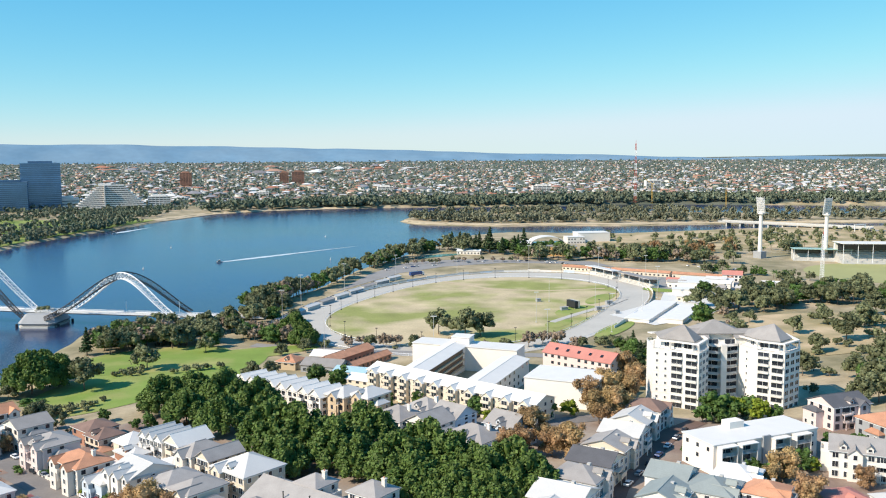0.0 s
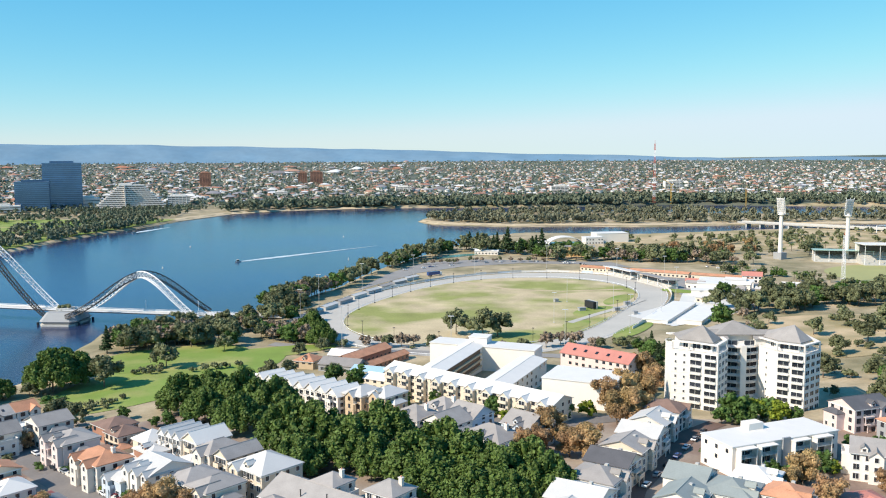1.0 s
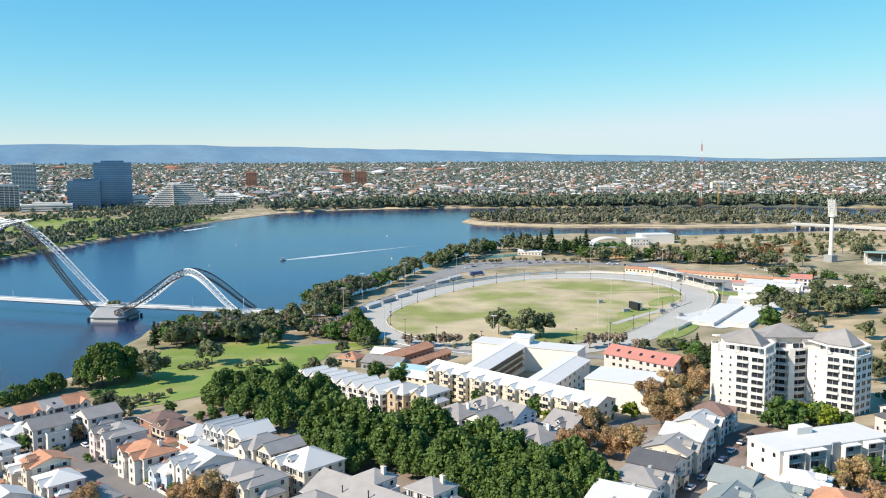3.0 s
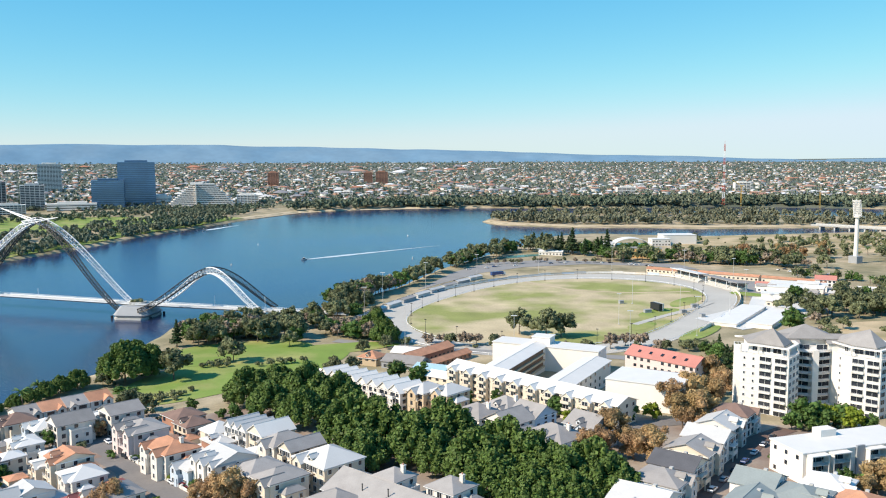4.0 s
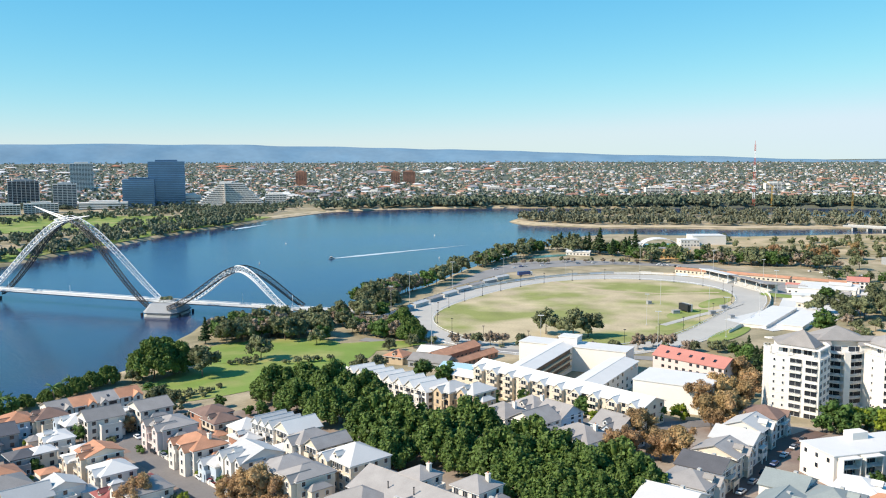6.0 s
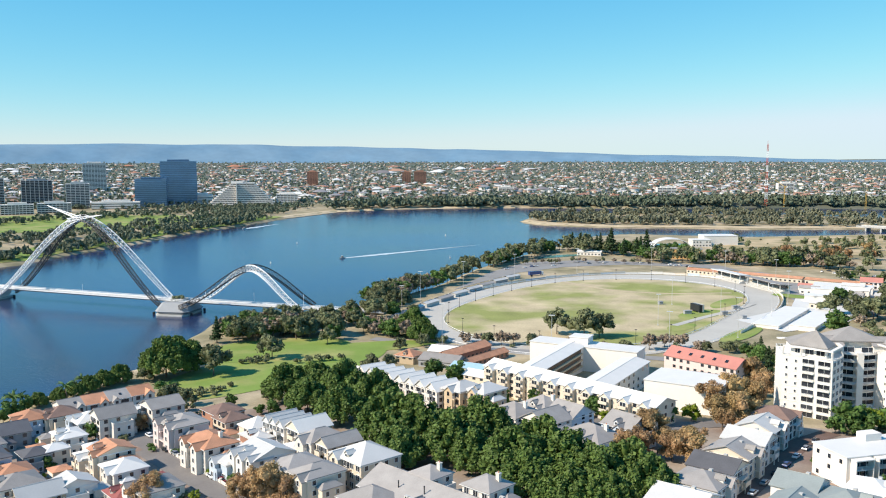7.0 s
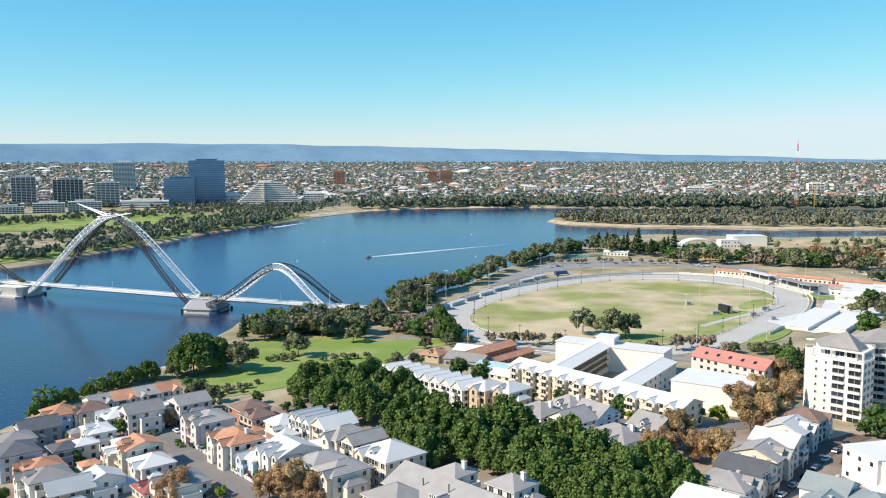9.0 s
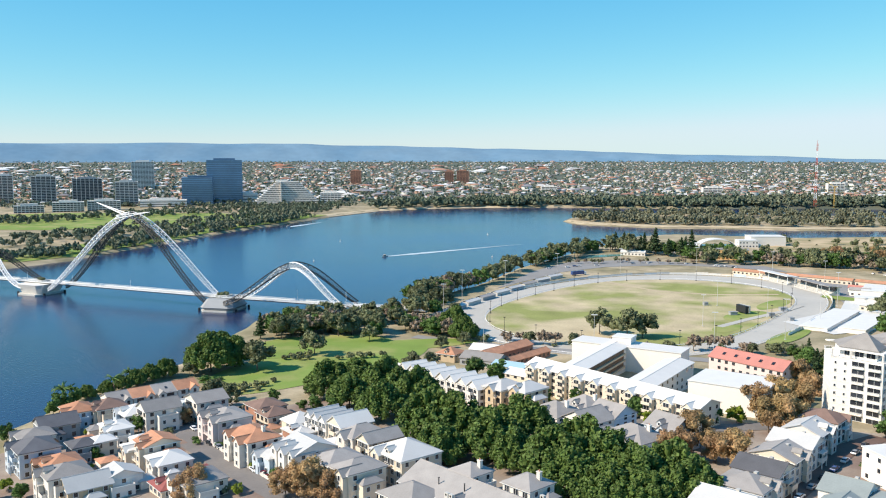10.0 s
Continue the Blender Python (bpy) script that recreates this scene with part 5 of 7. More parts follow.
def palm_kind(seed):
    rs = np.random.RandomState(seed)
    ob = thing("palm_tree", pose(0, 0, 0), "tall feathery date palm", "palm")
    m = Mesh()
    for i in range(6):
        m.tube((0.1 * i, 0, 1.3 * i - 0.6), (0.1 * (i + 1), 0, 1.3 * (i + 1) - 0.6), 0.34 - 0.02 * i, 0.32 - 0.02 * i, n=7)
    part("trunk", m, BARK, ob)
    c = Mesh()
    for k in range(26):
        a, up = rs.uniform(0, 6.283), rs.uniform(-0.3, 1.1)
        p = Vector((0.6, 0, 7.2))
        d = Vector((math.cos(a) * math.cos(up), math.sin(a) * math.cos(up), math.sin(up)))
        side = Vector((-math.sin(a), math.cos(a), 0))
        for j in range(5):
            q = p + d * 0.85
            w0, w1 = 0.55 * (1 - j / 6), 0.55 * (1 - (j + 1) / 6)
            c.poly(p - side * w0 - Vector((0, 0, 0.25)), q - side * w1 - Vector((0, 0, 0.25)), q, p)
            c.poly(p, q, q + side * w1 - Vector((0, 0, 0.25)), p + side * w0 - Vector((0, 0, 0.25)))
            p = q
            d = (d + Vector((0, 0, -0.28))).normalized()
    part("crown", c, LEAF_MID, ob)
    return ob


footbridge()

KINDS = {
    "fig": [tree_kind("fig_tree", "large dense dark green fig tree", "tree", LEAF_DARK, 10 + i, 17, 10.2, "fig", 20, 0.42) for i in range(3)],
    "gum": [tree_kind("gum_tree", "spreading olive green gum tree", "tree", LEAF_GUM, 20 + i, 14, 7.6, "gum", 9, 0.46, lumps=28) for i in range(4)],
    "far_gum": [tree_kind("gum_tree", "spreading olive green gum tree", "tree", LEAF_GUM, 25 + i, 14, 8.0, "gum", 5, 0.75, heart=(5, 3), lumps=13) for i in range(3)],
    "green": [tree_kind("street_tree", "rounded leafy green street tree", "tree", LEAF_MID, 30 + i, 10.5, 5.6, "round", 8, 0.52) for i in range(3)],
    "autumn": [tree_kind("plane_tree", "plane tree in rusty autumn leaf", "tree", LEAF_AUTUMN, 40 + i, 14, 6.8, "round", 26, 0.28) for i in range(3)],
    "bare": [tree_kind("bare_tree", "half-bare tree with reddish twigs", "tree", LEAF_BARE, 50 + i, 12, 6.5, "gum", 7, 0.45) for i in range(2)],
    "lime": [tree_kind("garden_tree", "bright lime green garden tree", "tree", LEAF_LIME, 60 + i, 7, 4.0, "round", 12, 0.4) for i in range(2)],
    "pine": [tree_kind("pine_tree", "tall dark conical pine tree", "tree", LEAF_PINE, 70 + i, 19, 5.0, "cone", 12, 0.45) for i in range(2)],
    "shrub": [tree_kind("shrub", "low rounded olive green shrub", "shrub", LEAF_GUM, 80 + i, 3.2, 2.6, "shrub", 14, 0.3) for i in range(3)],
    "hedge": [tree_kind("shrub", "low rounded green garden shrub", "shrub", LEAF_MID, 85 + i, 2.2, 1.8, "shrub", 16, 0.25) for i in range(2)],
    "palm": [palm_kind(90)],
}
_used = {}
_tree_rnd = random.Random(5)


def plant(kind, x, y, h=None, wide=1.0, sink=0.0):
    """A tree of that kind; h: height as a share of the kind's usual one."""
    proto = _tree_rnd.choice(KINDS[kind])
    s = (h or 1.0) * _tree_rnd.uniform(0.94, 1.06)
    m = pose(x, y, ground_at(x, y) - sink, 0, 0, _tree_rnd.uniform(0, 360)) @ Matrix.Diagonal((s * wide, s * wide, s, 1))
    if proto.name not in _used:
        _used[proto.name] = True
        proto.matrix_basis = m
        return proto
    ob = copy_thing(proto, pose(0, 0, 0))
    ob.matrix_basis = m
    return ob



# ---- planting ----
PLANTED = {}
PLANTED["fig"] = PLANTED.get("fig", []) + [(-115, 352, 1.0), (-104, 358, 1.05), (-88, 345, 1.12), (-72, 331, 1.05), (-100, 332, 0.9), (-82, 314, 0.95), (-58, 288, 1.15), (-48, 288, 1.1), (-51, 267, 0.85), (-34, 274, 1.0), (-26, 287, 1.08), (-26, 266, 0.85), (-13, 259, 1.05), (-6, 268, 1.05), (3, 258, 1.1), (-8, 245, 0.9), (11, 249, 1.0), (20, 254, 1.0), (25, 244, 0.95), (12, 238, 0.8), (2, 240, 0.85), (-190, 396, 1.19), (-183, 408, 1.06), (-197, 422, 0.95), (-218, 350, 0.42), (-215, 358, 0.46), (-213, 366, 0.5), (-211, 375, 0.55), (-207, 383, 0.58), (-222, 342, 0.4)]
PLANTED["gum"] = PLANTED.get("gum", []) + [(-168, 401, 1.3), (-184, 476, 1.1), (-176, 482, 1.0), (-152, 441, 1.08), (-154, 490, 1.1), (-147, 495, 1.05), (-132, 479, 0.8), (-139, 560, 0.95), (-130, 578, 1.0), (-129, 600, 1.0), (-120, 649, 1.0), (-112, 590, 1.3), (-122, 560, 1.2), (-98, 567, 0.7), (-119, 513, 0.7), (-59, 399, 0.8), (-3, 524, 1.2), (13, 515, 1.45), (22, 518, 1.35), (-84, 419, 0.7), (-94, 420, 0.7), (258, 804, 0.9), (-77, 480, 0.6), (-88, 469, 0.6), (-157, 346, 0.6), (-169, 352, 0.6), (-171, 361, 0.5), (-196, 386, 0.6), (-196, 395, 0.5), (-164, 354, 0.5), (-170, 354, 0.5), (-225, 345, 0.4)]
PLANTED["bare"] = PLANTED.get("bare", []) + [(-170, 496, 1.3), (-163, 505, 1.2), (-108, 523, 0.9), (-99, 531, 0.9), (-91, 524, 0.8), (-151, 526, 0.8), (-55, 495, 0.6), (-47, 495, 0.6), (-27, 492, 0.7), (-14, 492, 0.7), (48, 488, 0.8), (57, 496, 0.8), (65, 493, 0.9), (-111, 508, 0.8)]
PLANTED["green"] = PLANTED.get("green", []) + [(-111, 567, 1.0), (-132, 491, 0.9), (-58, 392, 1.0), (-48, 391, 1.0), (-14, 364, 1.0), (0, 353, 1.05), (-5, 354, 0.9), (-30, 358, 0.5), (12, 332, 0.7), (23, 330, 0.6), (19, 336, 0.6), (103, 325, 1.1), (97, 321, 0.7), (82, 284, 0.6), (164, 546, 1.4), (41, 328, 0.6), (125, 322, 0.6), (-90, 372, 0.5), (-174, 301, 0.7), (-169, 302, 0.5), (-224, 326, 0.8), (-223, 334, 0.7), (-224, 320, 0.7), (-223, 343, 0.6), (-175, 233, 0.5), (-170, 236, 0.5)]
PLANTED["lime"] = PLANTED.get("lime", []) + [(49, 332, 1.0), (112, 327, 1.2), (118, 322, 1.2), (119, 334, 1.0), (-25, 340, 0.6), (-22, 343, 0.5), (106, 323, 0.7), (-32, 366, 0.5), (-185, 239, 0.6), (-162, 234, 0.5), (-107, 239, 0.5), (-196, 256, 0.4)]
PLANTED["autumn"] = PLANTED.get("autumn", []) + [(58, 343, 1.0), (67, 353, 1.05), (76, 354, 1.0), (58, 320, 1.0), (65, 320, 1.0), (86, 384, 0.9), (87, 415, 0.9), (31, 297, 0.95), (40, 280, 0.9), (36, 284, 0.8), (25, 282, 0.8), (44, 292, 0.7), (103, 258, 0.8), (103, 239, 0.8), (97, 253, 0.6), (20, 284, 0.7), (126, 254, 0.5), (-84, 236, 0.95), (-91, 237, 0.7), (-76, 234, 0.7), (-120, 237, 0.75), (-121, 232, 0.6), (-166, 308, 0.5), (-160, 310, 0.5)]
PLANTED["pine"] = PLANTED.get("pine", []) + [(95, 416, 0.95), (-196, 474, 0.8), (108, 492, 0.5)]
PLANTED["shrub"] = PLANTED.get("shrub", []) + [(237, 533, 1.6), (240, 518, 1.8), (239, 559, 1.6), (214, 469, 1.4), (240, 482, 2), (193, 406, 1.6), (178, 414, 1.6), (179, 399, 1.5), (208, 412, 2), (216, 443, 1.6), (156, 366, 1.4), (98, 491, 2), (89, 494, 1.6), (260, 557, 1.5), (260, 596, 1.8), (258, 528, 1.7), (-151, 430, 1.0), (-161, 431, 1.0), (-155, 428, 0.9), (-130, 434, 1.2), (-125, 438, 1.2), (-120, 440, 1.2), (-115, 443, 1.1), (-135, 432, 1.0), (-156, 368, 1.0), (-152, 371, 1.0), (-151, 379, 0.8), (-161, 366, 1), (-68, 491, 1.5), (-158, 361, 1.2)]
PLANTED["shrub"] = PLANTED.get("shrub", []) + [(-153, 338, 1.5), (-152, 363, 0.8), (-158, 435, 1), (-155, 438, 1), (-163, 427, 1), (-159, 429, 1), (-124, 361, 1.3), (-126, 357, 1), (-161, 299, 0.8), (-180, 281, 1), (-179, 275, 0.9), (-112, 240, 1)]
PLANTED["palm"] = PLANTED.get("palm", []) + [(-225, 329, 1.1), (-214, 350, 0.95), (-227, 336, 0.95), (-216, 366, 0.9)]
PLANTED["hedge"] = PLANTED.get("hedge", []) + [(-146, 290, 1), (-143, 286, 1), (-144, 296, 1), (-107, 260, 1), (-103, 256, 1), (-100, 253, 1), (-116, 268, 1), (-133, 283, 1), (-126, 277, 1), (-172, 270, 1.2)]
plant("green", -176, 366, 0.62, 1.9)
for _kind, _spots in PLANTED.items():
    for _x, _y, _s in _spots:
        plant(_kind, _x, _y, _s)


def strip(kinds, path, width, n, h, seed, dry=1.5):
    """Trees strewn along a path, on dry land."""
    rnd = random.Random(seed)
    for i in range(n):
        s = (i + rnd.uniform(0.1, 0.9)) / n * (len(path) - 1)
        k = min(int(s), len(path) - 2)
        x = path[k][0] + (path[k + 1][0] - path[k][0]) * (s - k) + rnd.uniform(-0.5, 0.5) * width
        y = path[k][1] + (path[k + 1][1] - path[k][1]) * (s - k) + rnd.uniform(-0.5, 0.5) * width
        if float(shore(x, y)) > dry:
            plant(rnd.choice(kinds), x, y, rnd.uniform(*h))


strip(["gum", "gum", "bare", "green"], [(-136, 610), (-120, 660), (-104, 720), (-84, 800)], 17, 54, (1.0, 1.45), 1)
strip(["far_gum", "green"], [(-74, 835), (-50, 905), (-8, 1000)], 16, 34, (0.9, 1.4), 2)
strip(["gum", "gum", "bare", "green"], [(-196, 496), (-186, 514), (-170, 528), (-148, 535)], 18, 36, (0.7, 1.1), 3)
strip(["gum", "green", "bare"], [(-150, 548), (-128, 575), (-118, 610)], 14, 14, (0.5, 0.75), 23)
strip(["gum", "gum", "green"], [(-186, 484), (-165, 500), (-138, 506)], 18, 22, (0.75, 1.15), 21)
strip(["gum", "bare", "green", "fig"], [(-132, 545), (-114, 524), (-94, 508), (-75, 500)], 16, 26, (0.7, 1.05), 4)
strip(["far_gum", "far_gum", "green", "pine"], [(10, 1000), (60, 960), (110, 935)], 40, 36, (1.0, 1.5), 5)
strip(["far_gum", "far_gum", "green", "bare"], [(90, 905), (150, 900), (205, 890), (270, 870)], 36, 54, (0.9, 1.35), 6)
strip(["far_gum", "far_gum", "autumn", "palm"], [(190, 940), (250, 940), (320, 965), (400, 960)], 80, 50, (0.7, 1.15), 7)
strip(["far_gum", "green", "palm"], [(225, 790), (280, 770), (300, 740)], 40, 20, (0.6, 0.9), 8)
strip(["gum", "gum", "gum", "green"], [(196, 610), (245, 645), (300, 655), (380, 640)], 60, 76, (0.85, 1.25), 9)
strip(["gum", "bare", "shrub"], [(150, 445), (165, 480), (195, 590)], 20, 14, (0.6, 0.9), 10)
strip(["shrub", "shrub", "gum"], [(180, 400), (215, 450), (255, 500), (300, 560), (330, 600)], 70, 44, (0.7, 1.5), 11)
strip(["hedge", "green", "lime"], [(86, 258), (104, 264), (126, 273)], 5, 18, (0.4, 0.75), 31)
strip(["green", "hedge", "gum"], [(134, 292), (140, 280), (158, 284)], 10, 12, (0.4, 0.7), 32)
strip(["gum", "green"], [(92, 470), (112, 455), (128, 480)], 22, 9, (0.6, 0.95), 33)
strip(["bare", "gum", "shrub"], [(-60, 488), (0, 486), (60, 482), (100, 492)], 8, 18, (0.4, 0.75), 12)
strip(["gum", "gum", "green"], [(168, 335), (185, 370), (205, 400)], 24, 16, (0.8, 1.1), 13)
strip(["far_gum", "bare"], [(-40, 858), (20, 886), (90, 884)], 10, 16, (0.4, 0.55), 14)
strip(["far_gum", "shrub"], [(240, 1090), (330, 1150), (480, 1130)], 90, 20, (0.5, 0.8), 15)
strip(["green", "shrub", "hedge"], [(128, 327), (112, 325), (100, 322)], 8, 10, (0.5, 0.9), 16)
strip(["hedge", "hedge", "lime", "green"], [(-196, 300), (-186, 282), (-166, 260), (-150, 250)], 10, 16, (0.3, 0.6), 17)
strip(["hedge", "green", "lime"], [(-148, 300), (-128, 282), (-112, 264), (-92, 246)], 3, 18, (0.3, 0.55), 18)
strip(["hedge", "green", "shrub"], [(-150, 330), (-138, 345), (-110, 330), (-95, 315)], 8, 14, (0.4, 0.7), 19)
strip(["hedge", "lime", "green"], [(-225, 290), (-214, 262), (-196, 240), (-178, 232)], 8, 14, (0.4, 0.7), 20)
strip(["green", "lime", "hedge"], [(-50, 372), (-20, 350), (10, 330), (36, 316)], 6, 14, (0.4, 0.8), 22)

# ---- far shore and suburbs ----


def wood(name, label, spots, heights, leaf, seed, per=19, size=1.6, lumps=4, spread=0.78):
    """A far wood: many uneven crowns in one sheet of leaves. spots: n x 2; heights: n."""
    rs = np.random.RandomState(seed)
    temps = []
    for k in range(6):
        blobs = []
        for i in range(lumps):
            a, q = rs.uniform(0, 6.283), rs.uniform(0.1, 0.5)
            blobs.append((q * math.cos(a), q * math.sin(a), rs.uniform(0.45, 0.8), rs.uniform(0.25, 0.42), rs.uniform(0.25, 0.42), rs.uniform(0.16, 0.26)))
        temps.append(clumps(rs, blobs, per * 6, size / 12.0, heart=(5, 3) if lumps > 2 else (5, 2)))
    z = land(spots[:, 0], spots[:, 1])
    pick = rs.randint(0, 6, len(spots))
    spin = rs.uniform(0, 6.283, len(spots))
    wide = rs.uniform(0.75, 1.15, len(spots))
    allco, allf, base = [], [], 0
    for k in range(6):
        co, faces = temps[k]
        sel = np.nonzero(pick == k)[0]
        if not len(sel):
            continue
        c, s = np.cos(spin[sel])[:, None], np.sin(spin[sel])[:, None]
        hh = heights[sel][:, None]
        w = wide[sel][:, None] * hh * spread
        x = (co[None, :, 0] * c - co[None, :, 1] * s) * w + spots[sel, 0][:, None]
        y = (co[None, :, 0] * s + co[None, :, 1] * c) * w + spots[sel, 1][:, None]
        zz = (co[None, :, 2] - 0.16) * hh * 1.1 + z[sel][:, None]
        allco.append(np.stack([x, y, zz], -1).reshape(-1, 3))
        f = faces[None] + (np.arange(len(sel)) * len(co))[:, None, None] + base
        allf.append(f.reshape(-1, 4))
        base += len(sel) * len(co)
    me = bpy.data.meshes.new(name)
    fill(me, np.concatenate(allco), np.concatenate(allf))
    me.materials.append(leaf)
    return whole(name, me, leaf, label, "trees", kind="stuff")


# FAR_LEAF and PLAIN_LEAF carry distance haze in their paler, greyer leaf colour
FAR_LEAF = material("far_hazed_foliage", (0.125, 0.155, 0.105), 0.8, 0.3, 0.01, 0.1, islands=0.35, spec=0.1, second=(0.155, 0.17, 0.115), mix_scale=0.012)
PLAIN_LEAF = material("haze_paled_garden_foliage", (0.17, 0.20, 0.15), 0.85, 0.3, 0.01, 0.1, islands=0.35, spec=0.1)
ISLAND_LEAF = material("island_gum_foliage", (0.16, 0.165, 0.11), 0.8, 0.3, 0.03, 0.2, islands=0.3, spec=0.1)
_rs = np.random.RandomState(77)


def strewn(n, lo, hi, az0, az1, keep=8.0):
    """Spots between two distances and two bearings (degrees to the left), on dry land; even by bearing and by view."""
    k = 1 / np.sqrt(_rs.uniform(1 / hi ** 2, 1 / lo ** 2, n))
    a = np.radians(_rs.uniform(az0, az1, n))
    p = np.stack([-np.sin(a) * k, np.cos(a) * k], -1)
    return p[shore(p[:, 0], p[:, 1]) > keep]


def belt(path, width, n, keep=3.0):
    path = np.array(path, float)
    s = _rs.uniform(0, len(path) - 1.001, n)
    i = s.astype(int)
    p = path[i] + (path[i + 1] - path[i]) * (s - i)[:, None] + _rs.uniform(-0.5, 0.5, (n, 2)) * width
    return p[shore(p[:, 0], p[:, 1]) > keep]


# wooded far bank, island, parkland
p = belt([(-420, 1720), (-257, 1835), (-98, 1882), (78, 1886), (258, 1905), (423, 1950), (640, 1910), (1000, 1850)], 130, 1500)
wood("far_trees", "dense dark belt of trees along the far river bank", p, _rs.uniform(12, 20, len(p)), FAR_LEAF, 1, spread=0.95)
p = belt([(-40, 1470), (60, 1400), (200, 1400), (380, 1400), (560, 1400), (900, 1410)], 70, 420, 14)
p = np.concatenate([p, belt([(0, 1560), (200, 1600), (400, 1600), (700, 1520), (1000, 1500)], 120, 420, 8)])
wood("island_trees", "olive gum woodland covering the low river island", p, _rs.uniform(9, 17, len(p)), ISLAND_LEAF, 2)
p = belt([(-610, 760), (-570, 860), (-555, 1000), (-550, 1130), (-535, 1230), (-520, 1330), (-510, 1450)], 44, 360, 1.5)
p = np.concatenate([p, belt([(-700, 900), (-640, 1100), (-600, 1300), (-590, 1480), (-560, 1600)], 110, 420, 3), belt([(-1000, 1150), (-900, 1250), (-800, 1420), (-700, 1560), (-560, 1690)], 120, 380, 3)])
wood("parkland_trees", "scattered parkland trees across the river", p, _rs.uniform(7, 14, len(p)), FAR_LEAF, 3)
p = belt([(-1150, 1560), (-950, 1640), (-800, 1660), (-640, 1690), (-520, 1740)], 60, 240, 3)
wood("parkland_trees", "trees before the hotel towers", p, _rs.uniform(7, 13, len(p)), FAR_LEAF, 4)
p = strewn(5600, 1860, 4450, -38, 48)
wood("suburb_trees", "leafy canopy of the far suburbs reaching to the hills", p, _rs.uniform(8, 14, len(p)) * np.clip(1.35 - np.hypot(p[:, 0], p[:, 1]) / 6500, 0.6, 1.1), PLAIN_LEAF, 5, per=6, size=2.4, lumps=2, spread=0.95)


def plain(n, lo, hi):
    """Spots strewn over the far plain."""
    k = _rs.uniform(lo, hi, n)
    a = np.radians(_rs.uniform(-38, 48, n))
    return np.stack([-np.sin(a) * k, np.cos(a) * k], -1)


p = plain(6500, 2350, 4440)
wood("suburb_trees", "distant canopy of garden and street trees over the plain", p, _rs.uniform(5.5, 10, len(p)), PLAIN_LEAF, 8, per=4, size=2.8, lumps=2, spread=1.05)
p = belt([(240, 1060), (420, 1080), (600, 1150), (760, 1230)], 130, 160, 3)
wood("roadside_trees", "trees along the causeway approach", p, _rs.uniform(6, 11, len(p)), LEAF_GUM, 6)

WALLS = palette("suburb_walls", [(0.62, 0.58, 0.5), (0.72, 0.7, 0.66), (0.45, 0.33, 0.24), (0.55, 0.46, 0.36), (0.4, 0.26, 0.2), (0.68, 0.66, 0.62)])
ROOFS = palette("suburb_roofs", [(0.45, 0.20, 0.12), (0.68, 0.68, 0.67), (0.38, 0.20, 0.14), (0.27, 0.26, 0.27), (0.60, 0.58, 0.55), (0.45, 0.26, 0.18), (0.75, 0.75, 0.74), (0.22, 0.2, 0.2)])


def suburb(name, label, spots, wide, high, seed):
    """Many small far houses: one mesh of walls and hipped roofs."""
    rs = np.random.RandomState(seed)
    n = len(spots)
    z = land(spots[:, 0], spots[:, 1])
    a = rs.uniform(-0.5, 0.5, n) + np.where(rs.rand(n) < 0.5, 0, np.pi / 2)
    w, d, h = rs.uniform(*wide, n), rs.uniform(*wide, n) * 0.7, rs.uniform(*high, n)
    far = np.clip(1.25 - np.hypot(spots[:, 0], spots[:, 1]) / 5200, 0.4, 1)
    w, d, h = w * far, d * far, h * far
    rh = np.minimum(w, d) * rs.uniform(0.12, 0.26, n)
    loc = [(-.5, -.5, -.2), (.5, -.5, -.2), (.5, .5, -.2), (-.5, .5, -.2), (-.5, -.5, 1), (.5, -.5, 1), (.5, .5, 1), (-.5, .5, 1)]
    top = [(-.55, -.57, 0), (.55, -.57, 0), (.55, .57, 0), (-.55, .57, 0), (-.2, 0, 1), (.2, 0, 1)]

    def put(cs, roof):
        out = []
        for x, y, t in cs:
            px, py = x * w, y * d
            out.append(np.stack([spots[:, 0] + px * np.cos(a) - py * np.sin(a), spots[:, 1] + px * np.sin(a) + py * np.cos(a), z + (h + rh * t if roof else h * t)], -1))
        return np.stack(out, 1).reshape(-1, 3)

    wf = np.array([(0, 1, 5, 4), (1, 2, 6, 5), (2, 3, 7, 6), (3, 0, 4, 7)])
    rf = np.array([(0, 1, 5, 4), (1, 2, 5, 5), (2, 3, 4, 5), (3, 0, 4, 4)])
    me = bpy.data.meshes.new("walls")
    fill(me, put(loc, False), (wf[None] + 8 * np.arange(n)[:, None, None]).reshape(-1, 4))
    me.materials.append(WALLS)
    ob = whole(name, me, None, label, "houses", kind="stuff")
    co = put(top, True).reshape(n, 6, 3)
    co8 = np.concatenate([co[:, :5], co[:, 5:6], co[:, 4:5], co[:, 5:6]], 1).reshape(-1, 3)
    rf = np.array([(0, 1, 5, 4), (2, 3, 4, 5)])
    rt = np.array([(1, 2, 5), (3, 0, 4)])
    ro = bpy.data.meshes.new("roofs")
    quads = (rf[None] + 6 * np.arange(n)[:, None, None]).reshape(-1, 4)
    tris = (rt[None] + 6 * np.arange(n)[:, None, None]).reshape(-1, 3)
    quads_as_tris = np.concatenate([quads[:, [0, 1, 2]], quads[:, [0, 2, 3]], tris])
    fill(ro, co.reshape(-1, 3), quads_as_tris)
    ro.materials.append(ROOFS)
    part("roofs", ro, None, ob)
    return ob


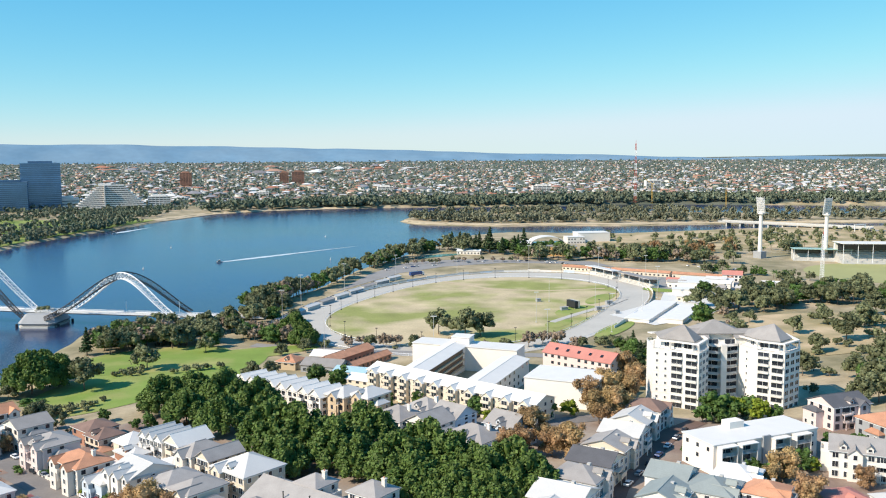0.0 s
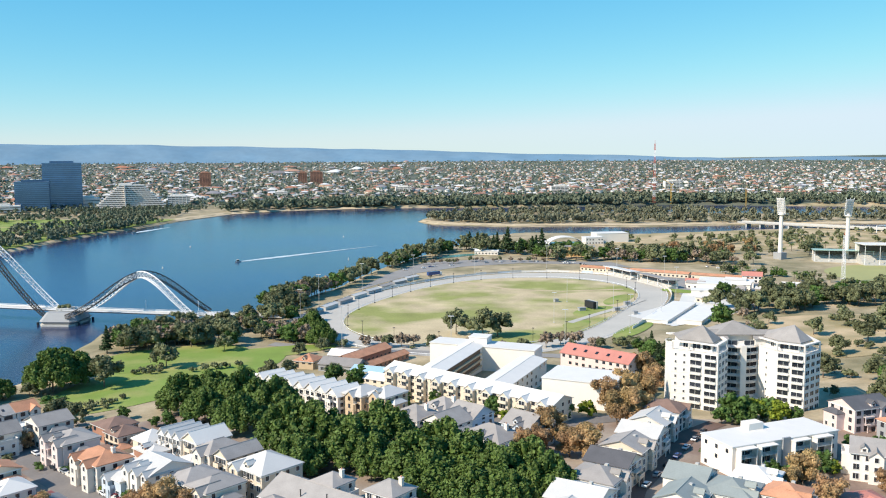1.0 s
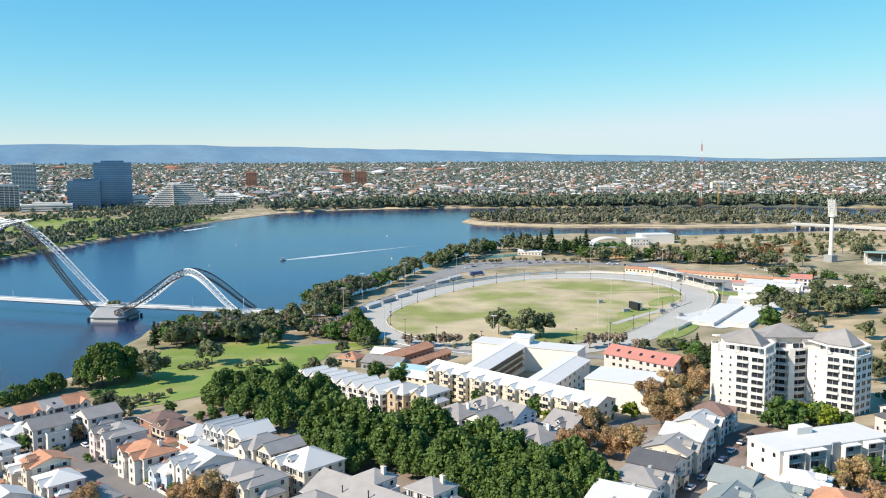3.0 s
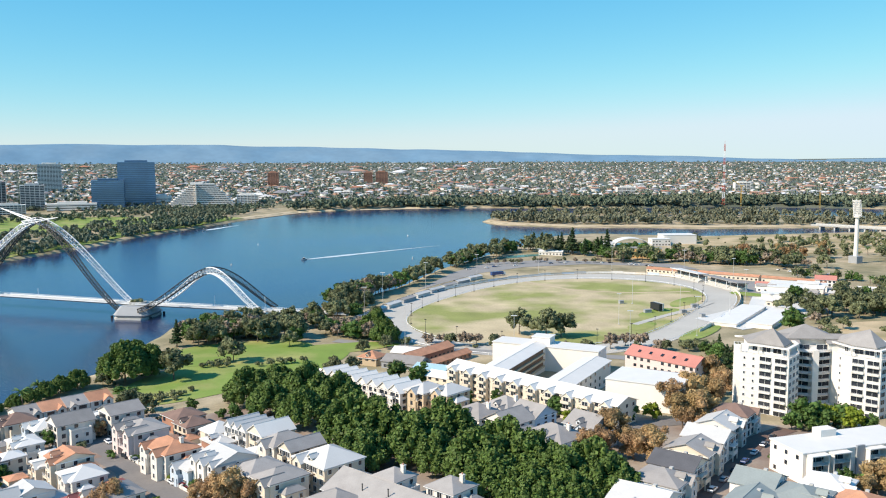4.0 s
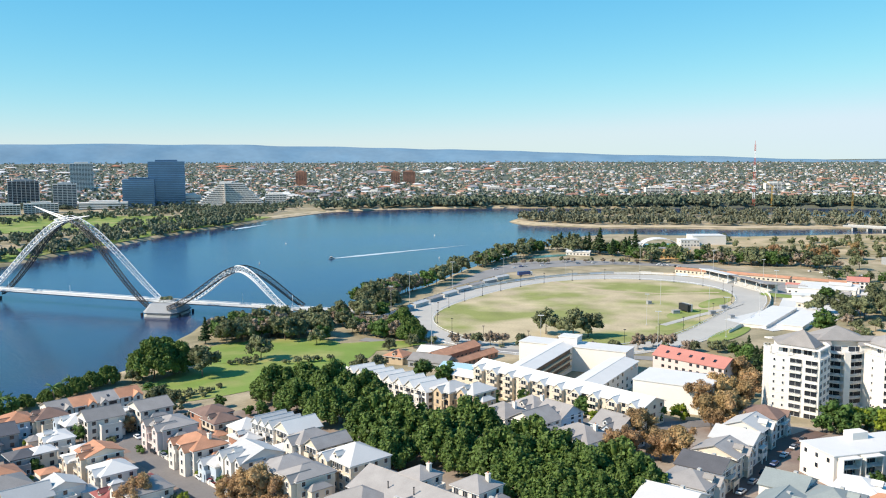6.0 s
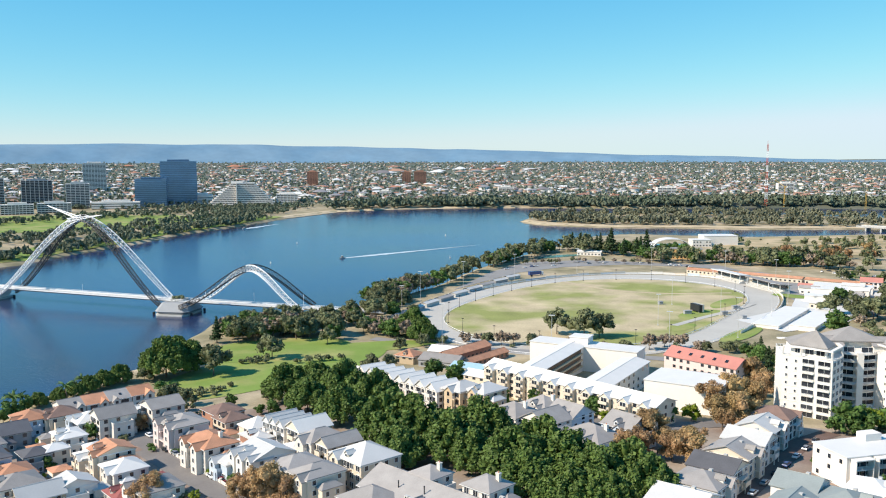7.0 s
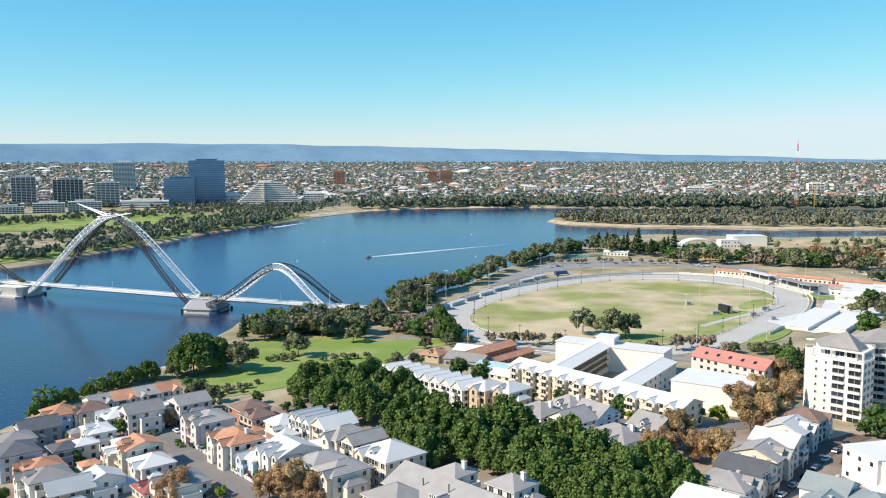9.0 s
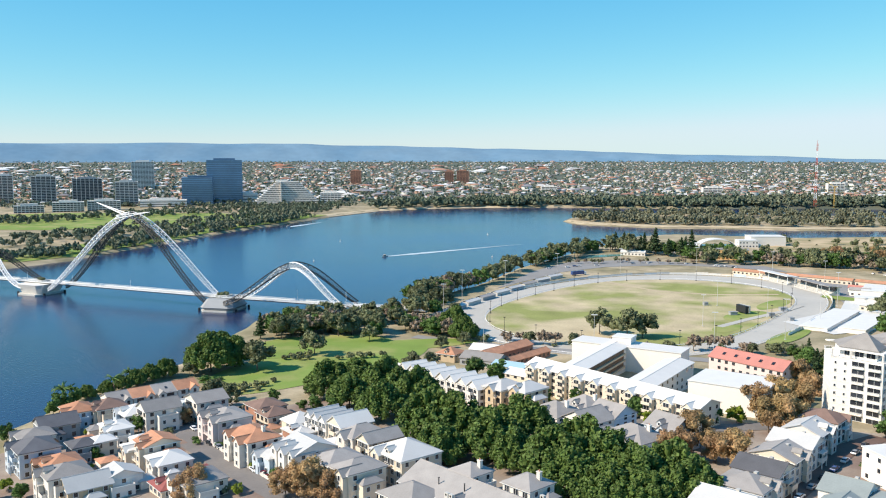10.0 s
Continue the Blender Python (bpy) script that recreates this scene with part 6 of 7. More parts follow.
p = strewn(3600, 1960, 4400, -38, 48, 60)
suburb("suburb_houses", "low suburban houses with terracotta and pale roofs", p, (10, 19), (3.5, 6.5), 11)
p = plain(5200, 2300, 4420)
suburb("suburb_houses", "distant low houses with pale and terracotta roofs", p, (13, 24), (4, 7), 14)
p = strewn(260, 2100, 4350, -38, 48, 100)
suburb("suburb_halls", "pale warehouses and halls among the suburbs", p, (20, 44), (6, 11), 12)
p = strewn(60, 3300, 4380, 2, 40, 100)
suburb("suburb_halls", "white sheds along the foot of the hills", p, (50, 110), (7, 11), 13)


def slab_tower(x, y, turn, w, d, h, storey, wall, glass, label, bays, base=None, name="tower_block", band=0.35, fins=0, wall_first=True):
    """A far high-rise: core, floor bands, window strips between them and upright fins."""
    z = ground_at(x, y) if base is None else base
    ob = thing(name, pose(x, y, z, 0, 0, turn), label, "high-rise")
    part("core", Mesh().box(-w / 2 + 0.4, w / 2 - 0.4, -d / 2 + 0.4, d / 2 - 0.4, -3, h - 0.5), glass, ob)
    n = max(2, int(h / storey))
    st = h / n
    slab = Mesh().box(-w / 2, w / 2, -d / 2, d / 2, -st * band, 0).data("floor_band", wall)
    for k in range(1, n + 1):
        part("floor_band", slab, None, ob, at=pose(0, 0, k * st))
    if fins:
        fin = Mesh().box(-0.45, 0.45, -d / 2 - 0.25, d / 2 + 0.25, 0, h + 0.4).data("fin", WHITE if wall is not BRICK else wall)
        for i in range(fins + 1):
            part("fin", fin, None, ob, at=pose(-w / 2 + w * i / fins, 0, 0))
    part("plant_room", Mesh().box(-w * 0.3, w * 0.3, -d * 0.3, d * 0.3, h, h + 3.5), wall, ob)
    return ob


BLUE_BAND = material("blue_grey_spandrel", (0.13, 0.22, 0.33), 0.35, 0.2, 0.05, 0.4, objects=0.3)
slab_tower(-838, 1705, 24, 62, 40, 57, 3.8, BLUE_BAND, BLUE_GLASS, "dark blue glass hotel tower beside a taller one", 10, band=0.22)
slab_tower(-806, 1768, 24, 74, 42, 92, 3.8, BLUE_BAND, BLUE_GLASS, "tall dark blue glass hotel tower", 12, band=0.22)
slab_tower(-1228, 2180, 30, 56, 30, 73, 3.2, WHITE, GLASS, "pale residential tower with stacked balconies", 8, band=0.5, fins=8)
slab_tower(-1148, 1640, 34, 46, 26, 58, 3.1, STEEL_ROOF, GLASS, "grey residential tower with white balcony fins", 8, band=0.3, fins=5)
slab_tower(-1078, 1686, 33, 58, 26, 52, 3.1, GREY_WALL, GLASS, "dark grey residential tower with white fins", 8, band=0.3, fins=7)
slab_tower(-961, 1640, 31, 43, 24, 49, 3.1, STEEL_ROOF, GLASS, "blue-grey residential tower with balconies", 8, band=0.4, fins=5)
slab_tower(-1238, 1640, 36, 30, 26, 58, 3.1, STEEL_ROOF, GLASS, "grey residential tower with balcony bands", 6, band=0.35, fins=3)
slab_tower(-988, 1482, 33, 54, 18, 18, 3.2, WHITE, GLASS, "low white apartment terrace across the river", 6, band=0.4, fins=9, name="apartment_terrace")
slab_tower(-946, 1532, 32, 58, 18, 18, 3.2, WHITE, GLASS, "low white apartment terrace across the river", 6, band=0.4, fins=9, name="apartment_terrace")
slab_tower(-1040, 1440, 36, 50, 16, 13, 3.2, STEEL_ROOF, GLASS, "low grey apartment terrace across the river", 6, band=0.4, fins=8, name="apartment_terrace")
for tx, ty, tw, th in ((-727, 2497, 30, 42), (-478, 2658, 26, 36), (-437, 2665, 36, 38), (-430, 2100, 28, 14), (560, 2350, 40, 22), (250, 2230, 46, 18), (-150, 2300, 40, 14)):
    slab_tower(tx, ty, 10, tw, 16, th, 3.2, BRICK if th > 30 else WHITE, GLASS, "brown brick flats rising above the suburbs" if th > 30 else "mid-rise building in the suburbs", 6, band=0.5, fins=4)


def stepped_hotel(x, y, turn):
    z = ground_at(x, y)
    ob = thing("hotel", pose(x, y, z, 0, 0, turn), "white stepped pyramid hotel with raked terraces", "hotel")
    n, st = 12, 3.9
    for k in range(n):
        lo, hi = -70 + 4.3 * k, 70 - 4.0 * k
        part("storey_glass", Mesh().box(lo + 1, hi - 1, -14 + 0.8 * k, 16, k * st - 1, (k + 1) * st - 0.9), GLASS, ob)
        part("terrace", Mesh().box(lo, hi, -15.5 + 0.8 * k, 17, (k + 1) * st - 1.1, (k + 1) * st + 1.2), WHITE, ob)
        fins = Mesh()
        for i in range(int((hi - lo) / 7)):
            fx = lo + 3.5 + 7 * i
            fins.box(fx - 0.35, fx + 0.35, -15.3 + 0.8 * k, -13.9 + 0.8 * k, k * st + 0.6, (k + 1) * st - 0.9)
        tagged(part("fins", fins, WHITE, ob), kind="stuff")
    part("plant_room", Mesh().box(-22, 2, -2, 12, n * st, n * st + 4.5), WHITE, ob)
    part("spine", Mesh().box(-12.5, -10.5, -17, 10, 0, n * st + 1), WHITE, ob)
    return ob


stepped_hotel(-665, 1762, 21)
slab_tower(-585, 1815, 18, 44, 26, 23, 3.6, WHITE, GLASS, "white casino annex beside the stepped hotel", 5, band=0.55, fins=6, name="annex")
slab_tower(-770, 1795, 22, 50, 30, 20, 6.0, WHITE, GLASS, "white low hall between the hotels", 5, band=0.8, name="annex")
slab_tower(-880, 1640, 24, 90, 26, 14, 4.5, WHITE, GLASS, "low white podium before the glass towers", 5, band=0.7, name="podium")


def lattice_mast(x, y, h, w0, w1, mats, label, name="radio_mast", panels=22, r=0.5, category="mast"):
    """A four-legged lattice mast in bands of paint."""
    ob = thing(name, pose(x, y, ground_at(x, y)), label, category)
    per = max(1, panels // len(mats))
    for j, mat in enumerate(mats):
        m = Mesh()
        for k in range(j * per, min(panels, (j + 1) * per)):
            s0, s1 = k / panels, (k + 1) / panels
            for i in range(4):
                def corner(s, q):
                    w = w0 + (w1 - w0) * s
                    return (w * (1 if q % 4 in (0, 3) else -1), w * (1 if q % 4 < 2 else -1), h * s)
                m.tube(corner(s0, i), corner(s1, i), r, n=4)
                m.tube(corner(s0, i), corner(s1, i + 1), r * 0.6, n=4)
                m.tube(corner(s1, i), corner(s1, i + 1), r * 0.6, n=4)
        tagged(part("section", m, mat, ob), kind="stuff")
    part("antenna", Mesh().tube((0, 0, h), (0, 0, h * 1.06), 0.3, n=5), RED_METAL, ob)
    return ob


lattice_mast(417, 1905, 128, 2.4, 1.0, [RED_METAL, WHITE_METAL] * 4 + [RED_METAL], "tall red and white lattice radio mast", panels=27, r=0.25)
lattice_mast(319, 733, 40, 1.3, 0.7, [WHITE_METAL], "grey lattice lighting mast by the oval", name="lattice_mast", panels=20, r=0.12)


def crane(x, y, h, reach, turn):
    ob = thing("tower_crane", pose(x, y, ground_at(x, y), 0, 0, turn), "yellow construction crane across the river", "crane")
    m = Mesh()
    for k in range(12):
        for sx, sy in ((-1, -1), (1, -1), (1, 1), (-1, 1)):
            m.tube((sx, sy, h * k / 12), (sx, sy, h * (k + 1) / 12), 0.25, n=4)
        m.tube((-1, -1, h * k / 12), (1, -1, h * (k + 1) / 12), 0.18, n=4)
        m.tube((1, 1, h * k / 12), (-1, 1, h * (k + 1) / 12), 0.18, n=4)
    part("tower", m, YELLOW_METAL, ob)
    part("jib", Mesh().tube((0, 0, h), (reach, 0, h + reach * 0.6), 0.6, 0.3, n=4).tube((0, 0, h), (-reach * 0.3, 0, h + 1), 0.7, n=4), YELLOW_METAL, ob)
    part("counterweight", Mesh().box(-reach * 0.34, -reach * 0.22, -1.4, 1.4, h - 2, h + 1), CONCRETE, ob)
    return ob


crane(452, 1898, 42, 22, 140)
crane(600, 1860, 38, 6, 60)

# ---- racing track furniture ----


def rail_line(name, ring, z, r, mat, label, every=2):
    """A continuous rail on short posts round a ring."""
    ob = thing(name, pose(0, 0, 0), label, "rail")
    pts = [Vector((x, y, ground_at(x, y) + z)) for x, y in ring]
    m, q = Mesh(), Mesh()
    for i, p in enumerate(pts):
        m.tube(p, pts[(i + 1) % len(pts)], r, n=4)
        if i % every == 0:
            q.tube(p - Vector((0, 0, z + 0.2)), p, r * 0.8, n=4)
    part("rail", m, mat, ob)
    tagged(part("rail_posts", q, mat, ob), kind="stuff")
    return ob


rail_line("track_rail", loop_curve(INNER_X, INNER_Y, 160, 1.004), 1.2, 0.14, WHITE_METAL, "white inner running rail of the track")
rail_line("track_rail", loop_curve(OUTER_X, OUTER_Y, 160, 0.996), 1.2, 0.14, WHITE_METAL, "white outer running rail of the track")
SIGN_COLOURS = [WHITE, WHITE, STEEL_ROOF, WHITE, BLUE_WALL, WHITE, CREAM]
fence = loop_curve(OUTER_X, OUTER_Y, 84, 1.022)
for i, (x, y) in enumerate(fence):
    x1, y1 = fence[(i + 1) % len(fence)]
    if y < 545 and x > -70:
        continue
    ln = math.hypot(x1 - x, y1 - y)
    fp = Mesh().box(0.15, ln - 0.15, -0.1, 0.1, 0.15, 2.0 + 0.5 * (i % 3 == 0)).box(0.0, 0.15, -0.12, 0.12, -0.3, 2.2)
    whole("fence_panel", fp, SIGN_COLOURS[(i * 5) % 7], "painted hoarding panel round the racing track", "fence panel", "track hoardings", m=pose(x, y, ground_at(x, y), 0, 0, math.degrees(math.atan2(y1 - y, x1 - x))))


def light_post(x, y, h, head, label, name="light_post", group="track lights"):
    ob = thing(name, pose(x, y, ground_at(x, y)), label, "light", group)
    part("pole", Mesh().tube((0, 0, -0.5), (0, 0, h), 0.14, 0.09, n=7), DARK_METAL if h < 15 else STEEL_ROOF, ob)
    part("lamp_head", Mesh().box(-head, head, -0.2, 0.2, h - 0.1, h + 0.25), DARK_METAL if h < 15 else RAIL, ob)
    part("base", Mesh().box(-0.5, 0.5, -0.5, 0.5, -0.3, 0.7), DARK_METAL if h < 15 else CONCRETE, ob)
    return ob


for x, y in loop_curve(INNER_X, INNER_Y, 26, 0.985):
    light_post(x, y, 8.5, 0.7, "short dark light post on the infield edge")
for x, y in loop_curve(OUTER_X, OUTER_Y, 14, 1.05):
    light_post(x, y, 24, 1.6, "tall slender floodlight pole beside the track")
for x, y in ((60, 560), (78, 640), (105, 600)):
    light_post(x, y, 20, 1.4, "tall slender floodlight pole on the infield")

# the scoreboard and what stands round it
sb = thing("scoreboard", pose(91, 612, ground_at(91, 612), 0, 0, -62) @ Matrix.Diagonal((0.85, 1.6, 0.72, 1)), "dark racing scoreboard on the infield", "scoreboard")
part("panel", Mesh().box(-6, 6, -0.8, 0.8, 1.6, 8.0), DARK_METAL, sb)
part("back_panel", Mesh().box(-6.2, 6.2, 0.81, 1.6, 1.4, 8.2), CONCRETE, sb)
for sx in (-4, 4):
    part("leg", Mesh().box(sx - 0.3, sx + 0.3, -0.3, 0.3, -0.3, 1.4), CONCRETE, sb)
for bx, by, w in ((84, 604, 5), (108, 604, 4), (120, 628, 5), (118, 590, 3), (70, 640, 3)):
    whole("equipment_box", Mesh().box(-w / 2, w / 2, -1.4, 1.4, -0.2, 2.4).box(-w / 2 - 0.2, w / 2 + 0.2, -1.6, 1.6, 2.4, 2.6), GREY_WALL, "low grey equipment shed on the infield", "shed", "infield sheds", m=pose(bx, by, ground_at(bx, by), 0, 0, 20))
for ax, ay, rx, ry, tn in ((118, 652, 26, 8, 62), (92, 602, 24, 11, 58), (74, 556, 15, 7, 60), (106, 536, 30, 7, 60)):
    drape("lawn", wavy(ax, ay, rx, ry, tn, 32, 0.04, 12), LAWN, "watered green grass beside the track", "lawn", 0.36)
drape("path", along([(0, 745), (40, 700), (80, 690), (130, 700)], 4), SAND, "pale worn path across the infield", "path", 0.38)
drape("path", along([(70, 560), (92, 590), (120, 625), (136, 650)], 5), TRACK, "pale service path across the infield", "path", 0.42)

# ---- stalls, stands and sheds round the track ----
for i in range(9):
    s = i / 8
    x, y = -106 + 62 * s ** 1.2, 568 + 190 * s
    st = thing("stable_stall", pose(x, y, ground_at(x, y), 0, 0, 72 - 14 * s), "low grey-blue stable stall beside the track", "shed", "stable stalls")
    part("wall", Mesh().box(-9, 9, -3, 3, -0.5, 2.8), GREY_WALL if i % 2 else CONCRETE, st)
    part("roof", roof_mesh("gx", 18, 6, 0.9, 0.4, 0.12), STEEL_ROOF if i % 3 else GREY_ROOF, st, at=pose(0, 0, 2.8))


def stand(x0, y0, x1, y1, d, h, roofing, label, front=GLASS):
    """A covered grandstand: tiers, back wall, posts and a raked roof; it faces right of the way from (x0, y0) to (x1, y1)."""
    ln = math.hypot(x1 - x0, y1 - y0)
    tn = math.degrees(math.atan2(y1 - y0, x1 - x0))
    ob = thing("grandstand", pose(x0, y0, ground_at(x0, y0), 0, 0, tn), label, "grandstand")
    for k in range(6):
        part("tier", Mesh().box(0, ln, d * k / 7, d * (k + 1) / 7, -1 if k == 0 else 0.003, 1.0 + (h * 0.55) * k / 6), CONCRETE, ob)
    part("back_wall", Mesh().box(0, ln, d * 0.87, d, 0, h), WHITE, ob)
    part("glass_front", Mesh().box(0.5, ln - 0.5, d * 0.6, d * 0.62, h * 0.62, h - 0.4), front, ob)
    part("roof", Mesh().solid([(-1, -1, h + 0.8), (ln + 1, -1, h + 0.8), (ln + 1, d + 1, h), (-1, d + 1, h)], [(-1, -1, h + 1.3), (ln + 1, -1, h + 1.3), (ln + 1, d + 1, h + 0.5), (-1, d + 1, h + 0.5)]), roofing, ob)
    for i in range(int(ln / 12) + 1):
        px = 0.4 + (ln - 0.8) * i / max(1, int(ln / 12))
        part("post", Mesh().tube((px, 0.6, 0), (px, 0.6, h + 0.8), 0.25, n=6), WHITE_METAL, ob)
    return ob


GREEN_ROOF = material("pale_green_steel", (0.34, 0.48, 0.42), 0.5, 0.1)
stand(150, 745, 166, 700, 9, 6.5, GREY_ROOF, "small dark-fronted grandstand beside the track")
stand(130, 790, 146, 752, 9, 6.5, WHITE_ROOF, "small white-roofed grandstand beside the track")
stand(352, 876, 404, 862, 20, 11, GREEN_ROOF, "cricket grandstand with a pale green roof")
stand(388, 846, 470, 836, 30, 19, WHITE_ROOF, "large cricket grandstand with a white roof")
for args in ((188, 696, 222, 686, 18, 5.5), (176, 668, 206, 660, 12, 4.4), (132, 556, 168, 624, 16, 2.0), (152, 550, 184, 610, 15, 2.8), (196, 720, 236, 706, 16, 5), (205, 650, 222, 680, 10, 5)):
    wing(*args, "flat", WHITE, WHITE_ROOF, "low white flat-roofed pavilion by the track", 1, 1, faces="", group="track pavilions")
for k, (sx, sy, sw, sd, sh, sr) in enumerate(((196, 655, 12, 8, 5, STEEL_ROOF), (206, 668, 10, 7, 6, GREY_ROOF), (214, 692, 14, 8, 6, WHITE_ROOF), (226, 672, 10, 8, 5, STEEL_ROOF), (182, 706, 14, 6, 5, GREY_ROOF), (216, 716, 16, 8, 6, STEEL_ROOF), (172, 640, 8, 6, 4, STEEL_ROOF), (186, 725, 10, 6, 4, RED_ROOF))):
    wing(sx, sy, sx + sw * 0.9, sy - sw * 0.45, sd, sh, "gx", WHITE if k % 3 else CREAM, sr, "small gabled outbuilding beside the grandstands", 1.4, 1, group="track outbuildings")
drape("forecourt", [(112, 585), (134, 548), (175, 575), (215, 640), (212, 700), (176, 690), (160, 640)], material("white_concrete_apron", (0.62, 0.61, 0.58), 0.8, 0.1, 0.05, 0.6), "bright concrete forecourt beside the track", "forecourt", 0.3)
drape("lawn", wavy(172, 690, 14, 9, -40, 32, 0.03, 14), LAWN, "bright green lawn by the grandstands", "lawn", 0.44)
wing(112, 818, 150, 792, 7, 3.6, "gx", CREAM, TERRACOTTA, "long low stalls under orange roofing", 1.2, 1, group="orange-roofed stalls")
wing(152, 790, 198, 762, 8, 4.0, "gx", CREAM, TERRACOTTA, "long low stalls under orange roofing", 1.2, 1, group="orange-roofed stalls")
wing(200, 760, 244, 734, 8, 4.0, "gx", CREAM, TERRACOTTA, "long low stalls under orange roofing", 1.2, 1, group="orange-roofed stalls")
house(246, 740, -20, 16, 10, 2, "gx", WHITE, RED_ROOF, "white club house with a bright red roof", rh=3, porch=False, group="")
house(238, 682, -20, 12, 9, 1, "gx", CREAM, RED_ROOF, "small building with a bright red roof", rh=2.6, porch=False, group="")
house(268, 705, -20, 18, 9, 1, "gx", WHITE, WHITE_ROOF, "low white pavilion among trees", rh=2, porch=False, group="")

# ---- event centre by the river ----
ec = thing("event_hall", pose(120, 1018, ground_at(120, 1018), 0, 0, 8), "hall under a white arched roof", "hall")
span = [math.pi * i / 16 for i in range(17)]
ring = [(20.6 * math.cos(a), 4 + 9.3 * math.sin(a)) for a in span] + [(20 * math.cos(a), 4 + 8.5 * math.sin(a)) for a in span[::-1]]
arch = Mesh().solid([(x, 9, z) for x, z in ring], [(x, -9, z) for x, z in ring])
part("arched_roof", arch, WHITE_ROOF, ec)
part("wall", Mesh().box(-19, 19, -7, 8, -1, 6.0), GLASS, ec)
for sx in (-1, 1):
    part("buttress", Mesh().box(sx * 20.3 - 0.8, sx * 20.3 + 0.8, -9, 9, -1, 4), WHITE, ec)
wing(166, 1072, 206, 1078, 24, 11, "flat", WHITE, WHITE_ROOF, "white box-shaped performance hall", 1, 2, faces="", group="")
wing(150, 1052, 172, 1056, 16, 8, "flat", WHITE, WHITE_ROOF, "low white annex of the hall", 1, 2, group="")
wing(104, 930, 142, 926, 18, 10, "flat", material("ochre_render", (0.60, 0.38, 0.16), 0.8, 0.1), GREY_ROOF, "ochre office building with dark window bands", 1, 3, group="")
wing(60, 990, 96, 984, 20, 7, "gx", WHITE, WHITE_ROOF, "white riverside pavilion with pale roofs", 2.0, 1, group="")
wing(88, 1010, 104, 1008, 14, 8, "flat", CONCRETE, WHITE_ROOF, "pale pump house by the river", 1.0, 1, group="")
wing(15, 950, 40, 944, 10, 4, "gx", WHITE, WHITE_ROOF, "white boat shed by the river", 1.4, 1, group="")
wing(225, 905, 262, 896, 12, 5, "gx", CREAM, GREY_ROOF, "low pavilion among trees", 1.8, 1, group="")
drape("water_garden", wavy(-5, 935, 30, 9, 40, 32, 0.05, 3), material("pale_green_pond", (0.12, 0.28, 0.25), 0.2, 0.1), "pale green pool beside the river path", "pool", 0.3)


def flood_tower(x, y, turn):
    ob = thing("floodlight_tower", pose(x, y, ground_at(x, y), 0, 0, turn), "tall white stadium floodlight tower with a raked lamp head", "floodlight tower", "stadium floodlights")
    part("shaft", Mesh().tube((0, 0, -1), (0, 0, 48), 2.3, 1.7, n=12), WHITE, ob)
    head = Mesh()
    for i in range(6):
        for j in range(7):
            head.box(-4.4 + i * 1.5, -3.2 + i * 1.5, -0.25 + j * 0.35 * -1, 0.25 - j * 0.35, 47 + j * 2.2, 48.7 + j * 2.2)
    part("lamps", head, STEEL_ROOF, ob)
    fr = Mesh()
    for j in range(8):
        fr.box(-4.8, 4.8, 0.3 - j * 0.35, 0.6 - j * 0.35, 46.6 + j * 2.2, 46.9 + j * 2.2)
    for sx in (-4.8, 0, 4.8):
        fr.tube((sx, 0.5, 46), (sx, -2.0, 63.5), 0.22, n=5)
    part("lamp_frame", fr, WHITE_METAL, ob)
    part("collar", Mesh().tube((0, 0, 45.4), (0, 0, 46.4), 3.4, n=12), WHITE, ob)
    part("base_house", Mesh().box(-5, 5, -4, 4, -1, 7), GREY_WALL, ob)
    return ob


flood_tower(327, 901, -60)
flood_tower(385, 879, 20)

# ---- road bridge to the island ----
cw = thing("road_bridge", pose(430, 1340, 0, 0, 0, -40), "low concrete road bridge to the island", "bridge")
part("deck", Mesh().box(-6, 210, -9, 9, 5.0, 6.6), CONCRETE, cw)
part("parapet", Mesh().box(-6, 210, -9.3, -9.0, 6.0, 7.8), CONCRETE, cw)
part("parapet", Mesh().box(-6, 210, 9.0, 9.3, 6.0, 7.8), CONCRETE, cw)
for i in range(10):
    part("pier", Mesh().box(6 + 21 * i, 8 + 21 * i, -8, 8, -4, 5.0), CONCRETE, cw)
drape("road", along([(585, 1208), (680, 1150), (900, 1060)], 22), CARPARK, "pale multi-lane road to the bridge", "road", 0.5, 16)
whole("road_sign_gantry", Mesh().box(-0.4, 0.4, -0.4, 0.4, -0.5, 9).box(17.6, 18.4, -0.4, 0.4, -0.5, 9).box(-0.4, 18.4, -0.5, 0.5, 9, 10), WHITE_METAL, "white steel gantry over the road", "gantry", m=pose(560, 1190, ground_at(560, 1190), 0, 0, 20))

# ---- boats and their wakes ----
FOAM = material("white_wake_foam", (0.50, 0.58, 0.63), 0.7, 0.3, 0.08, 0.6)


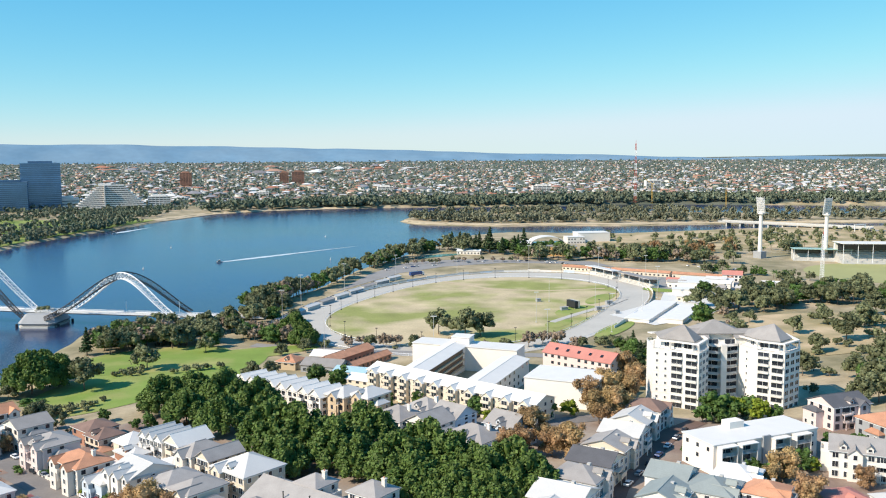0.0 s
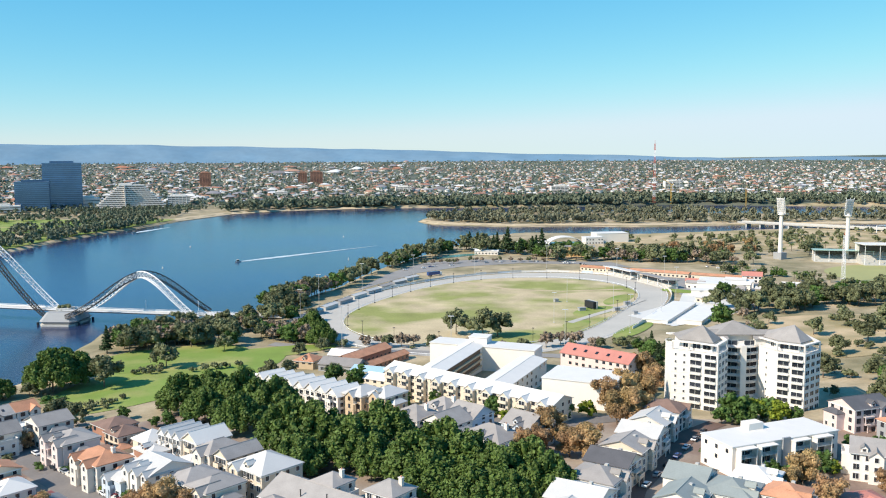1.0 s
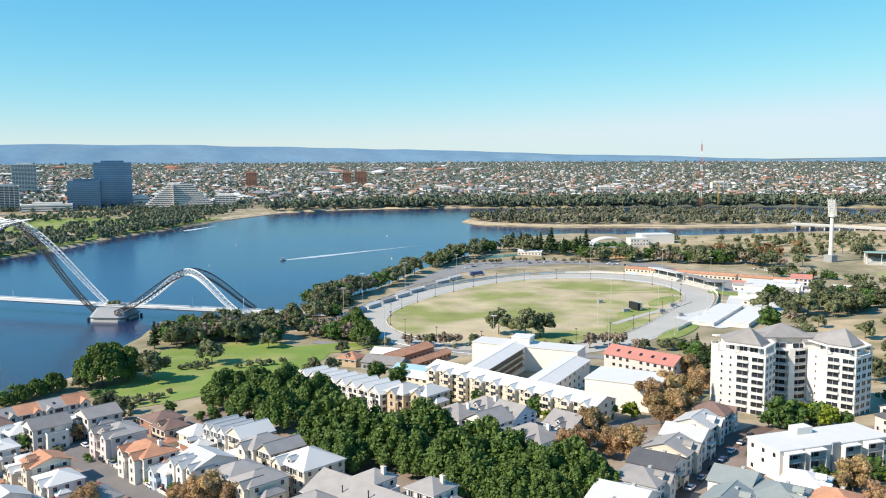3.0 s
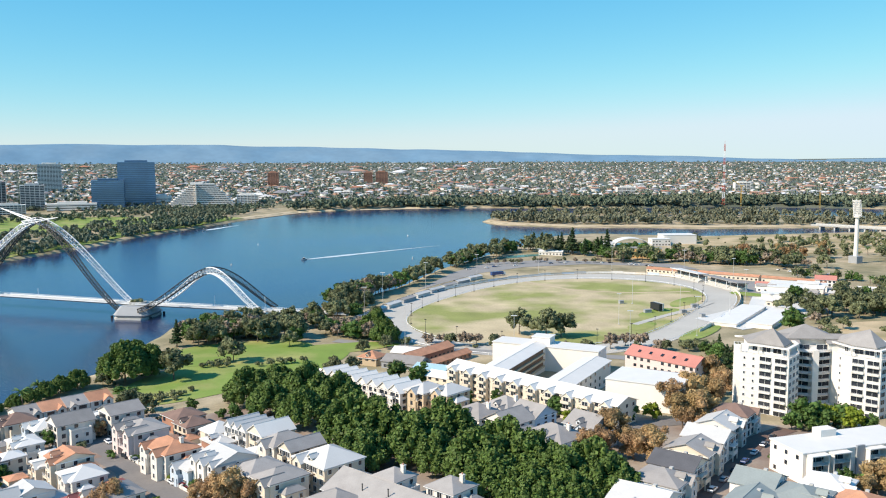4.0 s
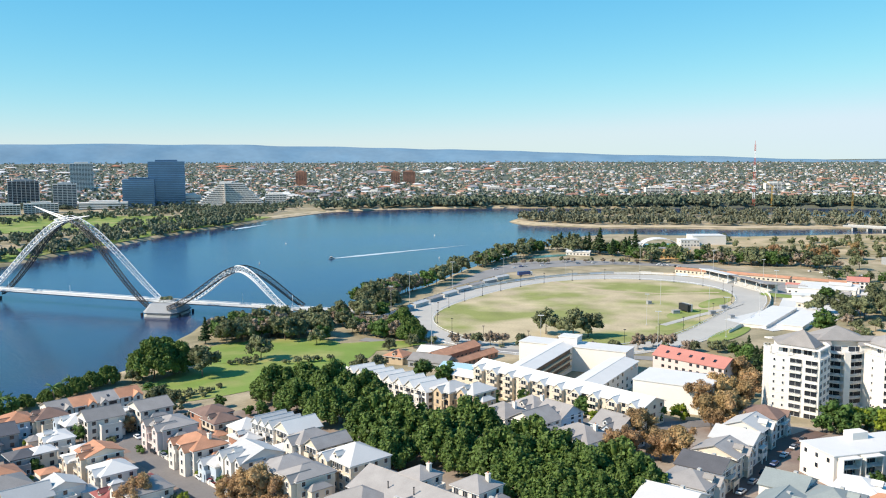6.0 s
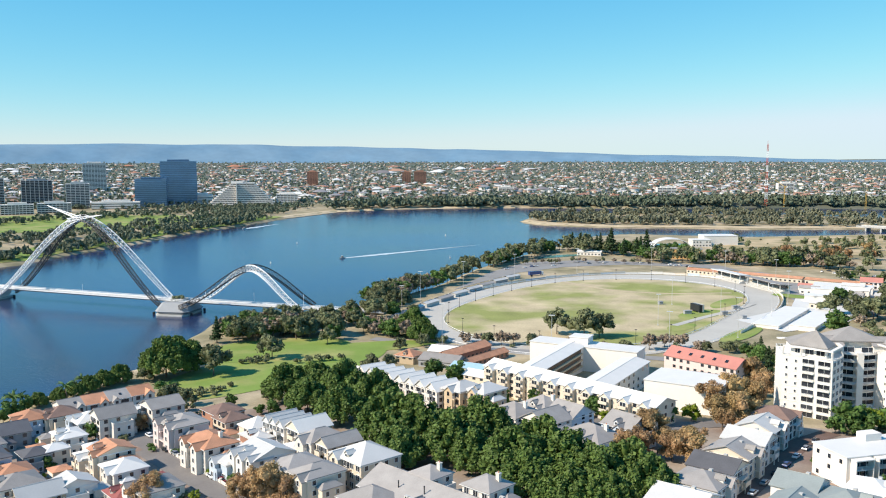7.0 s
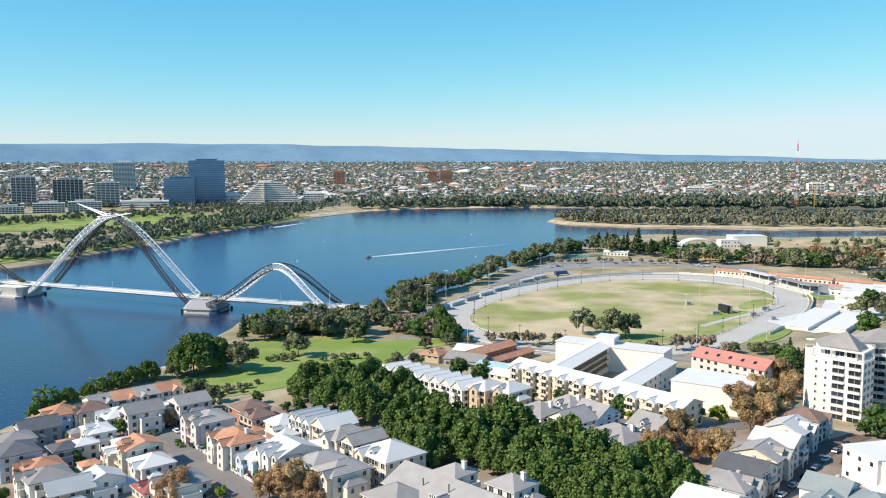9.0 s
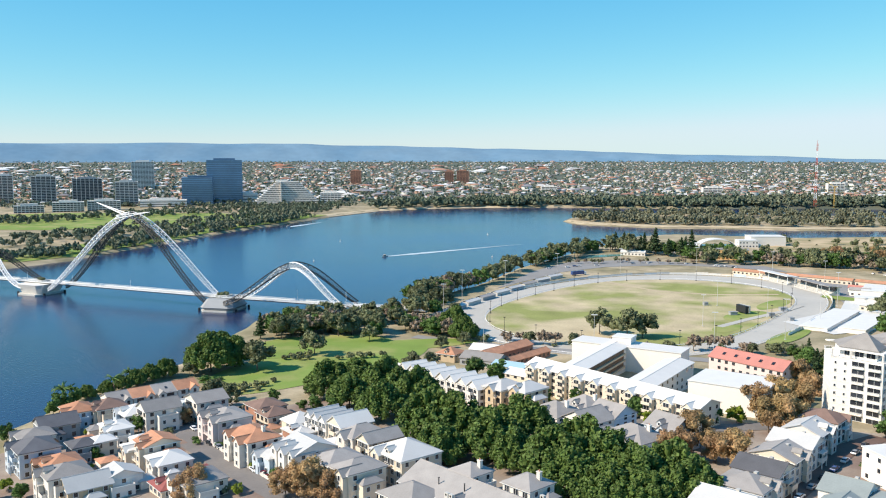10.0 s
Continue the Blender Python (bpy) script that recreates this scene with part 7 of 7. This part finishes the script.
def boat(x, y, turn, length, label):
    ob = thing("motorboat", pose(x, y, 0, 0, 0, turn), label, "boat", "motorboats")
    k = length / 6
    part("hull", Mesh().solid([(-3 * k, -0.8 * k, -0.2), (1.6 * k, -0.8 * k, -0.2), (2.6 * k, 0, 0.1), (1.6 * k, 0.8 * k, -0.2), (-3 * k, 0.8 * k, -0.2)],
                              [(-3 * k, -1.1 * k, 0.9 * k), (1.8 * k, -1.1 * k, 1.0 * k), (3.2 * k, 0, 1.2 * k), (1.8 * k, 1.1 * k, 1.0 * k), (-3 * k, 1.1 * k, 0.9 * k)]), WHITE, ob)
    part("cabin", Mesh().solid([(-1 * k, -0.8 * k, 0.95 * k), (1.2 * k, -0.8 * k, 0.95 * k), (1.2 * k, 0.8 * k, 0.95 * k), (-1 * k, 0.8 * k, 0.95 * k)],
                               [(-0.9 * k, -0.7 * k, 2 * k), (0.5 * k, -0.7 * k, 2 * k), (0.5 * k, 0.7 * k, 2 * k), (-0.9 * k, 0.7 * k, 2 * k)]), GLASS, ob)
    part("canopy", Mesh().box(-1.2 * k, 0.7 * k, -0.85 * k, 0.85 * k, 2 * k, 2.15 * k), WHITE, ob)
    return ob


def wake(x0, y0, x1, y1, w, seed):
    """A ragged tapering sheet of foam on the water."""
    rnd = random.Random(seed)
    m = Mesh()
    ln = math.hypot(x1 - x0, y1 - y0)
    tx, ty = (x1 - x0) / ln, (y1 - y0) / ln
    n = 40
    rows = []
    for i in range(n + 1):
        s = i / n
        c = (x0 + tx * ln * s, y0 + ty * ln * s)
        half = w * (0.25 + 0.75 * min(1, s * 5)) * (1 - s) ** 1.0 * rnd.uniform(0.8, 1.15) + 0.05
        rows.append(((c[0] - ty * half, c[1] + tx * half, 0.12), (c[0] + ty * half, c[1] - tx * half, 0.12)))
    for a, b in zip(rows, rows[1:]):
        m.poly(a[1], b[1], b[0], a[0])
    whole("boat_wake", m, FOAM, "long white foam trail behind a motorboat", "wake", kind="stuff")


boat(-234, 911, -130, 7, "white motorboat speeding on the river")
wake(-232, 914, -100, 1072, 7.0, 1)
boat(-473, 1257, -100, 8, "white motorboat near the far bank")
wake(-472, 1262, -453, 1362, 7.5, 2)
for bx, by in ((-330, 1060), (-60, 1010), (-160, 1190), (-296, 860), (-120, 930)):
    whole("buoy", Mesh().tube((0, 0, -0.3), (0, 0, 1.0), 0.7, 0.5, n=8).tube((0, 0, 1.0), (0, 0, 2.6), 0.12, n=5), WHITE, "small white marker buoy on the water", "buoy", "river buoys", m=pose(bx, by, 0))

# ---- cars ----
TYRE = material("black_rubber", (0.02, 0.02, 0.02), 0.9, 0.1)
PAINTS = {"white": material("white_car_paint", (0.75, 0.75, 0.75), 0.25, 0.03, spec=0.5), "black": material("black_car_paint", (0.02, 0.022, 0.03), 0.2, 0.05, spec=0.5), "silver": material("silver_car_paint", (0.42, 0.43, 0.45), 0.3, 0.05, metal=0.6),
          "maroon": material("maroon_car_paint", (0.16, 0.02, 0.03), 0.25, 0.05, spec=0.5), "blue": material("blue_car_paint", (0.04, 0.08, 0.22), 0.25, 0.05, spec=0.5)}


def car_proto(colour):
    ob = thing("car", pose(0, 0, 0), "small " + colour + " parked passenger car", "car", "parked cars")
    body = Mesh()
    body.solid([(-2.15, -0.85, 0.3), (2.15, -0.85, 0.3), (2.15, 0.85, 0.3), (-2.15, 0.85, 0.3)], [(-2.2, -0.88, 0.75), (2.2, -0.88, 0.7), (2.2, 0.88, 0.7), (-2.2, 0.88, 0.75)])
    body.solid([(-2.2, -0.88, 0.75), (2.2, -0.88, 0.7), (2.2, 0.88, 0.7), (-2.2, 0.88, 0.75)], [(-2.1, -0.8, 0.95), (2.05, -0.8, 0.86), (2.05, 0.8, 0.86), (-2.1, 0.8, 0.95)])
    body.solid([(-1.25, -0.66, 1.36), (0.5, -0.66, 1.36), (0.5, 0.66, 1.36), (-1.25, 0.66, 1.36)], [(-1.15, -0.6, 1.44), (0.4, -0.6, 1.44), (0.4, 0.6, 1.44), (-1.15, 0.6, 1.44)])
    part("body", body, PAINTS[colour], ob)
    part("glazing", Mesh().solid([(-1.7, -0.78, 0.94), (1.2, -0.78, 0.9), (1.2, 0.78, 0.9), (-1.7, 0.78, 0.94)], [(-1.25, -0.67, 1.36), (0.5, -0.67, 1.36), (0.5, 0.67, 1.36), (-1.25, 0.67, 1.36)]), GLASS, ob)
    for sx in (-1.35, 1.35):
        for sy in (-0.8, 0.8):
            part("wheel", Mesh().tube((sx, sy - 0.1, 0.33), (sx, sy + 0.1, 0.33), 0.33, n=10), TYRE, ob)
    return ob


_car_cache = {}


def park(colour, x, y, turn, lift=0.24):
    m = pose(x, y, ground_at(x, y) + lift, 0, 0, turn)
    if colour not in _car_cache:
        _car_cache[colour] = car_proto(colour)
        _car_cache[colour].matrix_basis = m
    else:
        copy_thing(_car_cache[colour], m)


for c, x, y in (("black", -138.1, 286), ("silver", -132.6, 281.6), ("white", -117.2, 264.4), ("white", -109.8, 258.6), ("maroon", -104.6, 255.1), ("white", -152.7, 303)):
    park(c, x, y, U)
for i in range(7):
    park(("white", "silver", "black", "blue")[i % 4], 56 + 5.2 * i, 258 + 8.6 * i, 58)
_r = random.Random(9)
for i in range(18):
    s = _r.random()
    park(_r.choice(["white", "white", "silver", "black", "blue"]), -62 + 190 * s, 812 + 70 * math.sin(s * 2.4) + _r.uniform(-6, 6), _r.choice([20, 110]), 0.18)
for i in range(8):
    park(_r.choice(["white", "silver", "black"]), 255 + _r.uniform(-25, 25), 815 + _r.uniform(-25, 30), _r.choice([-30, 60]), 0.05)
lorry = thing("lorry", pose(-23.5, 783, ground_at(-23.5, 783) + 0.16, 0, 0, 40), "blue and white lorry parked by the track", "lorry")
part("cargo_box", Mesh().box(-8, 5, -1.3, 1.3, 0.9, 3.9), PAINTS["blue"], lorry)
part("cab", Mesh().box(5.3, 7.4, -1.25, 1.25, 0.5, 3.0), PAINTS["white"], lorry)
for sx in (-6, -4.6, 6.2):
    for sy in (-1.1, 1.1):
        part("wheel", Mesh().tube((sx, sy - 0.15, 0.5), (sx, sy + 0.15, 0.5), 0.5, n=10), TYRE, lorry)

# ---- garden walls along the street ----
for i in range(9):
    s = i / 9
    x, y = -140 + 45 * s, 288 - 43.8 * s
    gw = thing("garden_wall", pose(x, y, ground_at(x, y), 0, 0, -44), "cream rendered garden wall with pillars", "wall", "garden walls")
    part("wall", Mesh().box(0.5, 6.6, -0.12, 0.12, -1.5, 1.3), OFFWHITE, gw)
    for px in (0.25, 6.85):
        part("pillar", Mesh().box(px - 0.25, px + 0.25, -0.25, 0.25, -1.5, 1.7).box(px - 0.32, px + 0.32, -0.32, 0.32, 1.7, 1.85), WHITE, gw)


# ---- garages and courts among the townhouses ----


def garage(x, y, turn, w, d, wall, roofing, label, h=2.9):
    ob = thing("garage", pose(x, y, ground_at(x, y), 0, 0, turn), label, "garage", "garages")
    part("wall", Mesh().box(-w / 2, w / 2, -d / 2, d / 2, -1.5, h), wall, ob)
    part("roof", roof_mesh("hip", w, d, 0.9, 0.3, 0.15), roofing, ob, at=pose(0, 0, h))
    part("door", Mesh().box(-w * 0.36, w * 0.36, -d / 2 - 0.06, -d / 2, 0, 2.2), GREY_WALL if wall is WHITE else WHITE, ob)


for i, (x, y, w, d, wall, roofing) in enumerate(((-190, 296, 7, 6, OFFWHITE, GREY_ROOF), (-186, 284, 6, 6, CREAM, TERRACOTTA), (-166, 286, 6, 6, OFFWHITE, WHITE_ROOF), (-164, 262, 6, 6, CREAM, TERRACOTTA), (-160, 248, 7, 6, TAN, GREY_ROOF), (-141, 246, 6, 5, OFFWHITE, STEEL_ROOF),
                                                   (-120, 298, 7, 6, CREAM, TERRACOTTA), (-111, 286, 7, 6, OFFWHITE, WHITE_ROOF), (-97, 277, 7, 6, CREAM, STEEL_ROOF), (-88, 262, 6, 6, OFFWHITE, GREY_ROOF), (-72, 256, 6, 6, CREAM, GREY_ROOF), (-142, 312, 7, 6, OFFWHITE, GREY_ROOF),
                                                   (-194, 268, 6, 6, GREY_WALL, DARK_ROOF), (-168, 240, 6, 6, OFFWHITE, GREY_ROOF), (-126, 254, 6, 6, CREAM, MAROON_ROOF), (-156, 282, 6, 5, CREAM, WHITE_ROOF))):
    garage(x, y, U, w, d, wall, roofing, "low rendered garage with a small hipped roof")


def court_wall(x, y, turn, ln, mat):
    whole("court_wall", Mesh().box(0, ln, -0.12, 0.12, -1.2, 1.8).box(-0.2, 0.2, -0.22, 0.22, -1.2, 2.1), mat, "rendered courtyard wall between townhouses", "wall", "courtyard walls", m=pose(x, y, ground_at(x, y), 0, 0, turn))


for i, (x, y, t2, ln) in enumerate(((-196, 300, U, 9), (-184, 292, U + 90, 8), (-170, 296, U, 10), (-160, 274, U + 90, 9), (-166, 256, U, 9), (-152, 258, U, 10), (-135, 250, U, 9), (-128, 300, U, 10), (-116, 290, U, 9), (-104, 276, U + 90, 8), (-92, 268, U, 8), (-128, 246, U + 90, 7))):
    court_wall(x, y, t2, ln, (OFFWHITE, CREAM, WHITE, TAN)[i % 4])

# timber pergolas and awnings on the townhouse terraces
for i, (x, y, z) in enumerate(((-178, 246, 6.0), (-184, 262, 9.0), (-64, 249, 6.2), (-112, 265, 6.2), (-82, 243, 6.2), (-160, 230, 6.2))):
    pg = thing("pergola", pose(x, y, ground_at(x, y), 0, 0, U), "weathered timber terrace pergola on posts", "pergola", "pergolas")
    for sx in (-2, 2):
        for sy in (-1.2, 1.2):
            part("post", Mesh().box(sx - 0.1, sx + 0.1, sy - 0.1, sy + 0.1, -1, z - 0.25), WOOD, pg)
    for k in range(6):
        part("beam", Mesh().box(-2.3 + 0.9 * k, -2.15 + 0.9 * k, -1.6, 1.6, z - 0.25, z), WOOD, pg)
